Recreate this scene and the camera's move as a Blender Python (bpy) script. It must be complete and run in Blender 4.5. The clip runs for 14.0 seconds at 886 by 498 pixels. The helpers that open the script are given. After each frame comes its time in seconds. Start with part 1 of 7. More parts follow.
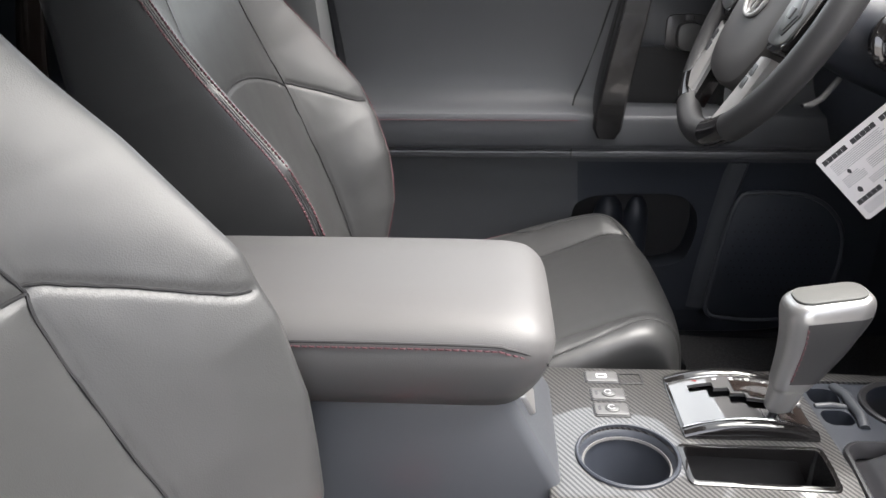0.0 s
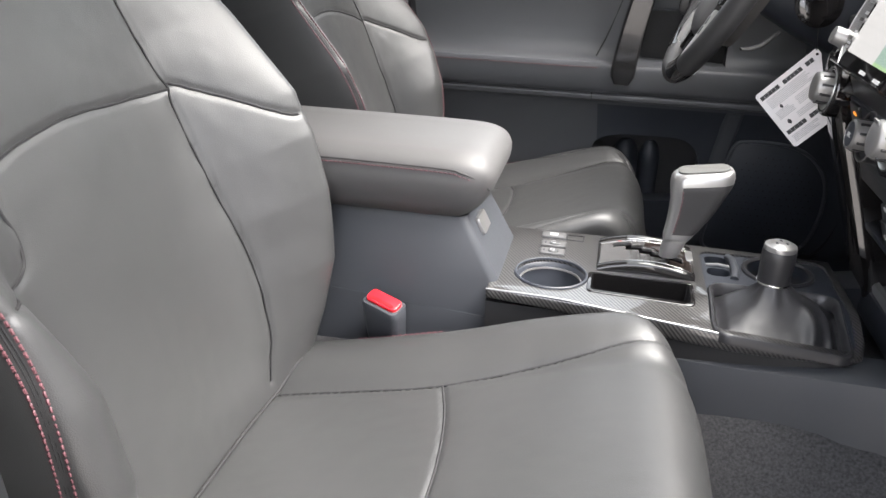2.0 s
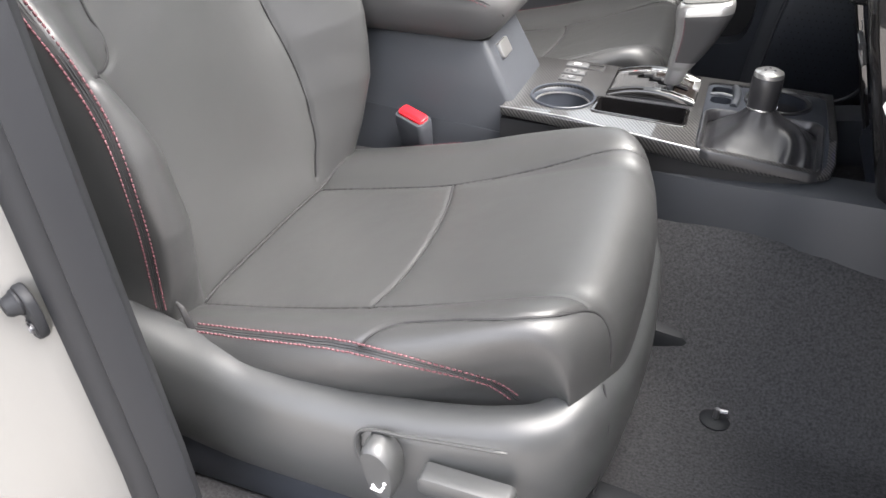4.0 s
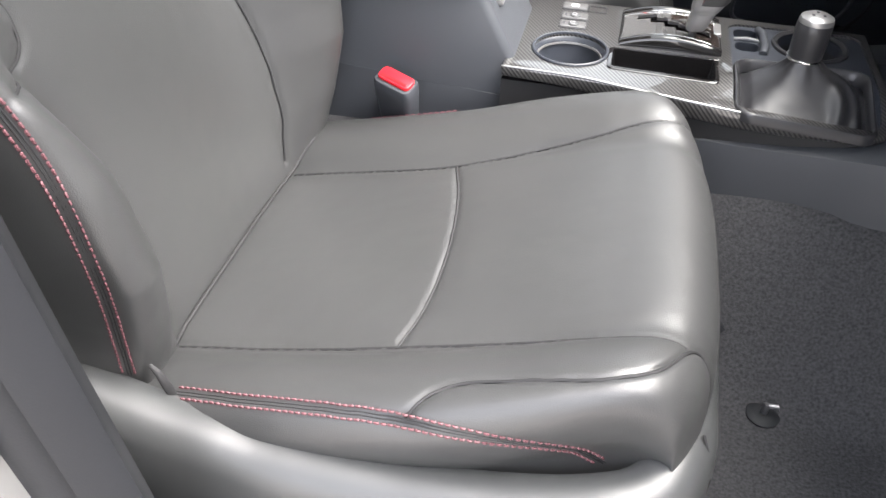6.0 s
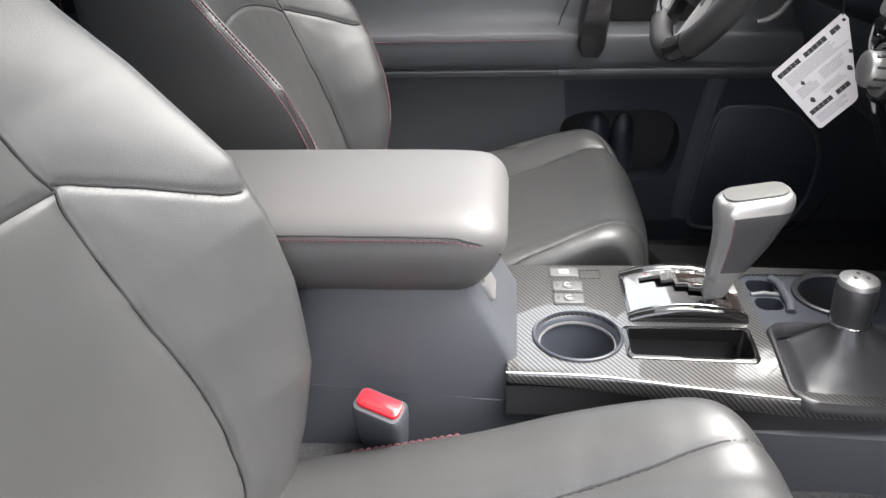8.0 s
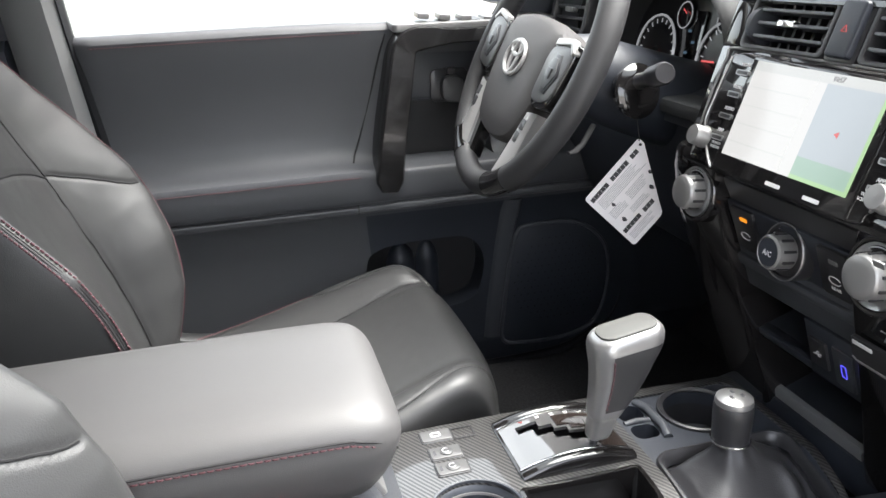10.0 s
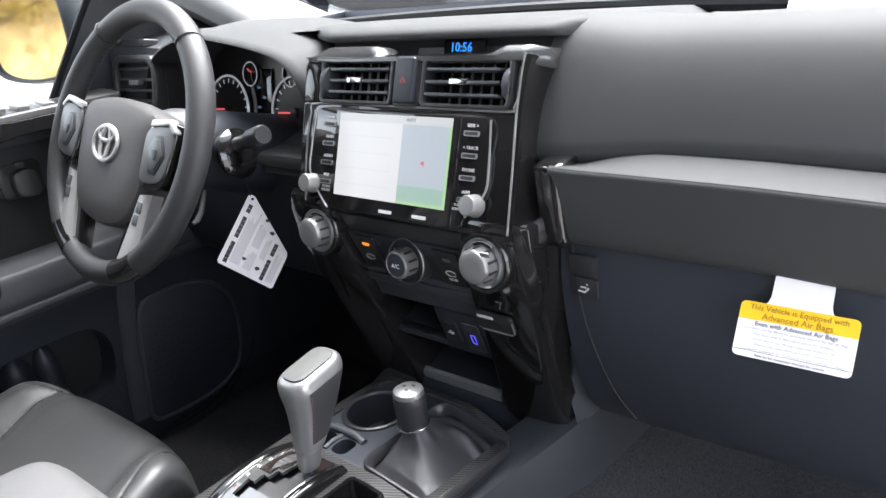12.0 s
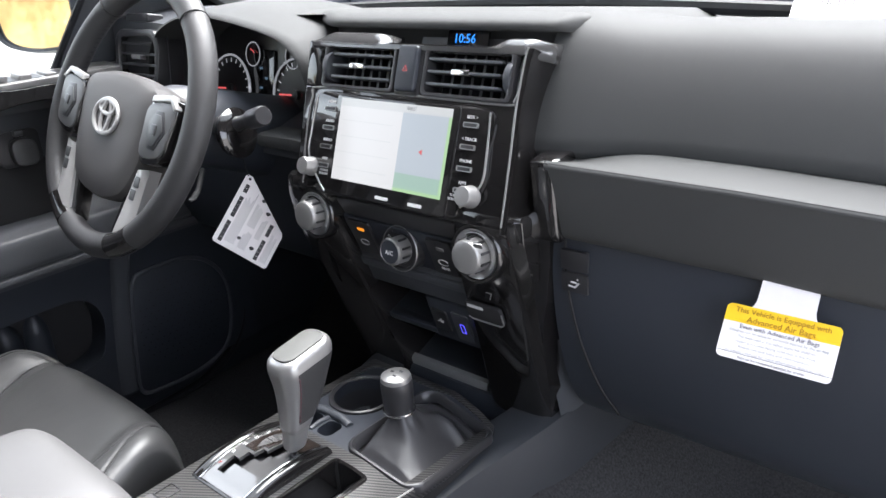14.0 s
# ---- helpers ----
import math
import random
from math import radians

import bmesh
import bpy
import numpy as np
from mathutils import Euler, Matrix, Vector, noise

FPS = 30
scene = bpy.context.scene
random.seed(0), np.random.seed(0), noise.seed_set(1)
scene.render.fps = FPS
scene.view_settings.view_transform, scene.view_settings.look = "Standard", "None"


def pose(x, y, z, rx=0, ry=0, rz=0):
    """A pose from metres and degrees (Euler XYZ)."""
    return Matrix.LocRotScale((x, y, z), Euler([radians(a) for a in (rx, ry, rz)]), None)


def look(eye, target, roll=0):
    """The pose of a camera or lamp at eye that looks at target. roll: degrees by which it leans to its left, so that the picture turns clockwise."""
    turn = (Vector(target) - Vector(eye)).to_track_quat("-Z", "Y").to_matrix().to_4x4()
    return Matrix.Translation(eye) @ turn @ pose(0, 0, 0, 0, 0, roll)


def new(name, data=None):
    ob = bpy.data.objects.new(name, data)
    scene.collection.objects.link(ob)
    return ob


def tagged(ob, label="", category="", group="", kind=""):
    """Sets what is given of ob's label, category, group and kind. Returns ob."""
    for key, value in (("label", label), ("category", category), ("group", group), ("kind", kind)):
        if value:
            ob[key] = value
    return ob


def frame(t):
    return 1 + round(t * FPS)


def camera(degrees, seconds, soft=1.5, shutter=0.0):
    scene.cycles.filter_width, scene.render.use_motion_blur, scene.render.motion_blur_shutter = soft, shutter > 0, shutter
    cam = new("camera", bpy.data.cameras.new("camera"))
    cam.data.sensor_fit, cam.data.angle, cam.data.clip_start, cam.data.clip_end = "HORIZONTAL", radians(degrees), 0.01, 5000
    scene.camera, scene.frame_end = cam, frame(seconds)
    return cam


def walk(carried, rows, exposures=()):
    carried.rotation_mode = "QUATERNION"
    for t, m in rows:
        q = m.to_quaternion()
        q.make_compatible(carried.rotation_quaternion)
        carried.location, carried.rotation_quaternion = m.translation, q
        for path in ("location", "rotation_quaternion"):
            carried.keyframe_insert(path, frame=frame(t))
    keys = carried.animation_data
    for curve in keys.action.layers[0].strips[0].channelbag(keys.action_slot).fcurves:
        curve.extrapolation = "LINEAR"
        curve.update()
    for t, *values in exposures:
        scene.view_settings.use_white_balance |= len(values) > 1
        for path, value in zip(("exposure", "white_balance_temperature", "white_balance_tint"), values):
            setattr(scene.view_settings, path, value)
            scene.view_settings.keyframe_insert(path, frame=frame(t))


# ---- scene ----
PATH = [
    (0, (-0.0270, -0.6355, 0.7484), (-0.1400, 1.2098, -0.0144), -0.56),
    (0.5, (-0.0170, -0.6421, 0.7577), (-0.1650, 1.2150, 0.0303), -0.8),
    (1, (0.0010, -0.6522, 0.7551), (-0.1620, 1.2097, 0.0435), 0.28),
    (1.5, (0.0550, -0.7530, 0.7394), (-0.1750, 1.0959, 0.0124), 1.49),
    (2, (0.1530, -0.9717, 0.7265), (-0.2189, 0.8263, -0.0664), 1.88),
    (2.5, (0.2900, -1.0899, 0.7495), (-0.2421, 0.6055, -0.1685), 1.41),
    (3, (0.3470, -1.1410, 0.7486), (-0.2701, 0.4788, -0.2492), 0.54),
    (3.2, (0.3470, -1.1449, 0.7498), (-0.2842, 0.4553, -0.2704), 0.4),
    (5.3, (0.1980, -0.9607, 0.7280), (-0.2420, 0.5510, -0.5053), 0.37),
    (5.5, (0.1770, -0.9464, 0.7344), (-0.2389, 0.5593, -0.5145), 0.51),
    (6, (0.1510, -0.9587, 0.7260), (-0.1779, 0.5394, -0.5576), 1.45),
    (6.5, (0.1480, -0.9619, 0.7211), (-0.1341, 0.5514, -0.5558), 1.55),
    (7, (0.1330, -0.9481, 0.7175), (-0.0970, 0.6202, -0.5022), 1.47),
    (7.5, (0.0890, -0.8614, 0.7319), (-0.1210, 0.8057, -0.3529), -0.25),
    (7.7, (0.0630, -0.7945, 0.7511), (-0.1360, 0.9156, -0.2666), -1.41),
    (9.8, (-0.0460, -0.6253, 0.8001), (0.2349, 1.2198, 0.0813), -2.52),
    (10, (-0.0680, -0.6225, 0.7959), (0.3969, 1.1926, 0.0964), -2.37),
    (10.5, (-0.1520, -0.6237, 0.7910), (0.6661, 1.0705, 0.1124), -4.51),
    (11, (-0.1490, -0.6275, 0.8202), (0.9881, 0.8727, 0.1447), -6.08),
    (11.5, (-0.1530, -0.6278, 0.8372), (1.1619, 0.7091, 0.1417), -7.12),
    (12, (-0.1740, -0.6398, 0.8607), (1.1928, 0.6289, 0.1380), -7.53),
    (12.5, (-0.1720, -0.6427, 0.8628), (1.2264, 0.5818, 0.1247), -6.88),
    (13, (-0.1740, -0.6456, 0.8650), (1.2329, 0.5630, 0.1168), -6.36),
    (13.5, (-0.1780, -0.6446, 0.8649), (1.2171, 0.5729, 0.1092), -5.77),
    (14, (-0.1800, -0.6457, 0.8640), (1.1873, 0.6063, 0.1137), -4.61),
]
cam = camera(59.5, 14.0)
walk(cam, [(t, look(eye, target, roll)) for t, eye, target, roll in PATH], exposures=[(0.0, 3.12, 6680, 14), (1.0, 3.13, 6680, 14), (2.0, 3.26, 6680, 14), (3.0, 3.25, 6680, 14), (5.5, 3.40, 6660, 14), (7.0, 3.42, 6660, 14), (9.9, 3.26, 6560, 12), (11.0, 3.25, 6380, 13), (12.0, 3.23, 6270, 14), (14.0, 3.23, 6270, 14)])

# ---- daylight: soft overcast sky, weak wide sun high ahead ----
world = bpy.data.worlds.new("world")
scene.world = world
world.use_nodes = True
wn = world.node_tree.nodes
wl = world.node_tree.links
sky = wn.new("ShaderNodeTexSky")
sky.sky_type = "NISHITA"
sky.sun_disc = False
sky.sun_elevation = radians(64)
sky.sun_rotation = radians(83)
sky.air_density, sky.dust_density, sky.ozone_density = 1.0, 2.5, 1.0
pale = wn.new("ShaderNodeHueSaturation")
pale.inputs["Saturation"].default_value = 0.30
wl.new(sky.outputs[0], pale.inputs["Color"])
wl.new(pale.outputs[0], wn["Background"].inputs["Color"])
wn["Background"].inputs["Strength"].default_value = 0.15
sun = new("sun", bpy.data.lights.new("sun", "SUN"))
sun.data.energy, sun.data.angle, sun.data.color = 1.9, radians(55), (1.0, 0.98, 0.95)
sun.matrix_world = look((1.6, 0.2, 3.3), (0, 0, 0))

# ---- building tools ----
def thing(name, at, label, category, group="", kind=""):
    """An empty at the base of a thing."""
    ob = new(name)
    ob.empty_display_size = 0.05
    ob.location = at
    return tagged(ob, label, category, group, kind)


def mesh_of(name, bm, material, angle=38):
    me = bpy.data.meshes.new(name)
    bmesh.ops.recalc_face_normals(bm, faces=bm.faces)
    bm.to_mesh(me)
    bm.free()
    me.shade_smooth()
    me.set_sharp_from_angle(angle=radians(angle))
    if material:
        me.materials.append(material)
    return me


def part(name, bm, material, parent, label="", angle=38):
    ob = new(name, mesh_of(name, bm, material, angle))
    ob.parent = parent
    if parent.type == "EMPTY":
        ob.matrix_parent_inverse = Matrix.Translation(-parent.location)
    if label:
        ob["label"] = label
    return ob


def solid(name, bm, material, label, category, kind="", group="", angle=38):
    """A thing or a piece of the setting that is one mesh."""
    return tagged(new(name, mesh_of(name, bm, material, angle)), label, category, group, kind)


def frame_of(origin, right, up):
    """A local frame: x to the right, y up, z out of the face."""
    r, u = Vector(right).normalized(), Vector(up).normalized()
    n = r.cross(u).normalized()
    u = n.cross(r)
    m = Matrix((r, u, n)).transposed().to_4x4()
    m.translation = origin
    return m


def add(bm, other):
    me = bpy.data.meshes.new("tmp")
    other.to_mesh(me)
    other.free()
    bm.from_mesh(me)
    bpy.data.meshes.remove(me)
    return bm


def bevelled(bm, width, segments=2, angle=30):
    if width > 0:
        edges = [e for e in bm.edges if len(e.link_faces) == 2 and e.calc_face_angle(0) > radians(angle)]
        bmesh.ops.bevel(bm, geom=edges, offset=width, segments=segments, profile=0.5, affect="EDGES", clamp_overlap=True)
    return bm


def box(centre, size, bevel=0.003, m=None, segments=2):
    bm = bmesh.new()
    bmesh.ops.create_cube(bm, size=1.0)
    bmesh.ops.scale(bm, vec=size, verts=bm.verts)
    bevelled(bm, bevel, segments)
    bmesh.ops.translate(bm, vec=centre, verts=bm.verts)
    if m is not None:
        bm.transform(m)
    return bm


def slab(outline, z0, z1, m=None, bevel=0.0, segments=2):
    """A flat outline (list of x, y) made solid between z0 and z1."""
    bm = bmesh.new()
    a = [bm.verts.new((x, y, z0)) for x, y in outline]
    b = [bm.verts.new((x, y, z1)) for x, y in outline]
    n = len(a)
    bm.faces.new(a[::-1])
    bm.faces.new(b)
    for i in range(n):
        bm.faces.new((a[i], a[(i + 1) % n], b[(i + 1) % n], b[i]))
    bmesh.ops.recalc_face_normals(bm, faces=bm.faces)
    bevelled(bm, bevel, segments)
    if m is not None:
        bm.transform(m)
    return bm


def round_rect(w, h, r, cx=0.0, cy=0.0, n=6):
    pts = []
    for sx, sy, a0 in ((1, 1, 0), (-1, 1, 90), (-1, -1, 180), (1, -1, 270)):
        for i in range(n + 1):
            a = radians(a0 + 90 * i / n)
            pts.append((cx + sx * (w / 2 - r) + r * math.cos(a), cy + sy * (h / 2 - r) + r * math.sin(a)))
    return pts


def ring_slab(outer, inner, z0, z1, m=None, bevel=0.0):
    """A flat frame between two outlines of equal length, made solid."""
    bm = bmesh.new()
    n = len(outer)
    v = [[bm.verts.new((x, y, z)) for x, y in o] for o, z in ((outer, z0), (outer, z1), (inner, z1), (inner, z0))]
    for k in range(4):
        a, b = v[k], v[(k + 1) % 4]
        for i in range(n):
            bm.faces.new((a[i], a[(i + 1) % n], b[(i + 1) % n], b[i]))
    bmesh.ops.recalc_face_normals(bm, faces=bm.faces)
    bevelled(bm, bevel)
    if m is not None:
        bm.transform(m)
    return bm


def smooth_outline(points, n=8):
    """A closed smooth outline through points."""
    out, k = [], len(points)
    for i in range(k):
        p = [Vector((*points[(i + j) % k], 0)) for j in (-1, 0, 1, 2)]
        for s in range(n):
            v = spline4(*p, s / n)
            out.append((v.x, v.y))
    return out


def spline4(p0, p1, p2, p3, t):
    return 0.5 * ((2 * p1) + (p2 - p0) * t + (2 * p0 - 5 * p1 + 4 * p2 - p3) * t * t + (3 * p1 - p0 - 3 * p2 + p3) * t ** 3)


def spline(points, n):
    """n points evenly along a smooth curve through the given ones."""
    ps = [Vector(p) for p in points]
    ps = [2 * ps[0] - ps[1]] + ps + [2 * ps[-1] - ps[-2]]
    dense = []
    for i in range(1, len(ps) - 2):
        for s in range(24):
            dense.append(spline4(ps[i - 1], ps[i], ps[i + 1], ps[i + 2], s / 24))
    dense.append(ps[-2])
    cum = [0.0]
    for a, b in zip(dense, dense[1:]):
        cum.append(cum[-1] + (b - a).length)
    out, j = [], 0
    for i in range(n):
        d = cum[-1] * i / (n - 1)
        while j < len(cum) - 2 and cum[j + 1] < d:
            j += 1
        t = (d - cum[j]) / max(cum[j + 1] - cum[j], 1e-9)
        out.append(dense[j].lerp(dense[j + 1], min(t, 1)))
    return out


def loft(rings, cap=True, closed=True):
    """Rings of equal length joined into a skin."""
    bm = bmesh.new()
    vs = [[bm.verts.new(p) for p in ring] for ring in rings]
    n = len(vs[0])
    for a, b in zip(vs, vs[1:]):
        for i in range(n if closed else n - 1):
            bm.faces.new((a[i], a[(i + 1) % n], b[(i + 1) % n], b[i]))
    if cap and closed:
        bm.faces.new(vs[0][::-1])
        bm.faces.new(vs[-1])
    return bm


def tube(points, r, seg=8, closed=False, flat=1.0):
    ps = [Vector(p) for p in points]
    rings, up = [], None
    n = len(ps)
    for i, p in enumerate(ps):
        a, b = (ps[i - 1], ps[(i + 1) % n]) if closed else (ps[max(i - 1, 0)], ps[min(i + 1, n - 1)])
        d = (b - a).normalized()
        if up is None:
            up = d.orthogonal().normalized()
        up = (up - d * up.dot(d)).normalized()
        side = d.cross(up)
        rr = r[i] if isinstance(r, (list, tuple)) else r
        rings.append([p + rr * (math.cos(2 * math.pi * k / seg) * up + flat * math.sin(2 * math.pi * k / seg) * side) for k in range(seg)])
    if closed:
        rings.append(rings[0])
        bm = loft(rings, cap=False)
        bmesh.ops.remove_doubles(bm, verts=bm.verts, dist=1e-6)
        return bm
    return loft(rings)


def lathe(profile, m=None, seg=40):
    """A profile of (radius, height) turned round the local z axis."""
    rings = [[(max(r, 1e-5) * math.cos(2 * math.pi * k / seg), max(r, 1e-5) * math.sin(2 * math.pi * k / seg), z) for k in range(seg)] for r, z in profile]
    bm = loft(rings, cap=False)
    if m is not None:
        bm.transform(m)
    return bm


def text_mesh(body, height, m, depth=0.0003, align="CENTER"):
    """Letters of the built-in font as a thin mesh in the frame m."""
    cu = bpy.data.curves.new("letters", "FONT")
    cu.body, cu.size, cu.extrude, cu.align_x, cu.align_y, cu.resolution_u = body, height * 1.4, depth, align, "CENTER", 2
    ob = new("letters", cu)
    bpy.context.view_layer.update()
    me = bpy.data.meshes.new_from_object(ob.evaluated_get(bpy.context.evaluated_depsgraph_get()))
    bm = bmesh.new()
    bm.from_mesh(me)
    bpy.data.objects.remove(ob)
    bpy.data.curves.remove(cu)
    bpy.data.meshes.remove(me)
    bm.transform(m)
    return bm


def lerp_at(table, x):
    """Straight interpolation in a table of (x, value)."""
    xs, ys = zip(*table)
    return float(np.interp(x, xs, ys))

# ---- materials ----
def material(name, colour, rough=0.5, metal=0.0, vary=0.15, vary_scale=6.0, grain=0.0, grain_scale=900.0, dents=0.0, dents_scale=40.0,
             coat=0.0, spec=0.5, cells=False, sheen=0.0, coat_rough=0.03):
    """A surface with two scales of variation: slow mottling of colour and gloss, and fine relief."""
    mt = bpy.data.materials.new(name)
    mt.use_nodes = True
    nodes, links = mt.node_tree.nodes, mt.node_tree.links
    b = nodes["Principled BSDF"]
    b.inputs["Metallic"].default_value = metal
    b.inputs["Specular IOR Level"].default_value = spec
    b.inputs["Coat Weight"].default_value = coat
    b.inputs["Coat Roughness"].default_value = coat_rough
    b.inputs["Sheen Weight"].default_value = sheen
    co = nodes.new("ShaderNodeTexCoord")
    slow = nodes.new("ShaderNodeTexNoise")
    slow.inputs["Scale"].default_value = vary_scale
    slow.inputs["Detail"].default_value = 6.0
    links.new(co.outputs["Object"], slow.inputs["Vector"])
    mix = nodes.new("ShaderNodeMix")
    mix.data_type = "RGBA"
    mix.inputs["A"].default_value = (*[c * (1 - vary) for c in colour], 1)
    mix.inputs["B"].default_value = (*[min(c * (1 + vary), 1) for c in colour], 1)
    links.new(slow.outputs["Fac"], mix.inputs["Factor"])
    links.new(mix.outputs["Result"], b.inputs["Base Color"])
    ramp = nodes.new("ShaderNodeMapRange")
    ramp.inputs["To Min"].default_value = max(rough - 0.06, 0.01)
    ramp.inputs["To Max"].default_value = min(rough + 0.06, 1.0)
    links.new(slow.outputs["Fac"], ramp.inputs["Value"])
    links.new(ramp.outputs["Result"], b.inputs["Roughness"])
    last = None
    for strength, scale, kind in ((dents, dents_scale, "noise"), (grain, grain_scale, "cells" if cells else "noise")):
        if strength <= 0:
            continue
        tex = nodes.new("ShaderNodeTexVoronoi" if kind == "cells" else "ShaderNodeTexNoise")
        tex.inputs["Scale"].default_value = scale
        links.new(co.outputs["Object"], tex.inputs["Vector"])
        bump = nodes.new("ShaderNodeBump")
        bump.inputs["Strength"].default_value = strength
        bump.inputs["Distance"].default_value = 0.3 / scale
        links.new(tex.outputs[0], bump.inputs["Height"])
        if last:
            links.new(last.outputs["Normal"], bump.inputs["Normal"])
        last = bump
    if last:
        links.new(last.outputs["Normal"], b.inputs["Normal"])
    return mt


def glow(name, colour, strength):
    mt = bpy.data.materials.new(name)
    mt.use_nodes = True
    b = mt.node_tree.nodes["Principled BSDF"]
    b.inputs["Base Color"].default_value = (0.02, 0.02, 0.02, 1)
    b.inputs["Roughness"].default_value = 0.15
    b.inputs["Emission Color"].default_value = (*colour, 1)
    b.inputs["Emission Strength"].default_value = strength
    return mt


LEATHER = material("black synthetic leather", (0.034, 0.0348, 0.0350), 0.45, vary=0.10, grain=0.30, grain_scale=900, dents=0.10, dents_scale=14, cells=True, spec=0.75)
WHEEL_LEATHER = material("stitched wheel leather", (0.034, 0.034, 0.035), 0.50, spec=0.45, vary=0.1, grain=0.25, grain_scale=1100, cells=True)
LEATHER_FINE = material("smooth black leather", (0.068, 0.067, 0.067), 0.54, spec=0.5, vary=0.1, grain=0.25, grain_scale=1100, cells=True)
BOOT_LEATHER = material("soft boot leather", (0.023, 0.023, 0.025), 0.36, vary=0.12, grain=0.3, grain_scale=800, cells=True, dents=0.06, dents_scale=30)
SWITCH_GREY = material("grey switch plastic", (0.072, 0.072, 0.072), 0.36, vary=0.08, grain=0.1, grain_scale=1500)
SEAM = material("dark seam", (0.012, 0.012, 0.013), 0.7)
RED_THREAD = material("red thread", (0.100, 0.038, 0.045), 0.6, vary=0.25, vary_scale=300)
PLASTIC = material("grained charcoal plastic", (0.047, 0.051, 0.058), 0.42, vary=0.1, grain=0.3, grain_scale=1400, dents=0.04, dents_scale=8)
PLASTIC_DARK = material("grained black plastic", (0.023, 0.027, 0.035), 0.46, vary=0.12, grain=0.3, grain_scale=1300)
DASH_SKIN = material("soft charcoal dash skin", (0.043, 0.0445, 0.0445), 0.66, spec=0.22, vary=0.08, grain=0.35, grain_scale=1500, cells=True)
SHIELD = material("satin grey plastic", (0.041, 0.043, 0.0435), 0.42, spec=0.7, vary=0.08, grain=0.25, grain_scale=1600, dents=0.03, dents_scale=10)
GLOSS = material("gloss black trim", (0.009, 0.0085, 0.0085), 0.07, vary=0.2, coat=0.6)
TUNNEL = material("grained dark tunnel plastic", (0.028, 0.031, 0.036), 0.5, spec=0.4, vary=0.1, grain=0.3, grain_scale=1400)
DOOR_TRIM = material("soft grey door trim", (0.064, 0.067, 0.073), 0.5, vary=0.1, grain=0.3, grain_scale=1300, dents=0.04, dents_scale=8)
SATIN_BLACK = material("satin black", (0.025, 0.025, 0.027), 0.32, vary=0.15, grain=0.1, grain_scale=900)
SILVER = material("satin silver paint", (0.35, 0.35, 0.345), 0.30, metal=0.75, vary=0.05, grain=0.08, grain_scale=1800)
SILVER_GREY = material("dull silver paint", (0.27, 0.267, 0.262), 0.38, metal=0.6, vary=0.08, grain=0.08, grain_scale=1500)
CHROME = material("bright chrome", (0.8, 0.8, 0.8), 0.09, metal=1.0, vary=0.05)
DARK_METAL = material("dark steel", (0.18, 0.18, 0.19), 0.35, metal=0.9, vary=0.15)
RUBBER = material("black door rubber", (0.011, 0.012, 0.014), 0.6, spec=0.3, vary=0.15, grain=0.15, grain_scale=500)
CARPET = material("charcoal carpet", (0.043, 0.043, 0.045), 0.95, vary=0.8, vary_scale=290, grain=1.0, grain_scale=520, dents=0.4, dents_scale=120, spec=0.05)
PAINT = material("pearl white car paint", (0.12, 0.12, 0.116), 0.25, vary=0.02, coat=0.5)
PAPER = material("white card", (0.78, 0.76, 0.77), 0.6, vary=0.03, grain=0.05, grain_scale=300)
INK = material("grey print", (0.16, 0.16, 0.17), 0.6)
INK_PALE = material("faint grey print", (0.42, 0.42, 0.43), 0.6)
INK_DARK = material("dark print", (0.04, 0.04, 0.045), 0.6)
YELLOW = material("yellow print", (0.85, 0.55, 0.01), 0.55, vary=0.03)
INK_YELLOW = material("brown print", (0.35, 0.17, 0.01), 0.6)
RED_PLASTIC = material("red release plastic", (0.75, 0.02, 0.03), 0.28, vary=0.08)
WHITE_PRINT = material("white print", (0.6, 0.6, 0.6), 0.5)
HEADLINER = material("pale grey headliner cloth", (0.24, 0.237, 0.23), 0.9, vary=0.08, grain=0.4, grain_scale=600)
GREY_TRIM = material("grey pillar plastic", (0.16, 0.165, 0.165), 0.55, vary=0.06, grain=0.3, grain_scale=1200)
DIAL = material("instrument dial face", (0.030, 0.030, 0.032), 0.3, vary=0.1)
PULL_SATIN = material("satin dark handle", (0.014, 0.0135, 0.0135), 0.16, vary=0.25, vary_scale=14, grain=0.08, grain_scale=900, coat=0.3)
SMOKED_SILVER = material("smoked silver lacquer", (0.10, 0.10, 0.10), 0.14, metal=0.6, vary=0.1, coat=0.5)
BROWN_GLOSS = material("smoked dark trim", (0.022, 0.017, 0.015), 0.12, vary=0.3, vary_scale=12, coat=0.4)
SCREEN_WHITE = glow("lit screen", (0.93, 0.94, 0.92), 0.088)
SCREEN_BLUE = glow("lit map", (0.66, 0.74, 0.79), 0.082)
SCREEN_GREEN = glow("lit map green", (0.50, 0.72, 0.60), 0.080)
SCREEN_LIME = glow("lit map edge", (0.55, 0.85, 0.45), 0.086)
SCREEN_PALE = glow("lit screen pale", (0.82, 0.85, 0.83), 0.086)
RED_LIT = glow("lit red mark", (0.8, 0.12, 0.12), 0.10)
BLUE_LIT = glow("lit blue digits", (0.02, 0.26, 0.9), 0.17)
VIOLET_LIT = glow("lit violet port", (0.10, 0.09, 0.9), 0.13)
GAUGE_LIT = glow("lit gauge ring", (0.8, 0.84, 0.88), 0.036)
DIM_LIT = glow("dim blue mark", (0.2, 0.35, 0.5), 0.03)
AMBER_LIT = glow("lit amber lamp", (1.0, 0.32, 0.02), 0.12)


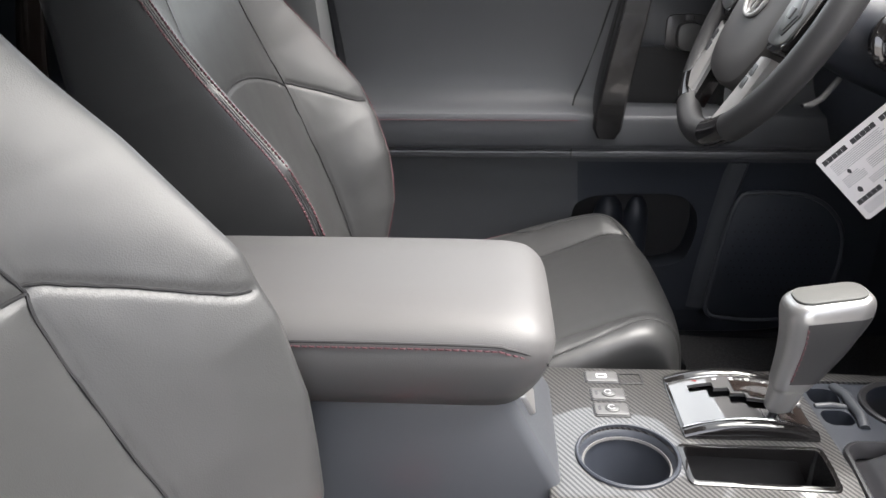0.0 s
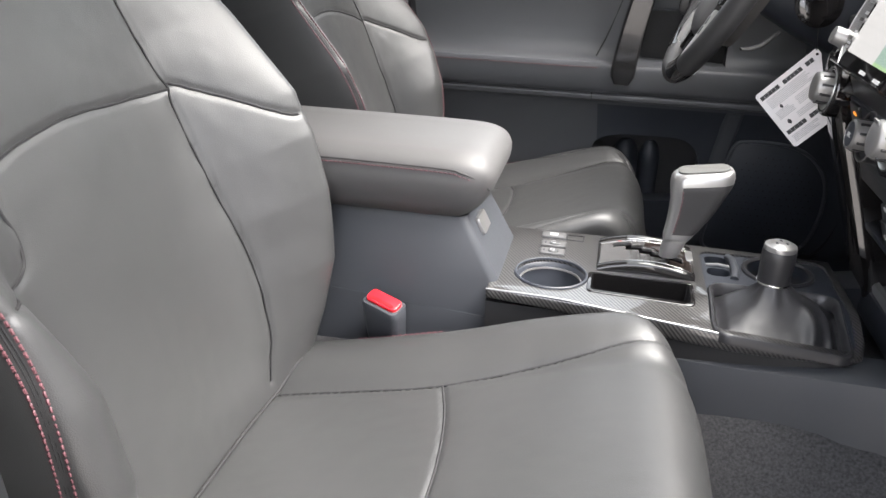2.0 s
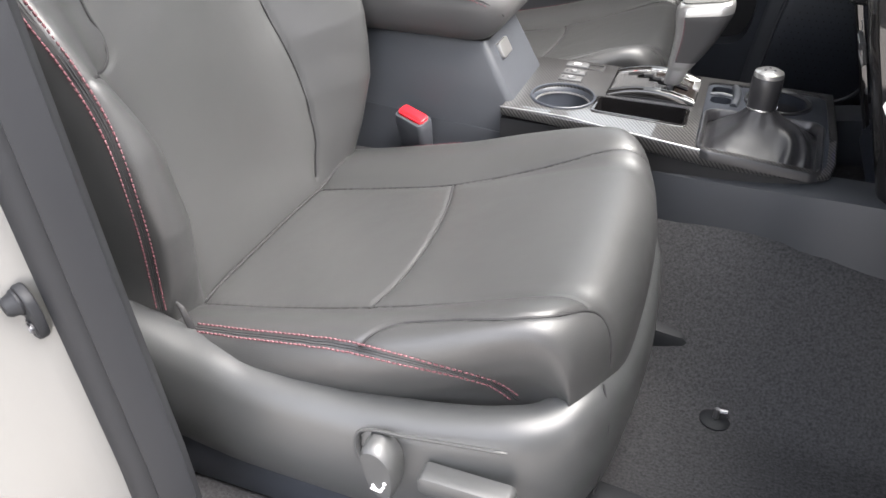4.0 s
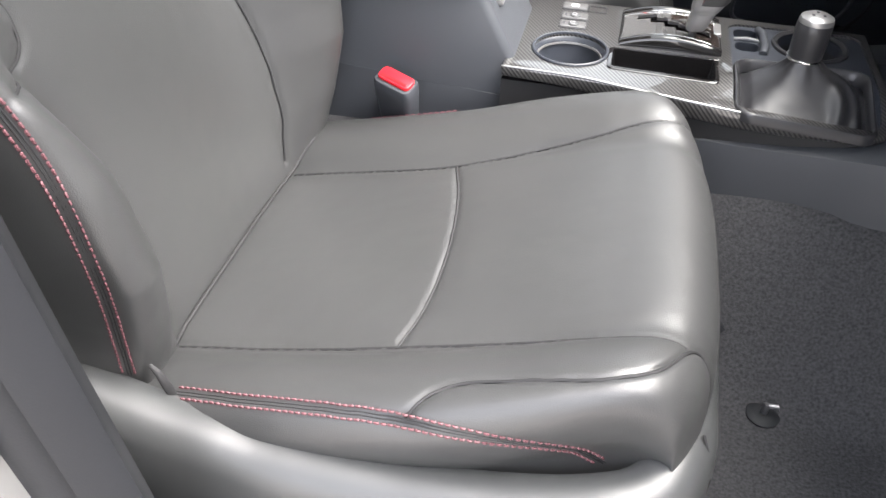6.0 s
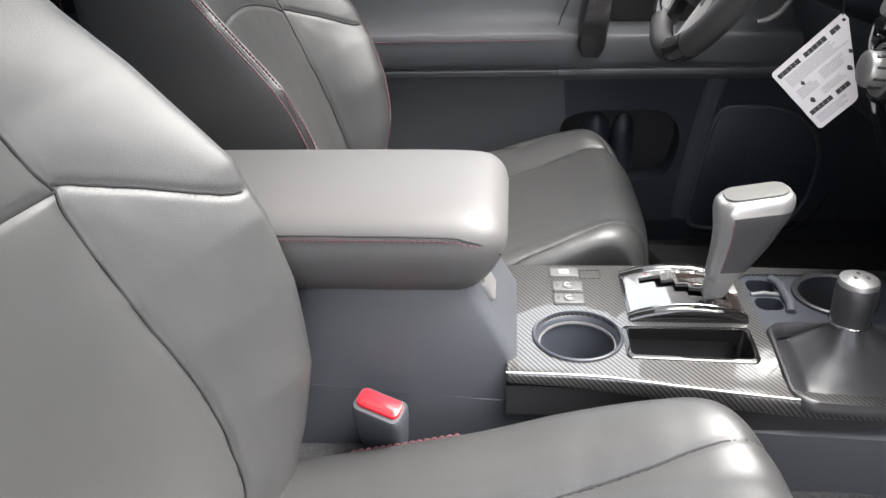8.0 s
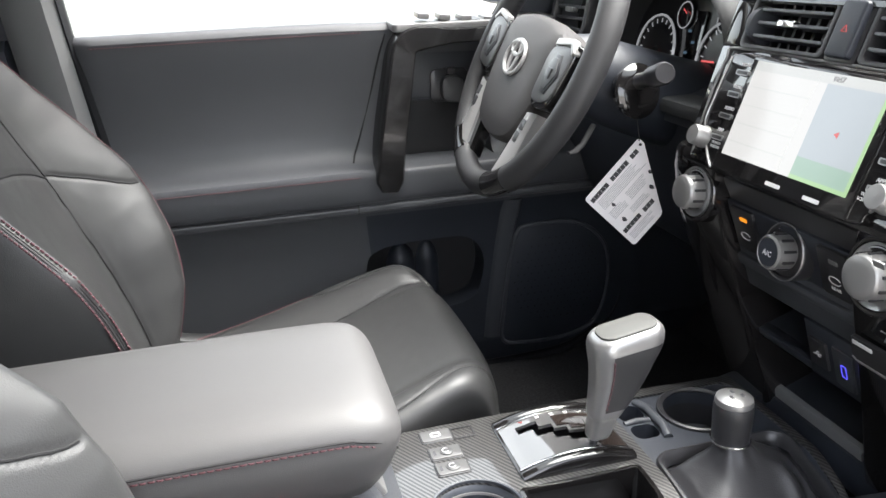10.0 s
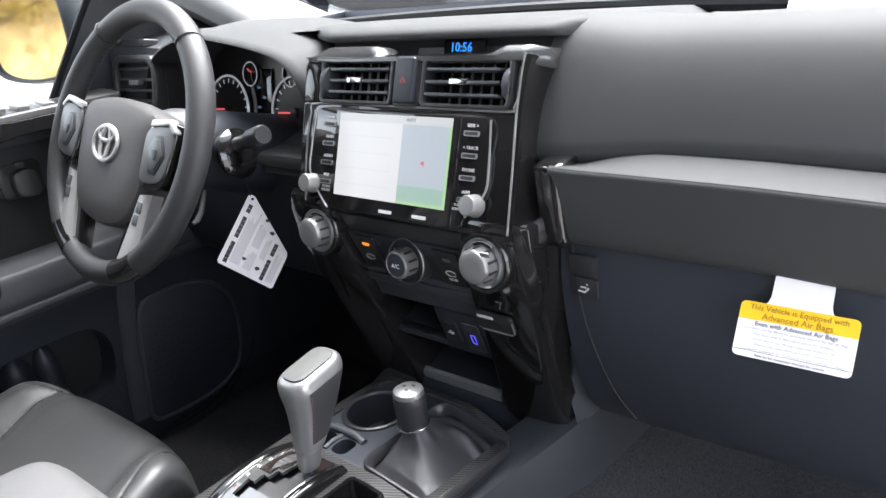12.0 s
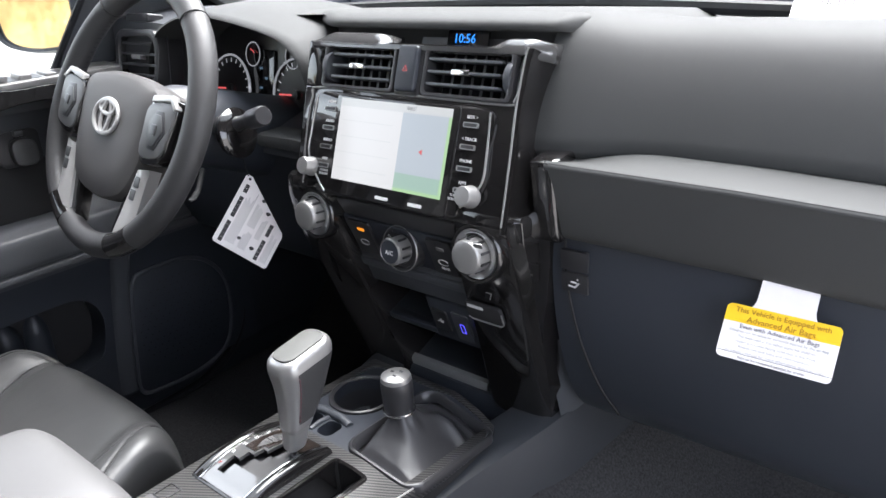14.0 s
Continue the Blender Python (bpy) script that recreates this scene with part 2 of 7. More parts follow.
def carbon_material():
    """Twill weave under clear lacquer: slanted bands, broken by a second set."""
    mt = bpy.data.materials.new("carbon weave under lacquer")
    mt.use_nodes = True
    nodes, links = mt.node_tree.nodes, mt.node_tree.links
    b = nodes["Principled BSDF"]
    b.inputs["Coat Weight"].default_value = 1.0
    b.inputs["Coat Roughness"].default_value = 0.035
    co = nodes.new("ShaderNodeTexCoord")
    turn = nodes.new("ShaderNodeMapping")
    turn.inputs["Rotation"].default_value = (0, 0, radians(12))
    links.new(co.outputs["Object"], turn.inputs["Vector"])
    wave = nodes.new("ShaderNodeTexWave")
    wave.bands_direction = "DIAGONAL"
    wave.inputs["Scale"].default_value = 98.0
    wave.inputs["Distortion"].default_value = 0.4
    wave.inputs["Detail"].default_value = 1.0
    links.new(turn.outputs["Vector"], wave.inputs["Vector"])
    cross = nodes.new("ShaderNodeTexWave")
    cross.bands_direction = "Y"
    cross.inputs["Scale"].default_value = 140.0
    links.new(turn.outputs["Vector"], cross.inputs["Vector"])
    mul = nodes.new("ShaderNodeMath")
    mul.operation = "MULTIPLY_ADD"
    mul.inputs[1].default_value = 0.10
    links.new(cross.outputs["Fac"], mul.inputs[0])
    links.new(wave.outputs["Fac"], mul.inputs[2])
    ramp = nodes.new("ShaderNodeValToRGB")
    ramp.color_ramp.elements[0].position, ramp.color_ramp.elements[1].position = 0.35, 0.75
    ramp.color_ramp.elements[0].color = (0.012, 0.012, 0.013, 1)
    ramp.color_ramp.elements[1].color = (0.078, 0.076, 0.073, 1)
    links.new(mul.outputs[0], ramp.inputs["Fac"])
    links.new(ramp.outputs["Color"], b.inputs["Base Color"])
    b.inputs["Metallic"].default_value = 0.2
    b.inputs["Roughness"].default_value = 0.32
    return mt


CARBON = carbon_material()
HUB_GREY = material("warm charcoal wheel hub", (0.060, 0.057, 0.056), 0.55, spec=0.4, vary=0.08, grain=0.3, grain_scale=1400)
SPOKE_SILVER = material("bright spoke paint", (0.40, 0.395, 0.385), 0.33, metal=0.35, vary=0.06)
PAD_GREY = material("matt grey grip insert", (0.075, 0.076, 0.072), 0.55, spec=0.3, vary=0.06, grain=0.2, grain_scale=1200)
GATE_GREY = material("mirror grey gate", (0.16, 0.16, 0.16), 0.06, metal=0.5, vary=0.08, coat=0.8)


def glass_material(name, tint):
    mt = bpy.data.materials.new(name)
    mt.use_nodes = True
    nodes, links = mt.node_tree.nodes, mt.node_tree.links
    clear, shine, mix, fres = (nodes.new(k) for k in ("ShaderNodeBsdfTransparent", "ShaderNodeBsdfGlossy", "ShaderNodeMixShader", "ShaderNodeFresnel"))
    clear.inputs["Color"].default_value = (*tint, 1)
    shine.inputs["Roughness"].default_value = 0.02
    fres.inputs["IOR"].default_value = 1.45
    links.new(fres.outputs[0], mix.inputs[0])
    links.new(clear.outputs[0], mix.inputs[1])
    links.new(shine.outputs[0], mix.inputs[2])
    links.new(mix.outputs[0], nodes["Material Output"].inputs["Surface"])
    return mt


GLASS = glass_material("window glass", (0.84, 0.87, 0.85))
GLASS_SIDE = glass_material("tinted side glass", (0.80, 0.82, 0.80))
GLASS_TINTED = glass_material("tinted windscreen glass", (0.80, 0.82, 0.80))
MIRROR = material("mirror glass", (0.85, 0.85, 0.85), 0.02, metal=1.0, vary=0.0)
ASPHALT = material("pale worn lot surface", (0.27, 0.257, 0.238), 0.9, vary=0.2, vary_scale=0.4, grain=0.6, grain_scale=60, dents=0.2, dents_scale=2)

# ---- tools for cutting ----
def carve(bm_cutters, bm_body):
    """Cut the cutters out of a body."""
    obs = []
    for k, b in enumerate([bm_body] + list(bm_cutters)):
        me = bpy.data.meshes.new("cut")
        bmesh.ops.recalc_face_normals(b, faces=b.faces)
        b.to_mesh(me)
        b.free()
        obs.append(new("cut", me))
    for c in obs[1:]:
        md = obs[0].modifiers.new("cut", "BOOLEAN")
        md.object, md.operation, md.solver = c, "DIFFERENCE", "EXACT"
    bpy.context.view_layer.update()
    me = bpy.data.meshes.new_from_object(obs[0].evaluated_get(bpy.context.evaluated_depsgraph_get()))
    bm = bmesh.new()
    bm.from_mesh(me)
    bpy.data.meshes.remove(me)
    for o in obs:
        d = o.data
        bpy.data.objects.remove(o)
        bpy.data.meshes.remove(d)
    return bm


def normals_of(P):
    n = np.cross(np.gradient(P, axis=0), np.gradient(P, axis=1))
    return n / np.maximum(np.linalg.norm(n, axis=2, keepdims=True), 1e-9)


def on_skin(P, N, points, n, front=None, rounds=3):
    """A smooth line on the skin P that follows the given points: places and normals."""
    flat, fn = P.reshape(-1, 3), N.reshape(-1, 3)
    keep = np.ones(len(flat), bool) if front is None else front(flat)
    flat, fn = flat[keep], fn[keep]
    at, nn = [], []
    for p in spline(points, n):
        d = ((flat - np.array(p)) ** 2).sum(1)
        i = np.argpartition(d, 4)[:4]
        w = 1 / (d[i] + 1e-7)
        at.append((flat[i] * w[:, None]).sum(0) / w.sum())
        nn.append((fn[i] * w[:, None]).sum(0) / w.sum())
    at, nn = np.array(at), np.array(nn)
    for _ in range(rounds):
        at[1:-1] = (at[:-2] + 2 * at[1:-1] + at[2:]) / 4
        nn[1:-1] = (nn[:-2] + 2 * nn[1:-1] + nn[2:]) / 4
    return at, nn / np.linalg.norm(nn, axis=1, keepdims=True)


def sink(P, N, lines, groove=0.0045, puff=0.0035, wide=0.022, narrow=0.0034):
    """Puff the skin between the seams and sink it along them."""
    flat = P.reshape(-1, 3)
    d = np.full(len(flat), 9.0)
    for line in lines:
        for q in line:
            d = np.minimum(d, ((flat - q) ** 2).sum(1))
    d = np.sqrt(d).reshape(P.shape[:2] + (1,))
    return P + N * (puff * (1 - np.exp(-(d / wide) ** 2)) - puff - groove * np.exp(-(d / narrow) ** 2))


def skin_mesh(P, wrap=False):
    return loft([[tuple(q) for q in row] for row in P], cap=False, closed=wrap)


def stitches(at, nn, gap, step=0.0078, long=0.0052, thick=0.0010, lift=0.0006):
    """Short threads on both sides of a seam."""
    bm = bmesh.new()
    tang = np.gradient(at, axis=0)
    tang /= np.linalg.norm(tang, axis=1, keepdims=True)
    run = np.concatenate([[0], np.cumsum(np.linalg.norm(np.diff(at, axis=0), axis=1))])
    for side in (gap if isinstance(gap, (list, tuple)) else (-gap, gap)):
        for s in np.arange(step, run[-1] - step, step):
            p = np.array([np.interp(s, run, at[:, k]) for k in range(3)])
            t = Vector([np.interp(s, run, tang[:, k]) for k in range(3)]).normalized()
            n = Vector([np.interp(s, run, nn[:, k]) for k in range(3)]).normalized()
            across = t.cross(n).normalized()
            c = Vector(p) + across * side + n * lift
            add(bm, tube([c - t * long / 2 - n * 0.0008, c - t * long / 4 + n * 0.0003, c + t * long / 4 + n * 0.0003, c + t * long / 2 - n * 0.0008], thick, 5))
    return bm


def welt(at, nn, half=0.0013, r=0.0006, sink_by=0.0006):
    """Two fine dark lines on both sides of a seam's raised welt."""
    bm = bmesh.new()
    tang = np.gradient(at, axis=0)
    for side in (-half, half):
        line = []
        for p, n, t in zip(at, nn, tang):
            a = Vector(t).cross(Vector(n)).normalized()
            line.append(Vector(p) + a * side - Vector(n) * sink_by)
        add(bm, tube(line, r, 6))
    return bm


def thread_line(at, nn, sink_by=0.001, r=0.0012):
    return tube([Vector(a) - Vector(n) * sink_by for a, n in zip(at, nn)], r, 6)



# ---- cabin shell ----
def sheet(fx, nx, ny, x0, x1, y0, y1):
    return loft([[(x, y, fx(x, y)) for y in np.linspace(y0, y1, ny)] for x in np.linspace(x0, x1, nx)], cap=False, closed=False)


def carpet_z(x, y):
    wide = 0.30 + 0.05 * min(max((x - 0.28) / 0.22, 0), 1)
    k = min(max((wide - abs(y - 0.01)) / 0.19, 0), 1)
    z = 0.19 * k * k * (3 - 2 * k)
    toe = max(0.0, x - 0.82)
    return max(z, toe * 1.1 - 0.02 if toe > 0 else 0) + 0.004 * math.sin(9 * x + 3 * y) * math.sin(7 * y) - (0.002 if y < -0.5 else 0)


solid("floor", sheet(carpet_z, 120, 84, -1.75, 1.15, -0.72, 0.80), CARPET, "charcoal cut pile carpet floor", "floor", "structure")


def carpet_hook(x, y):
    h = thing("carpet_hook", (x, y, carpet_z(x, y)), "round black floor mat hook with metal pin", "hook")
    m = Matrix.Translation((x, y, carpet_z(x, y)))
    part("disc", lathe([(0.0, 0.0), (0.0195, 0.0), (0.0195, 0.002), (0.016, 0.004), (0.009, 0.005), (0.0, 0.005)], m), RUBBER, h)
    part("pin", lathe([(0.004, 0.005), (0.004, 0.018), (0.003, 0.020), (0.0, 0.020)], m, 16), DARK_METAL, h)
    part("hook_arm", tube([(x, y, carpet_z(x, y) + 0.017), (x + 0.012, y, carpet_z(x, y) + 0.018), (x + 0.013, y, carpet_z(x, y) + 0.012)], 0.003, 8), DARK_METAL, h)


carpet_hook(0.398, -0.311)

# roof, rear and side walls that close the cabin
solid("ceiling", add(add(box((-0.16, 0.01, 1.16), (0.42, 1.38, 0.05), 0.02), box((-1.085, 0.01, 1.165), (1.43, 1.68, 0.06), 0.02)), box((0.035, 0.01, 1.145), (0.06, 1.3, 0.05), 0.02)), HEADLINER, "grey cloth headliner", "ceiling", "structure")
solid("wall_rear", box((-1.77, 0.01, 0.55), (0.06, 1.5, 1.25), 0.01), PLASTIC_DARK, "black trimmed tailgate wall", "wall", "structure")
solid("wall_right", box((-1.04, -0.80, 0.53), (1.50, 0.07, 1.27), 0.01), PLASTIC_DARK, "black trimmed rear side wall", "wall", "structure")


def pillar_x(z):
    return float(np.interp(z, [-0.1, 0.162, 0.379, 0.629, 1.15], [-0.075, -0.087, -0.112, -0.137, -0.21]))


def right_pillar():
    p = thing("door_pillar", (-0.25, -0.78, -0.1), "pearl white door pillar with black rubber seal", "pillar", "", "structure")
    zs = np.linspace(-0.12, 1.15, 40)
    rings = []
    for z in zs:
        x = pillar_x(z)
        belly = 0.05 * max(0.0, 0.55 - z)
        rings.append([(x + a, y, z) for a, y in ((-0.26, -0.71), (-0.05, -0.715), (-0.046, -0.742), (-0.055, -0.75), (-0.068, -0.755), (-0.085, -0.77), (-0.098, -0.80), (-0.112 - belly * 0.3, -0.84), (-0.15 - belly, -0.865), (-0.26, -0.88))])
    part("jamb", loft(rings), PAINT, p, "pearl white painted jamb", 60)
    rings = []
    for z in zs:
        x = pillar_x(z)
        rings.append([(x + a, y, z) for a, y in ((-0.052, -0.716), (-0.030, -0.705), (-0.004, -0.712), (0.004, -0.726), (-0.002, -0.742), (-0.016, -0.750), (-0.022, -0.746), (-0.030, -0.752), (-0.046, -0.755), (-0.056, -0.748))])
    part("seal", loft(rings), RUBBER, p, "black ribbed rubber seal", 50)
    rings = [[(pillar_x(z) + a, y, z) for a, y in ((-0.25, -0.69), (-0.13, -0.692), (-0.11, -0.70), (-0.10, -0.712), (-0.25, -0.712))] for z in np.linspace(0.0, 1.12, 20)]
    part("pillar_trim", loft(rings), PLASTIC, p)
    # courtesy switch on the jamb
    o = Vector((pillar_x(0.35) - 0.064, -0.7565, 0.350))
    f = frame_of(o, (0.93, -0.36, 0), (-0.12, -0.05, 1))
    egg = smooth_outline([(0.0, 0.026), (0.014, 0.018), (0.017, 0.0), (0.013, -0.020), (0.0, -0.030), (-0.012, -0.021), (-0.015, 0.0), (-0.013, 0.018)], 6)
    plate = part("switch_plate", slab(egg, -0.004, 0.005, f, 0.002), RUBBER, p, "black oval courtesy switch plate")
    part("plunger", lathe([(0.0120, 0.0), (0.0120, 0.004), (0.0100, 0.006), (0.0090, 0.011), (0.0065, 0.014), (0.0, 0.0145)], f @ Matrix.Translation((-0.003, 0.010, 0.003)), 24), RUBBER, plate, "black rubber plunger")
    part("screw_cup", lathe([(0.0085, 0.0), (0.0085, 0.0016), (0.0068, 0.0016), (0.0060, 0.0004), (0.0, 0.0004)], f @ Matrix.Translation((0.002, -0.016, 0.005)), 20), SATIN_BLACK, plate)
    part("screw", lathe([(0.0050, 0.0), (0.0050, 0.0026), (0.0036, 0.0030), (0.0022, 0.0012), (0.0, 0.0012)], f @ Matrix.Translation((0.002, -0.016, 0.005)), 18), DARK_METAL, plate)


right_pillar()
solid("door_sill", add(box((0.32, -0.775, -0.06), (0.98, 0.15, 0.10), 0.02), box((0.32, -0.735, -0.004), (0.94, 0.06, 0.016), 0.005)), PLASTIC_DARK, "black plastic door sill plate", "sill", "structure")


# ---- driver door ----


def driver_door():
    d = thing("door_1", (0.15, 0.78, 0.0), "closed black trimmed driver door with red stitched armrest", "door", "", "structure")
    rear = lambda z: float(np.interp(z, [0.0, 0.27, 0.71], [-0.225, -0.252, -0.31]))
    # profiles from the sill down: behind the pull handle, and ahead of it
    prof_arm = [(0.800, 0.694), (0.762, 0.703), (0.742, 0.7015), (0.733, 0.6965), (0.7285, 0.690), (0.730, 0.676), (0.736, 0.650), (0.746, 0.61), (0.753, 0.56), (0.754, 0.515), (0.750, 0.490), (0.743, 0.477), (0.731, 0.466), (0.716, 0.460), (0.700, 0.4575), (0.691, 0.4565), (0.6862, 0.4545),
                (0.6845, 0.450), (0.6840, 0.444), (0.6850, 0.425), (0.6890, 0.402), (0.6925, 0.3945), (0.6955, 0.3925), (0.7000, 0.3915), (0.7005, 0.3885), (0.6945, 0.3865), (0.6935, 0.384), (0.6960, 0.3755), (0.7010, 0.3735), (0.7065, 0.372), (0.7120, 0.364), (0.7220, 0.340), (0.7310, 0.29), (0.736, 0.2), (0.740, 0.06), (0.800, 0.05)]
    prof_front = [(0.800, 0.694), (0.762, 0.701), (0.742, 0.6995), (0.733, 0.6950), (0.7285, 0.689), (0.730, 0.676), (0.735, 0.650), (0.741, 0.61), (0.744, 0.56), (0.744, 0.515), (0.742, 0.490), (0.737, 0.472), (0.727, 0.461), (0.714, 0.4545), (0.704, 0.4515), (0.698, 0.4500), (0.6945, 0.4475),
                  (0.6930, 0.443), (0.6925, 0.437), (0.6930, 0.422), (0.6945, 0.402), (0.6960, 0.3945), (0.6980, 0.3925), (0.7010, 0.3915), (0.7015, 0.3885), (0.6965, 0.3865), (0.6955, 0.384), (0.6975, 0.3755), (0.7020, 0.3735), (0.7065, 0.372), (0.7110, 0.364), (0.7190, 0.340), (0.7260, 0.29), (0.730, 0.2), (0.736, 0.06), (0.800, 0.05)]
    rings = []
    for u in np.linspace(0, 1, 90):
        ring = []
        for (ya, za), (yf, zf) in zip(prof_arm, prof_front):
            x = rear(za) + u * (0.69 - rear(za))
            k = min(max((x - 0.10) / 0.07, 0), 1)
            k = k * k * (3 - 2 * k)
            end = min(max((rear(za) + 0.035 - x) / 0.035, 0), 1)
            y = ya * (1 - k) + yf * k
            ring.append((x, y + (0.752 - y) * 0.5 * end * end if y < 0.752 else y, za * (1 - k) + zf * k - 0.010 * max(0.0, x) * (za > 0.65)))
        rings.append(ring)
    wall = frame_of((0, 0.790, 0), (1, 0, 0), (0, 0, 1))
    pocket = smooth_outline([(0.130, 0.262), (0.150, 0.288), (0.190, 0.298), (0.26, 0.300), (0.318, 0.297), (0.348, 0.276), (0.360, 0.24), (0.352, 0.19), (0.334, 0.163), (0.28, 0.152), (0.17, 0.150), (0.128, 0.17)], 6)
    recess = [(0.205, 0.458), (0.380, 0.456), (0.390, 0.640), (0.238, 0.645)]
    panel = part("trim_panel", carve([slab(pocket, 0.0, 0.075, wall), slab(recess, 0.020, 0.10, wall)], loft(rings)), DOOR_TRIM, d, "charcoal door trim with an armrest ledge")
    # black slot: shade of the lower front and handle recess put into the colour
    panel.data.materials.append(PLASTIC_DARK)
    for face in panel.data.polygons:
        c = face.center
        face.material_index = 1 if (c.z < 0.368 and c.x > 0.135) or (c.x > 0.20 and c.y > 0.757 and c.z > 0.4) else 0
    part("pocket_liner", slab(pocket, 0.0, 0.004, wall), SEAM, d, "black door pocket")
    for x, r in ((0.258, 0.024), (0.205, 0.030)):
        part("bottle_rib", lathe([(0.0, 0.155), (r, 0.155), (r, 0.240), (r * 0.8, 0.262), (r * 0.45, 0.275), (0.0, 0.277)], Matrix.Translation((x, 0.792, 0)), 24), PLASTIC_DARK, d, "black moulded bottle holder")
    for z, y, x0, x1 in ((0.4440, 0.6838, -0.225, 0.130), (0.6850, 0.7285, -0.285, 0.155)):
        line = np.array([tuple(p) for p in spline([(x0, y, z), ((x0 + x1) / 2, y - 0.0003, z), (x1, y, z - (0.0 if z < 0.6 else 0.001))], 60)])
        part("stitching", stitches(line, np.array([(0, -0.95, 0.2)] * 60), [0.0], step=0.006, long=0.0042, thick=0.0008), RED_THREAD, panel, "row of red stitching")
    # upright joint at the pad's front end
    part("panel_joint", tube(spline([(0.191, 0.7300, 0.680), (0.178, 0.7355, 0.64), (0.156, 0.7460, 0.56), (0.136, 0.7475, 0.50), (0.125, 0.740, 0.476), (0.119, 0.722, 0.463)], 30), 0.0017, 6), SEAM, panel)
    part("crease_joint", tube([(0.118, 0.6990, 0.3905), (0.118, 0.6942, 0.385), (0.118, 0.698, 0.3745)], 0.0014, 6), SEAM, panel)
    # broad pull handle that turns forward under the switches
    path = spline([(0.1755, 0.690, 0.412), (0.178, 0.683, 0.45), (0.188, 0.680, 0.52), (0.203, 0.681, 0.60), (0.2135, 0.686, 0.652), (0.226, 0.690, 0.668), (0.250, 0.692, 0.673), (0.30, 0.693, 0.674), (0.42, 0.696, 0.673), (0.50, 0.70, 0.672)], 70)
    rings = []
    for i, p in enumerate(path):
        t = (path[min(i + 1, 69)] - path[max(i - 1, 0)]).normalized()
        o = Vector((0, -1, 0))
        side = t.cross(o).normalized()
        w = 0.0255 - 0.004 * min(i / 36, 1) if i < 36 else 0.0215 - 0.0085 * min((i - 36) / 8, 1)
        foot = min(1.0, 0.62 + i / 6)
        rings.append([tuple(p + side * a * w * foot + o * b) for a, b in ((-1, -0.07), (-1, -0.002), (-0.93, 0.004), (-0.80, 0.007), (0.80, 0.007), (0.93, 0.004), (1, -0.002), (1, -0.07))])
    part("pull_handle", loft(rings), PULL_SATIN, d, "gloss black pull handle with a slight sheen")
    # window switches
    f = frame_of((0.345, 0.722, 0.6955), (1, 0.02, -0.012), (0, 1, 0.10))
    sp = part("switch_panel", slab(round_rect(0.295, 0.062, 0.010, 0.0, 0.0), -0.010, 0.003, f, 0.002), SILVER_GREY, d, "grey window switch panel")
    for x in (-0.088, -0.050, -0.012, 0.030):
        part("switch_well", slab(round_rect(0.016, 0.038, 0.003, x + 0.015, 0), 0.0015, 0.0036, f), SATIN_BLACK, sp)
        part("window_switch", slab(round_rect(0.020, 0.036, 0.003, x - 0.004, 0), 0.0, 0.009, f @ pose(0, 0, 0, 0, 5, 0), 0.0015), SILVER_GREY, sp, "grey window switch")
    # inner handle in its recess
    f = frame_of((0.30, 0.7705, 0.56), (1, 0, 0), (0, 0.0, 1))
    bez = part("handle_recess", slab(round_rect(0.19, 0.095, 0.02, 0.0, 0.045), -0.004, 0.004, f, 0.003), PLASTIC, d, "charcoal panel behind the inner handle")
    part("recess_floor", slab(round_rect(0.19, 0.10, 0.02, 0.0, -0.055), -0.004, 0.002, f, 0.002), SEAM, bez)
    part("handle_cup", slab(round_rect(0.072, 0.060, 0.012, 0.012, 0.020), 0.002, 0.007, f, 0.002), SATIN_BLACK, bez, "black cup round the inner handle")
    part("door_handle", slab(smooth_outline([(-0.012, 0.020), (0.012, 0.026), (0.026, 0.016), (0.026, -0.016), (0.010, -0.022), (-0.012, -0.014)]), 0.004, 0.024, f @ Matrix.Translation((0.008, 0.012, 0)), 0.005), SWITCH_GREY, bez, "satin grey inner door handle")
    part("lock_tab", slab(round_rect(0.016, 0.011, 0.003, 0.014, 0.046), 0.002, 0.014, f, 0.003), SWITCH_GREY, bez, "grey lock tab")
    # upright rib, then the loudspeaker panel with its raised rim
    rings = []
    for z, x in ((0.365, 0.418), (0.30, 0.408), (0.22, 0.396), (0.14, 0.386), (0.07, 0.380)):
        y = float(np.interp(z, [0.06, 0.2, 0.29, 0.34, 0.364], [0.736, 0.730, 0.726, 0.719, 0.711]))
        rings.append([(x + a, y + b, z) for a, b in ((-0.026, 0.010), (-0.020, -0.003), (-0.012, -0.008), (0.008, -0.009), (0.014, -0.004), (0.016, 0.010))])
    part("door_rib", loft(rings), PLASTIC, d, "charcoal upright door rib")
    f = frame_of((0.510, 0.7235, 0.185), (1, 0, 0), (0, -0.03, 1))
    out = [(-0.085, 0.108), (-0.060, 0.122), (0.03, 0.118), (0.085, 0.085), (0.112, 0.03), (0.110, -0.05), (0.085, -0.11), (0.02, -0.135), (-0.07, -0.135), (-0.115, -0.12), (-0.112, -0.05), (-0.098, 0.06)]
    g = part("speaker_grille", slab(smooth_outline(out), -0.01, 0.003, f, 0.002), PLASTIC_DARK, d, "black loudspeaker panel")
    rim = [f @ Vector((x, y, 0.0035)) for x, y in smooth_outline(out, 6)]
    part("speaker_rim", tube(rim, 0.0042, 8, True), PLASTIC, g, "charcoal raised rim")
    holes = bmesh.new()
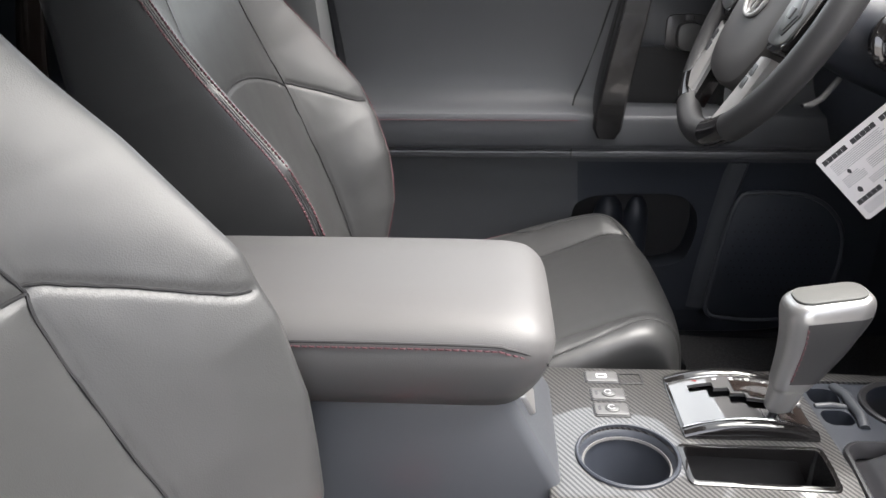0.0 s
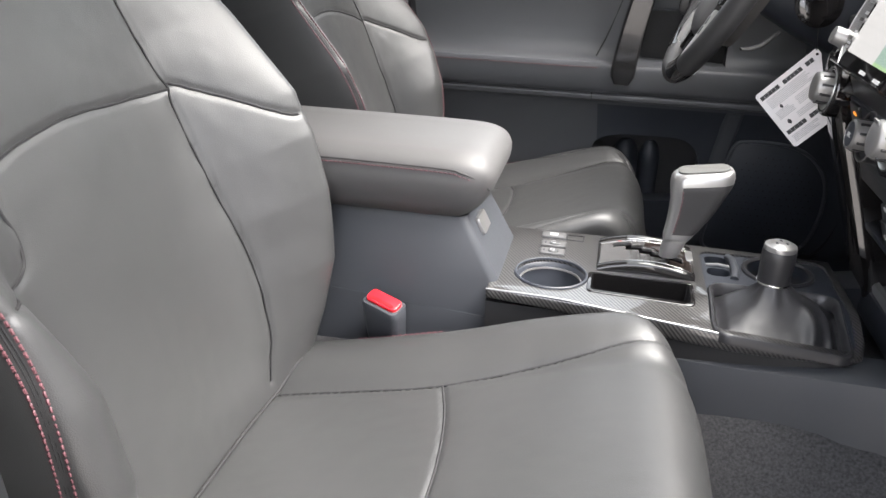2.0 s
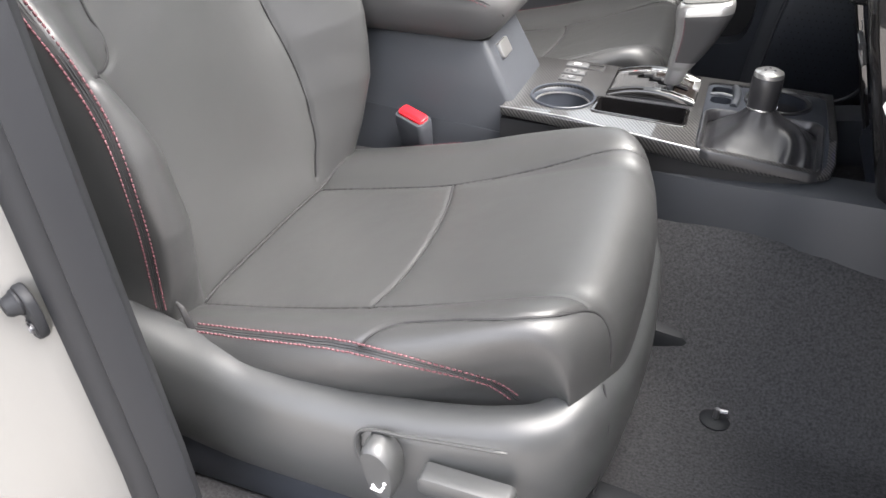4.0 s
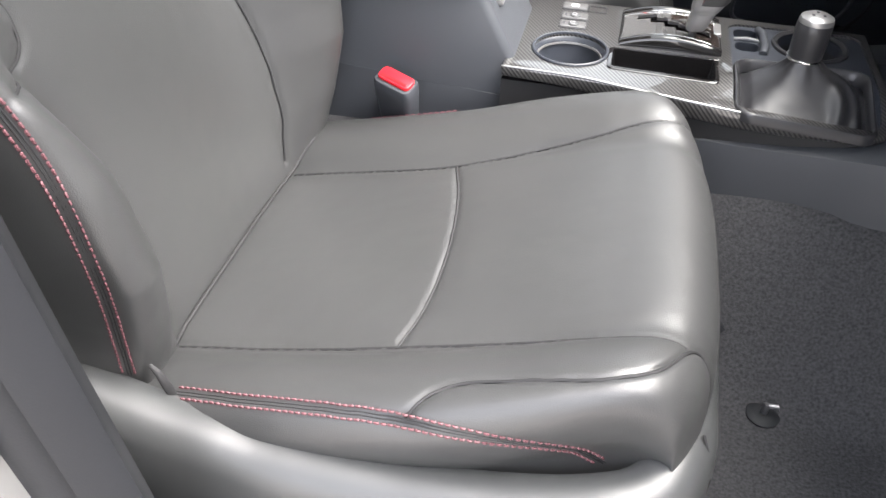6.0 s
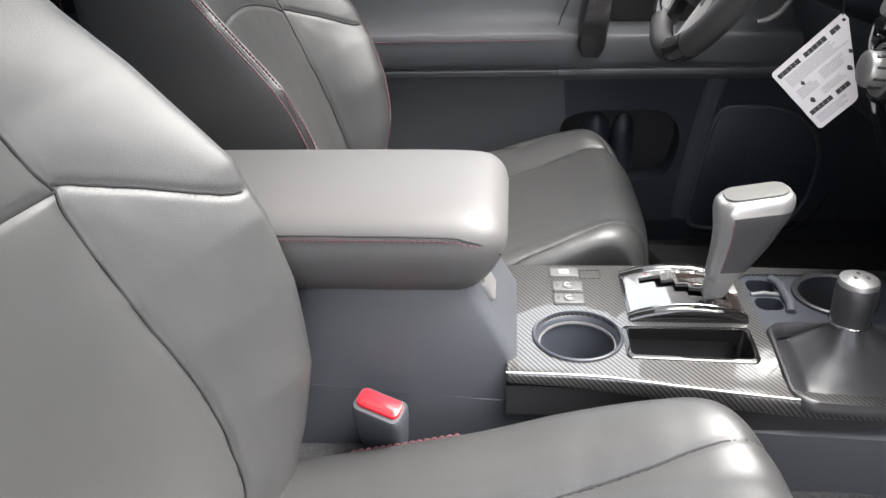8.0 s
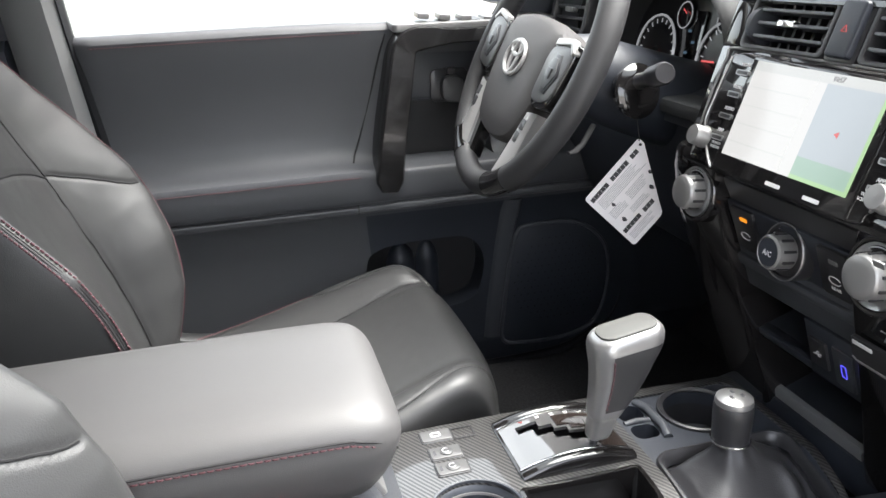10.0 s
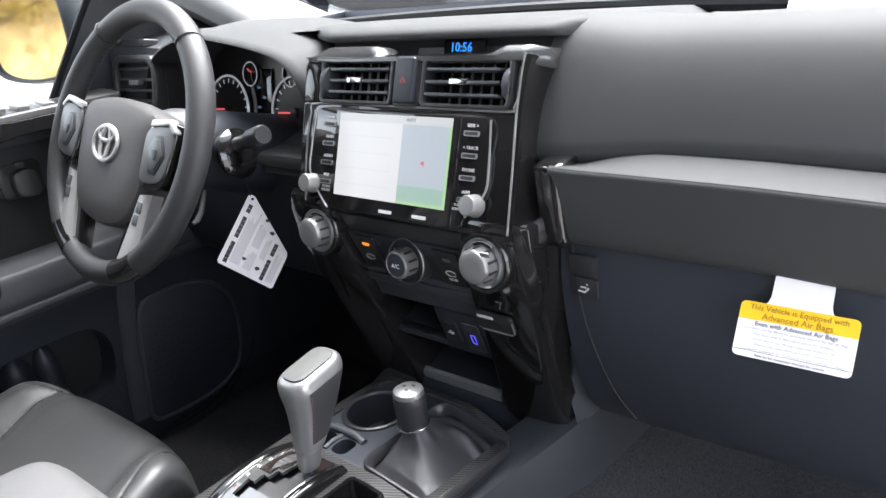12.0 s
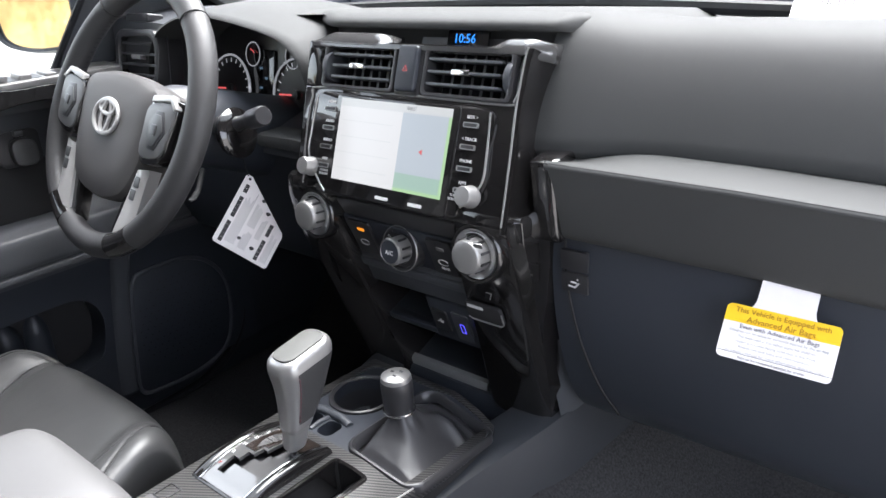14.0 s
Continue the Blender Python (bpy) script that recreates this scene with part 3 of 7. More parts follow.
    for i in range(13):
        for j in range(13):
            x, y = -0.09 + i * 0.0145 + (j % 2) * 0.007, -0.085 + j * 0.0145
            if (x / 0.095) ** 2 + (y / 0.095) ** 2 < 1:
                add(holes, lathe([(0.0020, 0.0026), (0.0018, 0.0033), (0.0, 0.0033)], f @ Matrix.Translation((x, y, 0)), 6))
    part("perforation", holes, SEAM, g)
    # rounded front end of the door and the seal that follows it
    edge = spline([(0.640, 0.742, 0.37), (0.668, 0.742, 0.26), (0.668, 0.744, 0.15), (0.640, 0.746, 0.07), (0.575, 0.748, 0.02), (0.48, 0.75, 0.0), (0.2, 0.75, -0.005)], 50)
    part("front_seal", tube(edge, 0.013, 8, flat=0.8), RUBBER, d, "black rubber door seal")
    return d


driver_door()

# left pillar, its seal, and the rear door behind it
rings = [[(float(np.interp(z, [0, 0.71, 1.13], [-0.23, -0.30, -0.34])) + a, y, z) for a, y in ((-0.10, 0.81), (-0.095, 0.737), (-0.075, 0.722), (-0.03, 0.722), (-0.012, 0.737), (-0.012, 0.81))] for z in np.linspace(0.0, 1.13, 24)]
solid("pillar_left", loft(rings), GREY_TRIM, "grey plastic centre pillar trim", "pillar", "structure")
rings = [[(float(np.interp(z, [0, 0.27, 0.71, 1.13], [-0.225, -0.252, -0.31, -0.35])) + a, y, z) for a, y in ((-0.010, 0.760), (-0.008, 0.738), (-0.001, 0.734), (0.005, 0.744), (0.005, 0.760))] for z in np.linspace(0.03, 1.12, 30)]
solid("door_seal", loft(rings), RUBBER, "black rubber door seal", "seal", "structure")


def rear_left_door():
    d = thing("door_2", (-0.85, 0.76, 0.0), "closed black trimmed rear door", "door", "", "structure")
    prof = [(0.79, 0.70), (0.74, 0.705), (0.72, 0.69), (0.74, 0.60), (0.742, 0.52), (0.735, 0.497), (0.69, 0.488), (0.68, 0.475), (0.682, 0.43), (0.69, 0.405), (0.70, 0.398), (0.70, 0.39), (0.715, 0.36), (0.73, 0.05), (0.79, 0.05)]
    part("trim_panel", loft([[(x, y, z) for y, z in prof] for x in np.linspace(-1.72, -0.40, 8)]), PLASTIC_DARK, d, "black door trim")
    path = spline([(-0.812, 0.672, 0.47), (-0.805, 0.668, 0.55), (-0.79, 0.672, 0.64), (-0.775, 0.69, 0.71)], 24)
    part("pull_handle", tube(path, 0.024, 10, flat=0.6), BROWN_GLOSS, d, "gloss dark pull handle")


rear_left_door()


# passenger door, standing wide open past the view
def passenger_door():
    d = thing("door_3", (0.80, -0.84, 0.0), "wide open passenger door with black trim", "door", "", "structure")
    m = Matrix.Translation((0.80, -0.86, 0)) @ Matrix.Rotation(radians(72), 4, "Z")
    outline = [(-0.04, 0.0), (-1.02, 0.0), (-1.10, 0.30), (-1.08, 0.72), (-1.04, 1.12), (-0.55, 1.14), (-0.10, 0.76), (-0.02, 0.70)]
    hole = [(-1.02, 0.74), (-0.99, 1.07), (-0.57, 1.09), (-0.20, 0.76)]
    f = m @ frame_of((0, 0, 0), (1, 0, 0), (0, 0, 1))
    part("shell", carve([slab(hole, -0.2, 0.2, f)], slab(outline, -0.02, 0.02, f)), PAINT, d, "pearl white door shell")
    part("trim_panel", slab([(-0.08, 0.06), (-0.98, 0.06), (-1.04, 0.30), (-1.02, 0.70), (-0.12, 0.68)], -0.07, -0.022, f, 0.015), PLASTIC, d, "charcoal door trim")
    part("window_glass", slab(hole, -0.002, 0.002, f), GLASS, d, "clear door window")


passenger_door()

# ---- front seats ----
CUSHION_RUN = [(-0.33, 0.13), (-0.225, 0.176), (-0.10, 0.206), (0.0, 0.231), (0.10, 0.264), (0.18, 0.292), (0.225, 0.304), (0.253, 0.300),
               (0.274, 0.281), (0.285, 0.25), (0.288, 0.20), (0.284, 0.15), (0.275, 0.11)]
CUSHION_CROSS = [(0, 0), (0.06, 0), (0.12, 0.0), (0.147, 0.0), (0.165, 0.010), (0.185, 0.020), (0.205, 0.026), (0.225, 0.026), (0.238, 0.018),
                 (0.2455, 0.0), (0.2445, -0.02), (0.238, -0.042), (0.229, -0.066), (0.222, -0.11), (0.215, -0.15)]
BACK_RUN = [(-0.200, 0.15), (-0.214, 0.22), (-0.245, 0.33), (-0.278, 0.43), (-0.317, 0.545), (-0.352, 0.65), (-0.385, 0.75), (-0.413, 0.83),
            (-0.44, 0.885), (-0.475, 0.905), (-0.51, 0.895)]
BACK_HALF = [(0.15, 0.225), (0.25, 0.238), (0.35, 0.256), (0.5, 0.268), (0.6, 0.262), (0.7, 0.238), (0.8, 0.208), (0.88, 0.185), (0.92, 0.17)]
BACK_BOLSTER = [(0.15, 0.008), (0.2, 0.028), (0.25, 0.058), (0.31, 0.088), (0.386, 0.105), (0.45, 0.108), (0.5, 0.102), (0.59, 0.066), (0.65, 0.040), (0.71, 0.020), (0.8, 0.008), (0.92, 0.0)]
BACK_CROSS = [(0, 0, 0), (0.25, 0, 0), (0.42, 0.04, 0), (0.55, 0.16, 0), (0.65, 0.38, 0), (0.74, 0.62, 0), (0.82, 0.82, 0), (0.885, 0.965, 0.0), (0.93, 1.03, -0.001),
              (0.960, 0.97, -0.006), (0.976, 0.72, -0.020), (0.984, 0.4, -0.046), (0.982, 0.15, -0.082), (0.972, 0.0, -0.118), (0.955, 0.0, -0.142), (0.90, 0, -0.155), (0.5, 0, -0.162), (0.0, 0, -0.164)]
# the outer bolster is a fuller lobe low down
BACK_CROSS_LOW = [(0, 0, 0), (0.25, 0, 0), (0.42, 0.005, 0), (0.54, 0.07, 0), (0.62, 0.28, 0), (0.69, 0.68, 0), (0.77, 0.98, 0), (0.86, 1.09, 0.0), (0.93, 1.06, -0.001)] + BACK_CROSS[9:]


def cushion_skin(n=240, m=221):
    run = spline([(x, 0, z) for x, z in CUSHION_RUN], n)
    cross = spline([(y, h, 0) for y, h in CUSHION_CROSS], m // 2 + 1)
    half = [(c.x, c.y) for c in cross]
    full = [(-y, h) for y, h in half[:0:-1]] + half
    P = np.zeros((n, len(full), 3))
    for i, r in enumerate(run):
        q = min(max((i / n - 0.50) / 0.34, 0), 1)
        q = q * q * (3 - 2 * q)
        for j, (y, h) in enumerate(full):
            u = abs(y) / 0.25
            hh = h * (1 - 0.55 * q) if h > 0 else h
            drop = 0.55 * max(0.0, i / n - 0.84) * u ** 3
            P[i, j] = (r.x - q * 0.040 * u ** 3, y * (1 - 0.13 * q * u), max(r.z + hh - drop * 0.3, 0.095))
    return P


def back_skin(n=240, m=261):
    run = spline([(x, 0, z) for x, z in BACK_RUN], n)
    half = spline([(a, b, c * 5) for a, b, c in BACK_CROSS], m // 2 + 1)
    low = spline([(a, b, c * 5) for a, b, c in BACK_CROSS_LOW], m // 2 + 1)
    P = np.zeros((n, 2 * len(half) - 1, 3))
    for i, r in enumerate(run):
        a, b = run[max(i - 1, 0)], run[min(i + 1, n - 1)]
        t = (b - a).normalized()
        nx, nz = t.z, -t.x
        if r.z > 0.8:
            k = min((r.z - 0.8) / 0.1, 1.0)
            nx, nz = nx * (1 - k) + 0.92 * k, nz * (1 - k) + 0.39 * k
        w, bol = lerp_at(BACK_HALF, r.z), lerp_at(BACK_BOLSTER, r.z)
        thin = float(np.interp(r.z, [0.3, 0.55, 0.75, 0.92], [1.0, 0.75, 0.6, 0.5]))
        k = min(max((0.50 - r.z) / 0.14, 0), 1)
        outer = [h.lerp(q, k * k * (3 - 2 * k)) for h, q in zip(half, low)]
        for j, c in enumerate([(-q.x, q.y, q.z / 5) for q in outer[:0:-1]] + [(q.x, q.y, q.z / 5) for q in half]):
            off = c[1] * bol + c[2] * thin
            edge = -0.02 * max(0.0, (r.z - 0.7) / 0.2) * abs(c[0]) ** 2
            P[i, j] = (r.x + nx * (off + edge), c[0] * w, r.z + nz * off)
    return P


def front_seat(name, label, dx, cy, dz, s, shield):
    """s: +1 where the cabin's middle lies to +y of the seat. Parts are built round the seat's own middle, then set in place."""
    seat = thing(name, (dx, cy, 0), label, "car seat", "front seats")

    def put(P):
        Q = P.copy()
        Q[..., 1] = cy + s * P[..., 1]
        Q[..., 0] += dx
        Q[..., 2] += dz
        return Q

    def at(pts):
        return [(x + dx, cy + s * y, z + dz) for x, y, z in pts]

    # cushion
    P = put(cushion_skin())
    N = normals_of(P)
    if N[64, 110, 2] < 0:
        N = -N
    seams = {
        "inner": [(-0.25, 0.147, 0.17), (-0.1, 0.147, 0.205), (0.0, 0.146, 0.232), (0.12, 0.155, 0.27), (0.2, 0.166, 0.30), (0.24, 0.172, 0.305), (0.258, 0.174, 0.295), (0.270, 0.173, 0.27), (0.275, 0.174, 0.24)],
        "outer": [(-0.25, -0.147, 0.17), (-0.1, -0.147, 0.205), (0.01, -0.143, 0.232), (0.12, -0.146, 0.27), (0.2, -0.15, 0.30), (0.245, -0.152, 0.297)],
        "across": [(0.004, 0.146, 0.232), (0.018, 0.09, 0.237), (0.027, 0.03, 0.24), (0.031, -0.04, 0.241), (0.027, -0.1, 0.24), (0.016, -0.144, 0.235)],
        "flank": [(0.050, -0.235, 0.261), (0.058, -0.227, 0.272), (0.067, -0.219, 0.277), (0.087, -0.2105, 0.284), (0.128, -0.209, 0.295), (0.165, -0.2095, 0.307), (0.192, -0.2075, 0.315), (0.224, -0.192, 0.317), (0.250, -0.148, 0.294),
                  (0.266, -0.143, 0.277), (0.272, -0.15, 0.24)],
    }
    flank_in = [(0.055, 0.245, 0.268), (0.10, 0.225, 0.298), (0.16, 0.205, 0.305), (0.215, 0.18, 0.303), (0.245, 0.165, 0.297), (0.272, 0.16, 0.27)]
    if not shield:
        seams["flank_in"] = flank_in
    lines = {k: on_skin(P, N, at(v), 110) for k, v in seams.items()}
    double = on_skin(P, N, at([(-0.152, -0.2255, 0.220), (-0.08, -0.230, 0.235), (0.0, -0.233, 0.251), (0.05, -0.2355, 0.260), (0.105, -0.2405, 0.266), (0.145, -0.240, 0.258), (0.178, -0.234, 0.240), (0.203, -0.224, 0.219)]), 90)
    P2 = sink(P, N, [a for a, _ in lines.values()], groove=0.0036, puff=0.0015, wide=0.016, narrow=0.0025)
    P2 = sink(P2, N, [double[0]], groove=0.0012, puff=0.0, narrow=0.004)
    cushion = part("cushion", skin_mesh(P2), LEATHER, seat, "black leather cushion with raised bolsters", 60)
    for a, nn in lines.values():
        part("seam", thread_line(a, nn, 0.0034, 0.0014), SEAM, cushion)
    part("seam", welt(*double, sink_by=0.0009), SEAM, cushion)
    part("stitching", stitches(*double, 0.0050, lift=-0.0002, step=0.0056, long=0.0036, thick=0.0011), RED_THREAD, cushion, "double row of red stitching")
    if shield:
        inner_double = on_skin(P, N, at([(-0.13, 0.24, 0.215), (-0.09, 0.243, 0.228), (-0.05, 0.247, 0.243), (-0.01, 0.249, 0.256)]), 40)
        part("stitching", stitches(*inner_double, 0.005), RED_THREAD, cushion, "row of red stitching")

    # backrest
    B = put(back_skin())
    half = spline([(a, b, c * 5) for a, b, c in BACK_CROSS], 131)
    back_cross = np.array([(-q.x, q.y, q.z / 5) for q in half[:0:-1]] + [(q.x, q.y, q.z / 5) for q in half])
    M = normals_of(B)
    if M[96, B.shape[1] // 2, 0] < 0:
        M = -M
    front = lambda q: q[:, 0] > np.interp(q[:, 2], [0.15 + dz, 0.9 + dz], [-0.24 + dx, -0.56 + dx])
    seams = {
        "inner_low": [(-0.20, 0.140, 0.205), (-0.205, 0.146, 0.235), (-0.206, 0.152, 0.26), (-0.226, 0.157, 0.349), (-0.264, 0.151, 0.439), (-0.2985, 0.1464, 0.524), (-0.306, 0.151, 0.547)],
        "inner_high": [(-0.306, 0.151, 0.547), (-0.325, 0.146, 0.57), (-0.34, 0.137, 0.62), (-0.36, 0.123, 0.70), (-0.385, 0.11, 0.78), (-0.41, 0.105, 0.84)],
        "outer_high": [(-0.317, -0.155, 0.545), (-0.325, -0.15, 0.57), (-0.34, -0.14, 0.62), (-0.36, -0.125, 0.70), (-0.385, -0.11, 0.78), (-0.41, -0.105, 0.84)],
        "arch": [(-0.306, 0.151, 0.547), (-0.317, 0.095, 0.546), (-0.3186, 0.04, 0.5485), (-0.319, 0.0, 0.5487), (-0.318, -0.03, 0.546), (-0.3157, -0.071, 0.540), (-0.3085, -0.112, 0.529)],
        "inner_side": [(-0.317, 0.155, 0.548), (-0.308, 0.160, 0.549), (-0.2533, 0.187, 0.535), (-0.200, 0.214, 0.518), (-0.186, 0.234, 0.513)],
        "outer_side": [(-0.309, -0.110, 0.530), (-0.301, -0.111, 0.508), (-0.292, -0.107, 0.4815), (-0.285, -0.111, 0.463), (-0.2776, -0.125, 0.4543), (-0.270, -0.142, 0.4553), (-0.235, -0.185, 0.470), (-0.2016, -0.2228, 0.487), (-0.190, -0.250, 0.4926)],
    }
    if not shield:
        seams["arch"] = [(-0.317, 0.155, 0.545), (-0.322, 0.12, 0.563), (-0.326, 0.06, 0.578), (-0.327, 0, 0.583), (-0.326, -0.06, 0.578), (-0.322, -0.12, 0.563), (-0.317, -0.155, 0.545)]
        seams["inner_low"] = [(-0.19, 0.138, 0.22), (-0.215, 0.150, 0.30), (-0.25, 0.157, 0.40), (-0.29, 0.157, 0.48), (-0.317, 0.155, 0.545)]
        seams["outer_low"] = [(x, -y, z) for x, y, z in seams["inner_low"]]
        seams["outer_side"] = [(x, -y, z) for x, y, z in seams["inner_side"]]
    else:
        del seams["outer_high"]
    lines = {k: on_skin(B, M, at(v), 110, front, 8) for k, v in seams.items()}
    edges = []
    for side in (-1, 1):
        # along the crest of the bolster, from the cushion to the shoulder
        share = np.abs(back_cross[:, 0]) * (np.sign(back_cross[:, 0]) == side) * (back_cross[:, 2] > -0.06)
        j = int(np.argmin(np.abs(share - (0.945 if not (shield and side > 0) else 0.975))))
        edge = [tuple(B[i, j] - np.array((dx, cy, dz))) for i in range(22, 236, 9)]
        edge = [(x, s * y, z) for x, y, z in edge]
        if shield and side < 0:
            edge = [(-0.188, -0.227, 0.232), (-0.179, -0.2345, 0.289), (-0.172, -0.2405, 0.331), (-0.169, -0.2465, 0.39), (-0.174, -0.2485, 0.445), (-0.189, -0.252, 0.493)] + [q for q in edge if q[2] > 0.53]
        edges.append(on_skin(B, M, at(edge), 120, front, 14))
    B2 = sink(B, M, [a for a, _ in lines.values()], wide=0.022, puff=0.0014, narrow=0.0032, groove=0.0032)
    B2 = sink(B2, M, [a for a, _ in edges], groove=0.0012, puff=0.0, narrow=0.004)
    back = part("backrest", skin_mesh(B2), LEATHER, seat, "black leather backrest with deep side bolsters", 60)
    for a, nn in lines.values():
        part("seam", thread_line(a, nn, 0.0030, 0.0013), SEAM, back)
    for e in edges:
        part("seam", welt(*e, sink_by=0.0009), SEAM, back)
        part("stitching", stitches(*e, 0.0050, lift=-0.0002, step=0.0056, long=0.0036, thick=0.0011), RED_THREAD, back, "double row of red stitching")

    # dark gap where the backrest meets the cushion
    gap = []
    half = B2.shape[1] // 2
    for f_ in np.linspace(-1, 1, 41):
        jb = int(half + f_ * half * 0.46)
        jc = int(np.argmin(np.abs(P2[96, :, 1] - B2[32, jb, 1])))
        bz, bx = B2[:64, jb, 2], B2[:64, jb, 0]
        cx_, cz_ = P2[:120, jc, 0], P2[:120, jc, 2]
        diff = np.abs(np.interp(cz_, bz, bx) - cx_)
        k_ = int(np.argmin(diff))
        gap.append((cx_[k_] + 0.001, B2[32, jb, 1], cz_[k_] + 0.002))
    gap = np.array(gap)
    for _ in range(4):
        gap[1:-1] = (gap[:-2] + 2 * gap[1:-1] + gap[2:]) / 4
    part("gap", tube([Vector(q) for q in gap], 0.0022, 8), SEAM, seat, "dark gap between cushion and backrest")

    if shield:
        part("leather_flap", tube(at([(-0.150, -0.228, 0.214), (-0.152, -0.230, 0.232), (-0.158, -0.229, 0.246), (-0.166, -0.226, 0.250)]), [0.0035, 0.004, 0.003, 0.0015], 8, flat=0.5), SEAM, seat, "small black leather flap")
        part("anchor_bracket", tube(at([(-0.215, 0.185, 0.196), (-0.198, 0.205, 0.206), (-0.190, 0.222, 0.205), (-0.205, 0.232, 0.196)]), 0.0035, 8), DARK_METAL, seat, "steel anchor loop")
    # headrest on two posts
    ring = []
    for zz, half_y, half_x in ((0.945, 0.09, 0.028), (0.955, 0.125, 0.045), (0.99, 0.138, 0.055), (1.04, 0.138, 0.055), (1.075, 0.125, 0.048), (1.09, 0.09, 0.03)):
        cx = -0.475 - 0.3 * (zz - 0.945)
        ring.append([(dx + cx + x, cy + y, zz + dz) for x, y in round_rect(2 * half_x, 2 * half_y, min(half_x, half_y) * 0.7)])
    part("headrest", loft(ring), LEATHER, seat)
    for y in (-0.07, 0.07):
        part("headrest_post", tube([(dx - 0.485, cy + y, 0.99 + dz), (dx - 0.455, cy + y, 0.86 + dz)], 0.006, 10), CHROME, seat)

    # base under the cushion
    part("seat_base", box((dx - 0.03, cy, 0.075 + dz / 2), (0.5, 0.40, 0.15), 0.02), PLASTIC_DARK, seat)
    for y in (-0.19, 0.19):
        part("rail", box((dx - 0.02, cy + y, 0.012), (0.68, 0.05, 0.024), 0.006), SATIN_BLACK, seat)
        bm = slab([(0.27, 0.0), (0.375, 0.0), (0.37, 0.035), (0.34, 0.062), (0.27, 0.07)], -0.024, 0.024, None, 0.008)
        bm.transform(Matrix(((1, 0, 0, dx), (0, 0, -1, cy + y * 0.86), (0, 1, 0, 0), (0, 0, 0, 1))))
        part("rail_cover", bm, RUBBER, seat, "black rail end cover")

    # plastic side shield that wraps round the front of the cushion
    tops = [(-0.33, 0.285), (-0.25, 0.250), (-0.2, 0.236), (-0.144, 0.222), (-0.105, 0.216), (-0.076, 0.208), (-0.024, 0.205), (0.04, 0.205), (0.116, 0.212), (0.176, 0.222), (0.205, 0.2280), (0.235, 0.230), (0.256, 0.235), (0.27, 0.239), (0.30, 0.242)]
    plan = spline([(-0.33, -0.252, 0), (-0.2, -0.256, 0), (-0.05, -0.259, 0), (0.1, -0.259, 0), (0.2, -0.250, 0), (0.245, -0.228, 0), (0.268, -0.19, 0), (0.280, -0.13, 0),
                   (0.287, 0, 0), (0.280, 0.13, 0), (0.268, 0.19, 0)], 70)
    rings = []
    for i, p in enumerate(plan):
        a, b = plan[max(i - 1, 0)], plan[min(i + 1, len(plan) - 1)]
        t = (b - a).normalized()
        o = Vector((t.y, -t.x, 0))
        top = lerp_at(tops, p.x) if p.y < -0.22 else lerp_at([(-0.22, 0.236), (-0.18, 0.236), (-0.1, 0.212), (0, 0.20), (0.2, 0.20)], p.y)
        bot = lerp_at([(-0.33, 0.10), (-0.1, 0.07), (0.2, 0.07), (0.3, 0.09)], p.x)
        rings.append([tuple(x) for x in at([tuple(p + o * d + Vector((0, 0, z))) for d, z in
                      ((-0.034, top - 0.02), (-0.030, top - 0.004), (-0.024, top), (-0.010, top + 0.001), (0.001, top - 0.003), (0.0095, top - 0.011), (0.0145, top - 0.026), (0.018, (top + bot) / 2), (0.013, bot + 0.03), (0.0, bot), (-0.012, bot))])])
    shield_ob = part("side_shield", loft(rings), SHIELD, seat, "satin grey plastic seat shield")
    if shield:
        fy = cy - s * 0.2775
        fr = frame_of((dx + 0.004, fy, 0.019), (s, 0, 0), (0, 0, 1))
        part("recess_rim", tube([fr @ Vector(p) for p in spline([(0.070, 0.128, -0.001), (0.060, 0.150, 0.0), (0.060, 0.172, 0.0), (0.072, 0.184, 0.0), (0.11, 0.189, 0.0), (0.16, 0.197, 0.0), (0.205, 0.203, -0.001)], 40)], [0.0012] + [0.0034] * 38 + [0.0012], 8, flat=0.6), SHIELD, shield_ob, "soft moulded ridge round the switches")
        knob = loft([[(0.088 + kx * (x - 0.088) + 0.0, 0.153 + kx * (y - 0.153), z) for x, y in smooth_outline([(0.072, 0.172), (0.078, 0.184), (0.092, 0.183), (0.104, 0.168), (0.106, 0.14), (0.102, 0.123), (0.09, 0.121), (0.080, 0.135)])]
                     for z, kx in ((-0.004, 0.96), (0.012, 1.0), (0.02, 0.97), (0.024, 0.86))])
        knob.transform(fr)
        knob_ob = part("recline_switch", knob, SHIELD, shield_ob, "grey rocker switch")
        glyph = bmesh.new()
        for x0, y0, x1, y1, r in ((0.083, 0.136, 0.093, 0.134, 0.0016), (0.093, 0.134, 0.0965, 0.1415, 0.0016), (0.085, 0.141, 0.088, 0.136, 0.0014), (0.0965, 0.1455, 0.0985, 0.147, 0.0018)):
            add(glyph, tube([(x0, y0, 0.0245), (x1, y1, 0.0245)], r, 6))
        glyph.transform(fr)
        part("symbol", glyph, WHITE_PRINT, knob_ob, "white seat symbol")
        lever = slab(round_rect(0.090, 0.022, 0.007, 0.172, 0.152), -0.004, 0.02, fr, 0.004)
        lever_ob = part("slide_switch", lever, SHIELD, shield_ob, "grey seat slide switch")
        glyph = tube([(0.205, 0.147, 0.0205), (0.212, 0.152, 0.0205), (0.206, 0.157, 0.0205)], 0.0013, 6)
        glyph.transform(fr)
        part("symbol", glyph, WHITE_PRINT, lever_ob, "white arrow symbol")
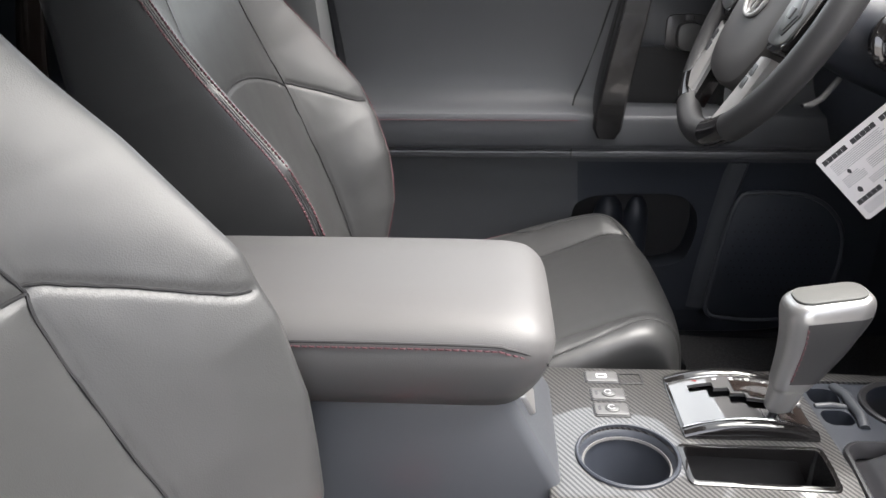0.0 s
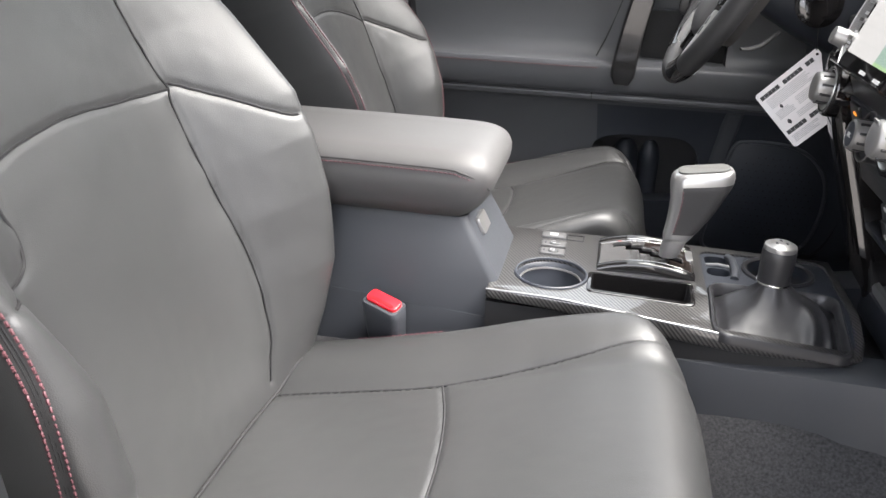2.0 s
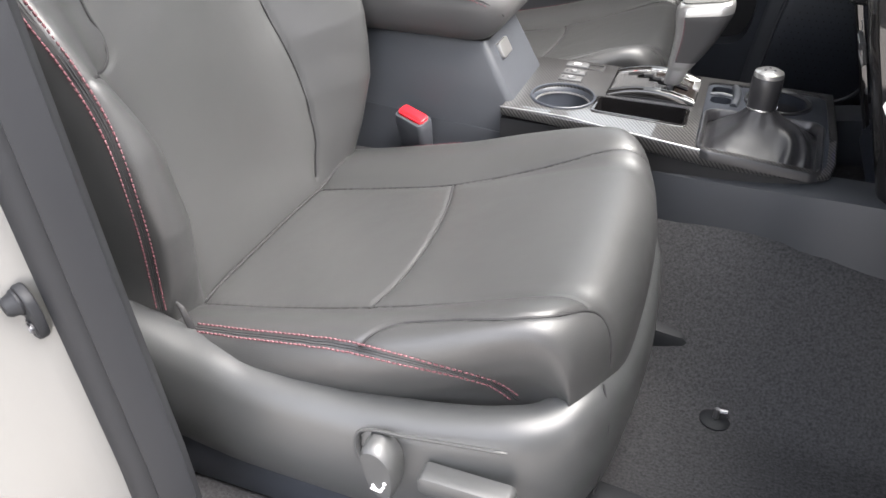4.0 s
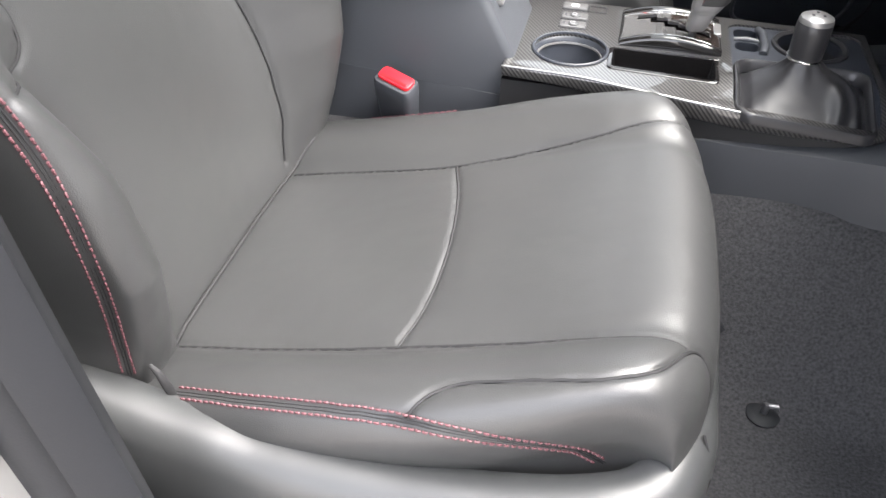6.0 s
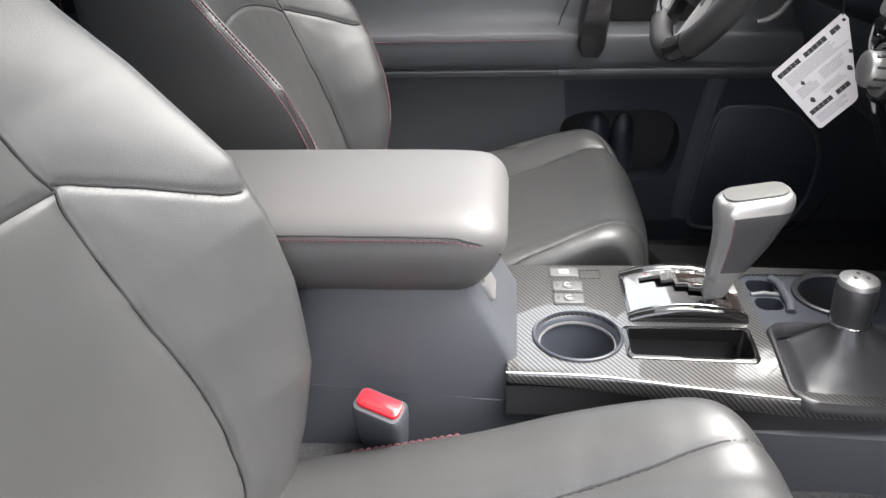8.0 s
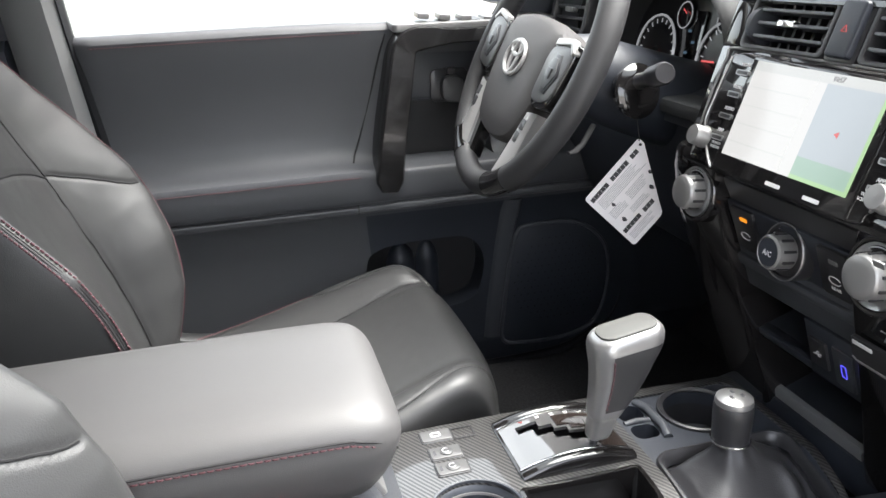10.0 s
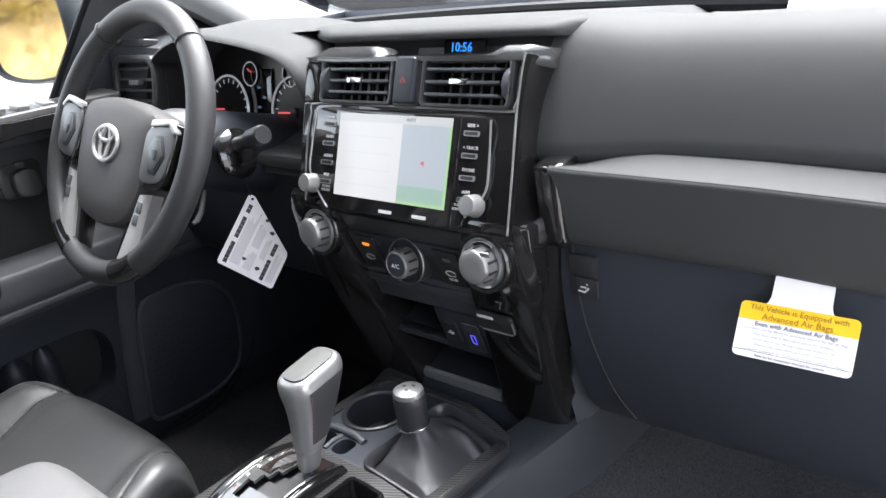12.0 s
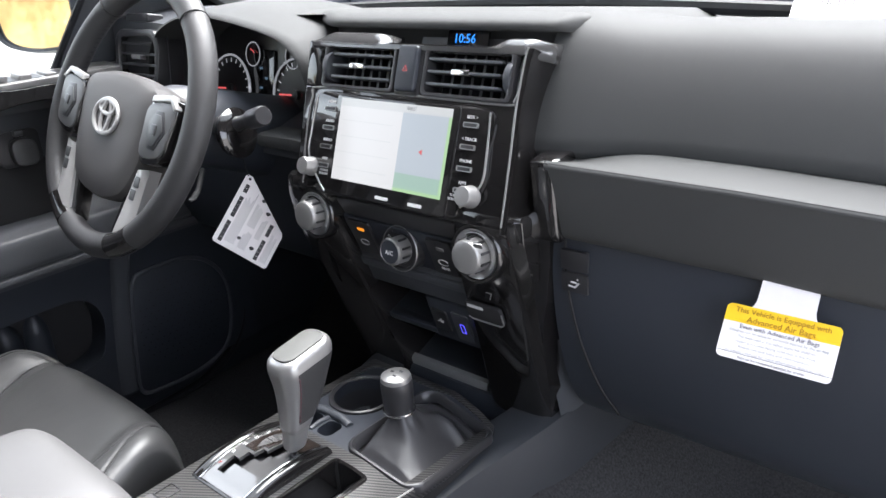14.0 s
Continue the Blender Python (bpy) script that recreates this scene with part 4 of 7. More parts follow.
        part("shut_line", tube(at([(0.272, -0.176, 0.236), (0.279, -0.185, 0.222), (0.2835, -0.190, 0.200), (0.285, -0.190, 0.160), (0.280, -0.190, 0.10)]), 0.0012, 6), SEAM, shield_ob)
        part("base_skirt", box((dx - 0.05, cy - s * 0.24, 0.05), (0.46, 0.02, 0.09), 0.006), PLASTIC_DARK, seat)
    return seat


front_seat("passenger_seat", "black leather passenger seat with red double stitching", 0.0, -0.378, 0.0, 1, True)
front_seat("driver_seat", "black leather driver seat with red double stitching", -0.042, 0.428, -0.026, -1, False)


def belt_buckle(x, y, z):
    b = thing("seat_belt_buckle", (x - 0.04, y, 0.12), "grey seat belt buckle with red release button", "buckle")
    f = frame_of((x, y, z), (0.93, -0.33, -0.16), (0.30, -0.42, 0.86))
    shell = loft([[(px * k, yy, py * k2) for px, py in round_rect(0.054, 0.03, 0.008)] for yy, k, k2 in
                  ((-0.13, 0.62, 0.8), (-0.06, 0.9, 0.95), (-0.012, 1.0, 1.0), (0.0, 1.0, 1.0), (0.003, 0.94, 0.9))])
    shell.transform(f)
    part("housing", shell, PLASTIC, b)
    red = slab(round_rect(0.046, 0.020, 0.006), -0.002, 0.005, None, 0.002)
    red.transform(f @ pose(0, 0.0025, -0.001, -90, 0, 0))
    part("release_button", red, RED_PLASTIC, b, "bright red release button")
    slot = slab(round_rect(0.036, 0.004, 0.0015), 0.0, 0.0056, None)
    slot.transform(f @ pose(0, 0.0025, 0.004, -90, 0, 0))
    part("slot", slot, material("dark red slot", (0.35, 0.01, 0.015), 0.4), b)
    return b


belt_buckle(-0.095, -0.131, 0.271)

# ---- centre console ----
def centre_console():
    c = thing("centre_console", (0.0, 0.0, 0.02), "charcoal centre console with carbon weave trim", "console")
    # bin under the armrest
    rings = []
    for z, w, xf in ((0.03, 0.092, 0.075), (0.24, 0.088, 0.062), (0.30, 0.085, 0.040), (0.372, 0.079, 0.000), (0.378, 0.076, -0.003)):
        rings.append([(x, y, z) for x, y in round_rect(xf + 0.48, 2 * w, 0.012, (xf - 0.48) / 2, 0.0)])
    body = part("bin", loft(rings), PLASTIC, c, "charcoal grained plastic bin")
    fr = frame_of((0.010, -0.030, 0.357), (0, -1, 0), (-0.47, 0, 0.88))
    part("latch", slab(round_rect(0.04, 0.024, 0.004), -0.004, 0.004, fr, 0.0015), SILVER, body, "silver latch")

    # padded lid
    def lid_ring(x, k, bottom, top):
        pts = [(-0.070, 0.377), (-0.090, 0.383), (-0.100, 0.40), (-0.106, 0.425), (-0.105, 0.443), (-0.096, 0.456), (-0.075, 0.4635), (-0.035, 0.466)]
        pts = pts + [(-y, z) for y, z in pts[::-1]]
        return [(x, y * k, bottom + (z - 0.377) * (top - bottom) / 0.089) for y, z in pts]
    st = [(-0.46, 0.9, 0.385, 0.45), (-0.45, 0.97, 0.379, 0.461), (-0.43, 1.0, 0.377, 0.466), (-0.3, 1, 0.377, 0.468), (-0.1, 1, 0.377, 0.468), (-0.03, 1.0, 0.377, 0.467), (-0.008, 0.99, 0.379, 0.465),
          (0.006, 0.965, 0.388, 0.462), (0.016, 0.925, 0.398, 0.457), (0.024, 0.86, 0.41, 0.451), (0.029, 0.76, 0.42, 0.444), (0.031, 0.6, 0.427, 0.437)]
    n = 60
    sm = spline([(a, b * 0.1, c_) for a, b, c_, d in st], n)
    sm2 = spline([(a, b * 0.1, d) for a, b, c_, d in st], n)
    lid = part("armrest_lid", loft([lid_ring(p.x, p.y * 10, p.z, q.z) for p, q in zip(sm, sm2)]), LEATHER_FINE, c, "padded black leather armrest lid", 60)
    for s in (-1, 1):
        seam = [Vector(p) for p in spline([(-0.44, s * 0.106, 0.444), (-0.2, s * 0.1065, 0.446), (-0.035, s * 0.1062, 0.445), (-0.008, s * 0.1045, 0.441), (0.007, s * 0.101, 0.435), (0.018, s * 0.094, 0.426), (0.024, s * 0.086, 0.417)], 120)]
        nn = np.array([(0.0, s * 0.97, 0.25)] * len(seam))
        part("stitching", stitches(np.array(seam), nn, [0.0012], step=0.006, long=0.0042, thick=0.0008, lift=-0.0004), RED_THREAD, lid, "single row of red stitching")
        part("seam", tube([p + Vector((0, -s * 0.0006, 0.003)) for p in seam], 0.0012, 6), SEAM, lid)

    # carbon deck: flat top that falls a little along its outer edge towards the dash, with its openings
    outline = [(0.030, -0.106), (0.10, -0.108), (0.20, -0.116), (0.30, -0.122), (0.40, -0.125), (0.452, -0.124), (0.474, -0.112), (0.480, -0.09), (0.480, 0.112), (0.30, 0.120), (0.030, 0.118)]

    def fall(x, y):
        w = min(max((-0.040 - y) / 0.075, 0), 1)
        return 0.024 * min(max((x - 0.13) / 0.34, 0), 1) * w * w * (3 - 2 * w)
    deck = slab(outline, 0.276, 0.297, None, 0.003, 3)
    cuts = [lathe([(0, 0.2), (0.0445, 0.2), (0.0445, 0.32), (0, 0.32)], Matrix.Translation((0.1055, -0.037, 0))),
            slab(round_rect(0.130, 0.054, 0.006, 0.220, -0.047), 0.2, 0.33), slab(round_rect(0.124, 0.101, 0.006, 0.227, 0.0445), 0.2, 0.33),
            slab(round_rect(0.166, 0.208, 0.016, 0.386, -0.004), 0.2, 0.33)]
    deck = carve(cuts, deck)
    for cut_y in (-0.045, -0.06, -0.075, -0.09, -0.105):
        bmesh.ops.bisect_plane(deck, geom=deck.verts[:] + deck.edges[:] + deck.faces[:], plane_co=(0, cut_y, 0), plane_no=(0, 1, 0))
    for cut_x in np.arange(0.15, 0.47, 0.035):
        bmesh.ops.bisect_plane(deck, geom=deck.verts[:] + deck.edges[:] + deck.faces[:], plane_co=(cut_x, 0, 0), plane_no=(1, 0, 0))
    for v in deck.verts:
        thin = 0.45 * min(max((0.22 - v.co.x) / 0.19, 0), 1) + 0.75 * min(max((v.co.x - 0.34) / 0.14, 0), 1)
        if v.co.y < -0.07 and v.co.z < 0.287:
            v.co.z += 0.018 * thin
        v.co.z -= fall(v.co.x, v.co.y)
    bmesh.ops.triangulate(deck, faces=deck.faces)
    deck_ob = part("deck_trim", deck, CARBON, c, "glossy carbon weave deck panel", 30)
    # bright bead along the deck's outer edge
    part("deck_bead", tube([(p.x, p.y, 0.2972 - fall(p.x, p.y)) for p in spline([(x, y + 0.0015, 0) for x, y in outline[:6]], 50)], 0.0011, 8), SILVER, deck_ob, "thin bright edge")
    # dark gap under the deck edge
    rings = []
    for p in spline([(x, y + 0.004, 0.262) for x, y in outline[:8]], 40):
        rings.append([tuple(p + Vector((0, a, b - 0.6 * fall(p.x, p.y)))) for a, b in ((0.02, 0.016), (0.001, 0.016), (0.001, -0.020), (0.02, -0.020))])
    part("deck_gap", loft(rings), SEAM, c, "black gap under the deck")
    # cup holder and pocket
    part("cup_holder", lathe([(0.0445, 0.297), (0.0450, 0.2995), (0.0466, 0.3000), (0.0480, 0.2990), (0.0485, 0.2965), (0.0440, 0.2940), (0.0405, 0.287), (0.0375, 0.236), (0.035, 0.232), (0.0, 0.232), (0.0, 0.229), (0.038, 0.229), (0.0445, 0.29)],
         Matrix.Translation((0.1055, -0.037, 0)), 64), PLASTIC_DARK, c, "black cup holder")
    part("cup_lip", lathe([(0.0400, 0.2855), (0.0412, 0.2880), (0.0396, 0.2886), (0.0390, 0.2860)], Matrix.Translation((0.1055, -0.037, 0)), 56), SILVER_GREY, c, "dull bright ring inside the cup holder")
    rim = slab(round_rect(0.134, 0.058, 0.008, 0.220, -0.047), 0.236, 0.2985, None, 0.001)
    pocket = carve([slab(round_rect(0.124, 0.047, 0.005, 0.220, -0.047), 0.250, 0.33)], rim)
    bmesh.ops.bisect_plane(pocket, geom=pocket.verts[:] + pocket.edges[:] + pocket.faces[:], plane_co=(0, -0.047, 0), plane_no=(0, 1, 0))
    for v in pocket.verts:
        v.co.z -= fall(v.co.x, v.co.y)
    part("pocket", pocket, GLOSS, c, "gloss black open pocket")
    part("pocket_mat", slab(round_rect(0.122, 0.045, 0.005, 0.220, -0.047), 0.2505, 0.2525, None, 0.0005), PLASTIC, c, "charcoal rubber mat in the pocket")

    # gear gate: arched gloss plate between two arched rails
    def arch(x):
        return 0.2985 + 0.0120 * (1 - ((x - 0.228) / 0.064) ** 2)
    well = carve([slab(round_rect(0.118, 0.095, 0.004, 0.227, 0.0445), 0.27, 0.33)], slab(round_rect(0.128, 0.105, 0.008, 0.227, 0.0445), 0.265, 0.2990, None, 0.001))
    part("gate_well", well, GLOSS, c, "gloss black frame round the gear gate")
    zig = [(0.1835, 0.060), (0.1835, 0.073), (0.208, 0.073), (0.208, 0.062), (0.222, 0.062), (0.222, 0.052), (0.236, 0.052), (0.236, 0.044), (0.276, 0.044), (0.276, 0.012), (0.256, 0.012), (0.256, 0.026), (0.232, 0.026), (0.232, 0.034), (0.218, 0.034), (0.218, 0.046), (0.200, 0.046), (0.200, 0.060)]
    plate_bm = slab(round_rect(0.122, 0.082, 0.003, 0.228, 0.0445), 0.0, 0.004)
    plate_bm = carve([slab(zig, -0.02, 0.02)], plate_bm)
    for cut_x in np.arange(0.170, 0.288, 0.008):
        bmesh.ops.bisect_plane(plate_bm, geom=plate_bm.verts[:] + plate_bm.edges[:] + plate_bm.faces[:], plane_co=(cut_x, 0, 0), plane_no=(1, 0, 0))
    for v in plate_bm.verts:
        v.co.z += arch(v.co.x) - 0.004
    bmesh.ops.triangulate(plate_bm, faces=plate_bm.faces)
    plate = part("gate_plate", plate_bm, GATE_GREY, c, "mirror-bright grey gear gate plate with a stepped slot", 30)
    part("gate_slot", loft([[(x, y, arch(x) - d) for y, d in ((0.006, 0.012), (0.082, 0.012), (0.082, 0.016), (0.006, 0.016))] for x in np.linspace(0.168, 0.288, 14)]), SEAM, plate, "black floor under the stepped slot")
    # dark step plate round the lever's slot
    step = slab([(0.226, 0.0745), (0.287, 0.0745), (0.287, 0.047), (0.240, 0.047), (0.240, 0.055), (0.226, 0.055)], 0.0, 0.0015)
    step = add(step, slab([(0.258, 0.009), (0.287, 0.009), (0.287, 0.0445), (0.2775, 0.0445), (0.2775, 0.0245), (0.258, 0.0245)], 0.0, 0.0015))
    bmesh.ops.subdivide_edges(step, edges=step.edges, cuts=2)
    for v in step.verts:
        v.co.z += arch(v.co.x) - 0.0002
    part("gate_insert", step, BROWN_GLOSS, plate, "smoked dark insert")
    for y in (-0.0015, 0.0905):
        rings = [[(x, y + a, arch(x) + b) for a, b in ((-0.0075, -0.016), (-0.0075, -0.001), (-0.006, 0.0022), (-0.002, 0.0038), (0.002, 0.0038), (0.006, 0.0022), (0.0075, -0.001), (0.0075, -0.016))] for x in np.linspace(0.164, 0.290, 33)]
        rail = part("gate_rail", loft(rings), GLOSS, c, "arched gloss black rail", 50)
        part("rail_line", tube([(x, y + (0.0074 if y < 0.03 else -0.0074), arch(x) + 0.0012) for x in np.linspace(0.166, 0.288, 33)], 0.0008, 6), CHROME, rail, "thin bright line")
    for k, (x, y, t) in enumerate(((0.192, 0.0785, "P"), (0.212, 0.0785, "R"), (0.229, 0.0785, "N"), (0.246, 0.0785, "D"), (0.263, 0.0785, "S"))):
        m = frame_of((x, y, arch(x) + 0.0004), (0.1, -1, 0), (1, 0.1, 0))
        part("gate_letter", text_mesh(t, 0.0050, m), WHITE_PRINT if k else RED_LIT, plate)
    part("gate_block", box((0.2865, 0.062, 0.3005), (0.010, 0.034, 0.006), 0.0015), SILVER, c, "bright gate stop")

    # switches behind the gate
    for k, (x, y) in enumerate(((0.0985, 0.097), (0.101, 0.0635), (0.101, 0.0355))):
        frm = part("switch_frame", slab(round_rect(0.037, 0.0235, 0.003, x, y), 0.2965, 0.2980, None, 0.0005), SATIN_BLACK, c)
        key = part("seat_heat_switch" if k else "drive_switch", slab(round_rect(0.034, 0.0205, 0.0025, x, y), 0.2970, 0.2995, None, 0.001), SWITCH_GREY, c, "small grey rocker switch")
        if k:
            bm = lathe([(0.0075, 0.0), (0.0072, 0.0012), (0.0055, 0.0018), (0.0, 0.0020)], Matrix.Translation((x + 0.001, y, 0.2993)), 28)
            dome = part("dial_boss", bm, SHIELD, key, "domed grey thumb dial")
            bm = tube([(x + 0.0035 * math.cos(a), y + 0.0035 * math.sin(a), 0.3013) for a in np.linspace(0.6, 5.6, 14)], 0.0005, 5)
            part("symbol", bm, INK_PALE, dome)
            part("symbol", box((x - 0.012, y, 0.2996), (0.003, 0.007, 0.0004), 0), INK_DARK, key)
        else:
            part("symbol", ring_slab(round_rect(0.011, 0.008, 0.0015, x, y), round_rect(0.008, 0.0055, 0.001, x, y), 0.2994, 0.2999), WHITE_PRINT, key)
    part("blank_switch", carve([slab(round_rect(0.022, 0.0175, 0.002, 0.1295, 0.095), 0.2925, 0.31)], slab(round_rect(0.026, 0.0215, 0.002, 0.1295, 0.095), 0.288, 0.2982, None, 0.0005)), SEAM, c, "black recessed blank switch")

    # front tray with second cup holder and coin slot
    tray = slab(round_rect(0.172, 0.214, 0.02, 0.386, -0.004), 0.262, 0.2945, None, 0.005, 3)
    tray = carve([lathe([(0, 0.2), (0.040, 0.2), (0.040, 0.32), (0, 0.32)], Matrix.Translation((0.403, 0.056, 0))), slab(round_rect(0.030, 0.030, 0.010, 0.3245, 0.074), 0.272, 0.33), slab(round_rect(0.030, 0.026, 0.010, 0.3245, 0.036), 0.272, 0.33),
                  slab(round_rect(0.150, 0.108, 0.02, 0.384, -0.068), 0.274, 0.33)], tray)
    for cut_y in (-0.045, -0.06, -0.075, -0.09, -0.105):
        bmesh.ops.bisect_plane(tray, geom=tray.verts[:] + tray.edges[:] + tray.faces[:], plane_co=(0, cut_y, 0), plane_no=(0, 1, 0))
    for v in tray.verts:
        v.co.z -= fall(v.co.x, v.co.y)
    part("front_tray", tray, PLASTIC_DARK, c, "black moulded front tray")
    part("cup_holder", lathe([(0.0395, 0.2965), (0.044, 0.2985), (0.0465, 0.2975), (0.047, 0.294), (0.042, 0.292), (0.0385, 0.27), (0.035, 0.222), (0.0, 0.222), (0.0, 0.219), (0.037, 0.219), (0.0405, 0.28)],
         Matrix.Translation((0.403, 0.056, 0)), 56), SATIN_BLACK, c, "black cup holder")
    part("coin_divider", tube([(0.343, 0.018, 0.2945), (0.346, 0.034, 0.298), (0.346, 0.072, 0.298), (0.342, 0.092, 0.2945)], 0.0055, 10), PLASTIC, c)
    part("coin_ridge", tube([(0.309, 0.055, 0.2945), (0.3245, 0.0552, 0.2965), (0.340, 0.055, 0.2945)], 0.0035, 10), PLASTIC, c)
    # leather boot: a cone round the lever with large loose folds, framed
    lx, ly = 0.377, -0.046
    def boot_z(x, y):
        # a soft tent from the lever to the frame's corners, with loose pleats on its forward side
        px, py = x - lx, y - ly
        r = math.hypot(px, py)
        ex = max(0.0, min((x - 0.311) / 0.016, (0.458 - x) / 0.016, (y + 0.120) / 0.014, (-0.016 - y) / 0.014, 1.0))
        ex = ex * ex * (3 - 2 * ex)
        d = ((abs(px) / (0.068 if px < 0 else 0.082)) ** 5 + (abs(py) / (0.076 if py < 0 else 0.033)) ** 5) ** 0.2
        z = 0.044 * max(0.0, 1 - d) ** 1.25 + 0.012 * math.exp(-(r / 0.018) ** 2)
        ang = math.atan2(py, px)
        around = math.exp(-((r - 0.034) / 0.022) ** 2)
        z += 0.0012 * around * math.sin(3 * ang + 0.5)
        z += 0.0010 * math.exp(-((r - 0.019) / 0.008) ** 2) * math.sin(7 * ang)
        for at_, along, wide, high in ((-0.55, 0.056, 0.0120, 0.009), (-0.05, 0.056, 0.0110, 0.007)):
            u, v = px * math.cos(at_) + py * math.sin(at_), -px * math.sin(at_) + py * math.cos(at_) + 3.0 * (r - 0.04) ** 2 * 8
            z += high * math.exp(-((u - along) / 0.020) ** 2) * math.exp(-(v / wide) ** 2)
        z += 0.0006 * noise.noise(Vector((x * 70, y * 70, 0.3)))
        return 0.283 - fall(x, y) + ex * (z + 0.003)
    part("transfer_boot", sheet(boot_z, 100, 76, 0.310, 0.459, -0.121, -0.014), BOOT_LEATHER, c, "creased black leather boot", 70)
    ring_out, ring_in = round_rect(0.160, 0.120, 0.022, 0.384, -0.068, 8), round_rect(0.144, 0.103, 0.018, 0.384, -0.068, 8)
    rings = []
    for k, z in ((0.0, 0.288), (0.0, 0.2975), (0.15, 0.3000), (0.45, 0.3005), (0.85, 0.2970), (1.0, 0.286)):
        rings.append([(xo + (xi - xo) * k, yo + (yi - yo) * k, z - fall(xo, yo)) for (xo, yo), (xi, yi) in zip(ring_out, ring_in)])
    part("boot_frame", loft(rings, cap=False), SATIN_BLACK, c, "black boot frame", 50)
    # tunnel flanks that sweep out under the dash
    for s in (-1, 1):
        top = spline([(-0.45, s * 0.086, 0.29), (0.0, s * 0.084, 0.256), (0.2, s * 0.104, 0.246), (0.30, s * 0.117, 0.247), (0.40, s * 0.128, 0.252), (0.473, s * 0.150, 0.265), (0.54, s * 0.163, 0.271), (0.628, s * 0.167, 0.271), (0.74, s * 0.17, 0.268)], 60)
        rings = []
        for p in top:
            y = p.y / s
            rings.append([(p.x, s * yy, z) for yy, z in ((y - 0.06, p.z - 0.004), (y - 0.008, p.z), (y + 0.004, p.z - 0.006), (y + 0.010, p.z - 0.03), (y + 0.016, p.z - 0.08), (y + 0.026, p.z - 0.14), (y + 0.03, p.z - 0.21), (y - 0.03, p.z - 0.21))])
        part("tunnel_flank", loft(rings), TUNNEL, c, "charcoal tunnel side panel")
    return c


centre_console()


def gear_shifter():
    g = thing("gear_shifter", (0.262, 0.03, 0.30), "satin silver gear shifter with leather grip", "gear shifter")
    part("stem", tube([(0.247, 0.017, 0.292), (0.250, 0.0155, 0.305), (0.2555, 0.0125, 0.330)], 0.0042, 12), DARK_METAL, g)
    st = [(0.320, 0.2605, 0.017, 0.018), (0.324, 0.263, 0.024, 0.024), (0.344, 0.268, 0.029, 0.028), (0.3465, 0.2688, 0.0325, 0.031), (0.352, 0.2705, 0.036, 0.033), (0.368, 0.2765, 0.045, 0.036), (0.386, 0.2825, 0.055, 0.040), (0.404, 0.2865, 0.0635, 0.045),
          (0.418, 0.2888, 0.0715, 0.049), (0.428, 0.2898, 0.0755, 0.050), (0.436, 0.290, 0.074, 0.047), (0.4405, 0.2902, 0.067, 0.040), (0.442, 0.2902, 0.057, 0.032)]
    path = spline([(z, x, w) for z, x, w, d in st], 50)
    path2 = spline([(z, d, 0) for z, x, w, d in st], 50)

    def ring(p, q, grow=0.0):
        w, d = p.z + grow, q.y + grow
        out = []
        for x, y in round_rect(w, d, min(w, d) * 0.36, 0, 0, 7):
            k = (p.x - 0.32) / 0.12
            out.append((p.y - 0.009 + x, 0.012 + y, p.x + 0.16 * k * x))
        return out
    part("knob", loft([ring(p, q) for p, q in zip(path, path2)]), SILVER, g, "satin silver pistol grip knob", 50)
    # leather underside of the grip, on the forward side
    rings = []
    for p, q in list(zip(path, path2))[15:41]:
        full = ring(p, q, 0.0012)
        k = len(full)
        rings.append([full[(k - 10 + j) % k] for j in range(20)])
    patch = part("grip_leather", loft(rings, cap=False, closed=False), WHEEL_LEATHER, g, "dark leather grip panel")
    for side in (0, 19):
        line = np.array([r[side] for r in rings])
        nn = np.array([(0.5, -0.85 if line[0][1] < 0.012 else 0.85, 0)] * len(line))
        part("stitching", stitches(line, nn, [0.0], step=0.006, long=0.004, thick=0.0008), RED_THREAD, patch, "red stitching")
    pad = slab(round_rect(0.062, 0.034, 0.013, 0, 0), -0.002, 0.0014, None, 0.0008)
    pad.transform(Matrix.Translation((0.281, 0.012, 0.4425)) @ pose(0, 0, 0, 0, -9, 0))
    part("top_pad", pad, PAD_GREY, g, "matt grey top insert")
    return g


gear_shifter()


def transfer_lever():
    k = thing("transfer_lever", (0.377, -0.041, 0.31), "black transfer lever knob with silver cap", "lever")
    part("knob", lathe([(0.010, 0.318), (0.0180, 0.322), (0.0190, 0.326), (0.0200, 0.355), (0.0199, 0.364), (0.0188, 0.367), (0, 0.367)], Matrix.Translation((0.377, -0.041, 0))), BOOT_LEATHER, k)
    part("cap", lathe([(0.0188, 0.3655), (0.0192, 0.368), (0.0182, 0.3725), (0.0125, 0.3755), (0.0, 0.3762)], Matrix.Translation((0.377, -0.041, 0))), SILVER, k, "polished silver cap")
    part("ring", lathe([(0.0182, 0.3225), (0.0203, 0.3225), (0.0207, 0.324), (0.0203, 0.3255), (0.0182, 0.3255)], Matrix.Translation((0.377, -0.041, 0))), CHROME, k, "chrome ring")
    glyph = bmesh.new()
    for dx_, dy_ in ((-0.006, -0.004), (0.0, 0.005), (0.006, -0.004)):
        add(glyph, box((0.377 + dx_, -0.041 + dy_, 0.3758), (0.003, 0.005, 0.0014), 0.0003))
    part("symbol", glyph, INK_DARK, k)
    return k


transfer_lever()

# ---- dashboard ----
YC = 0.013
UP1, UP2 = Vector((0.347, 0, 0.938)), Vector((-0.335, 0, 0.942))
F1 = frame_of((0.4463, YC, 0.58), (0, -1, 0), UP1)
F2 = frame_of((0.4508, YC, 0.54), (0, -1, 0), UP2)


def at1(x, y, z=0.0):
    return F1 @ Matrix.Translation((x, y, z))


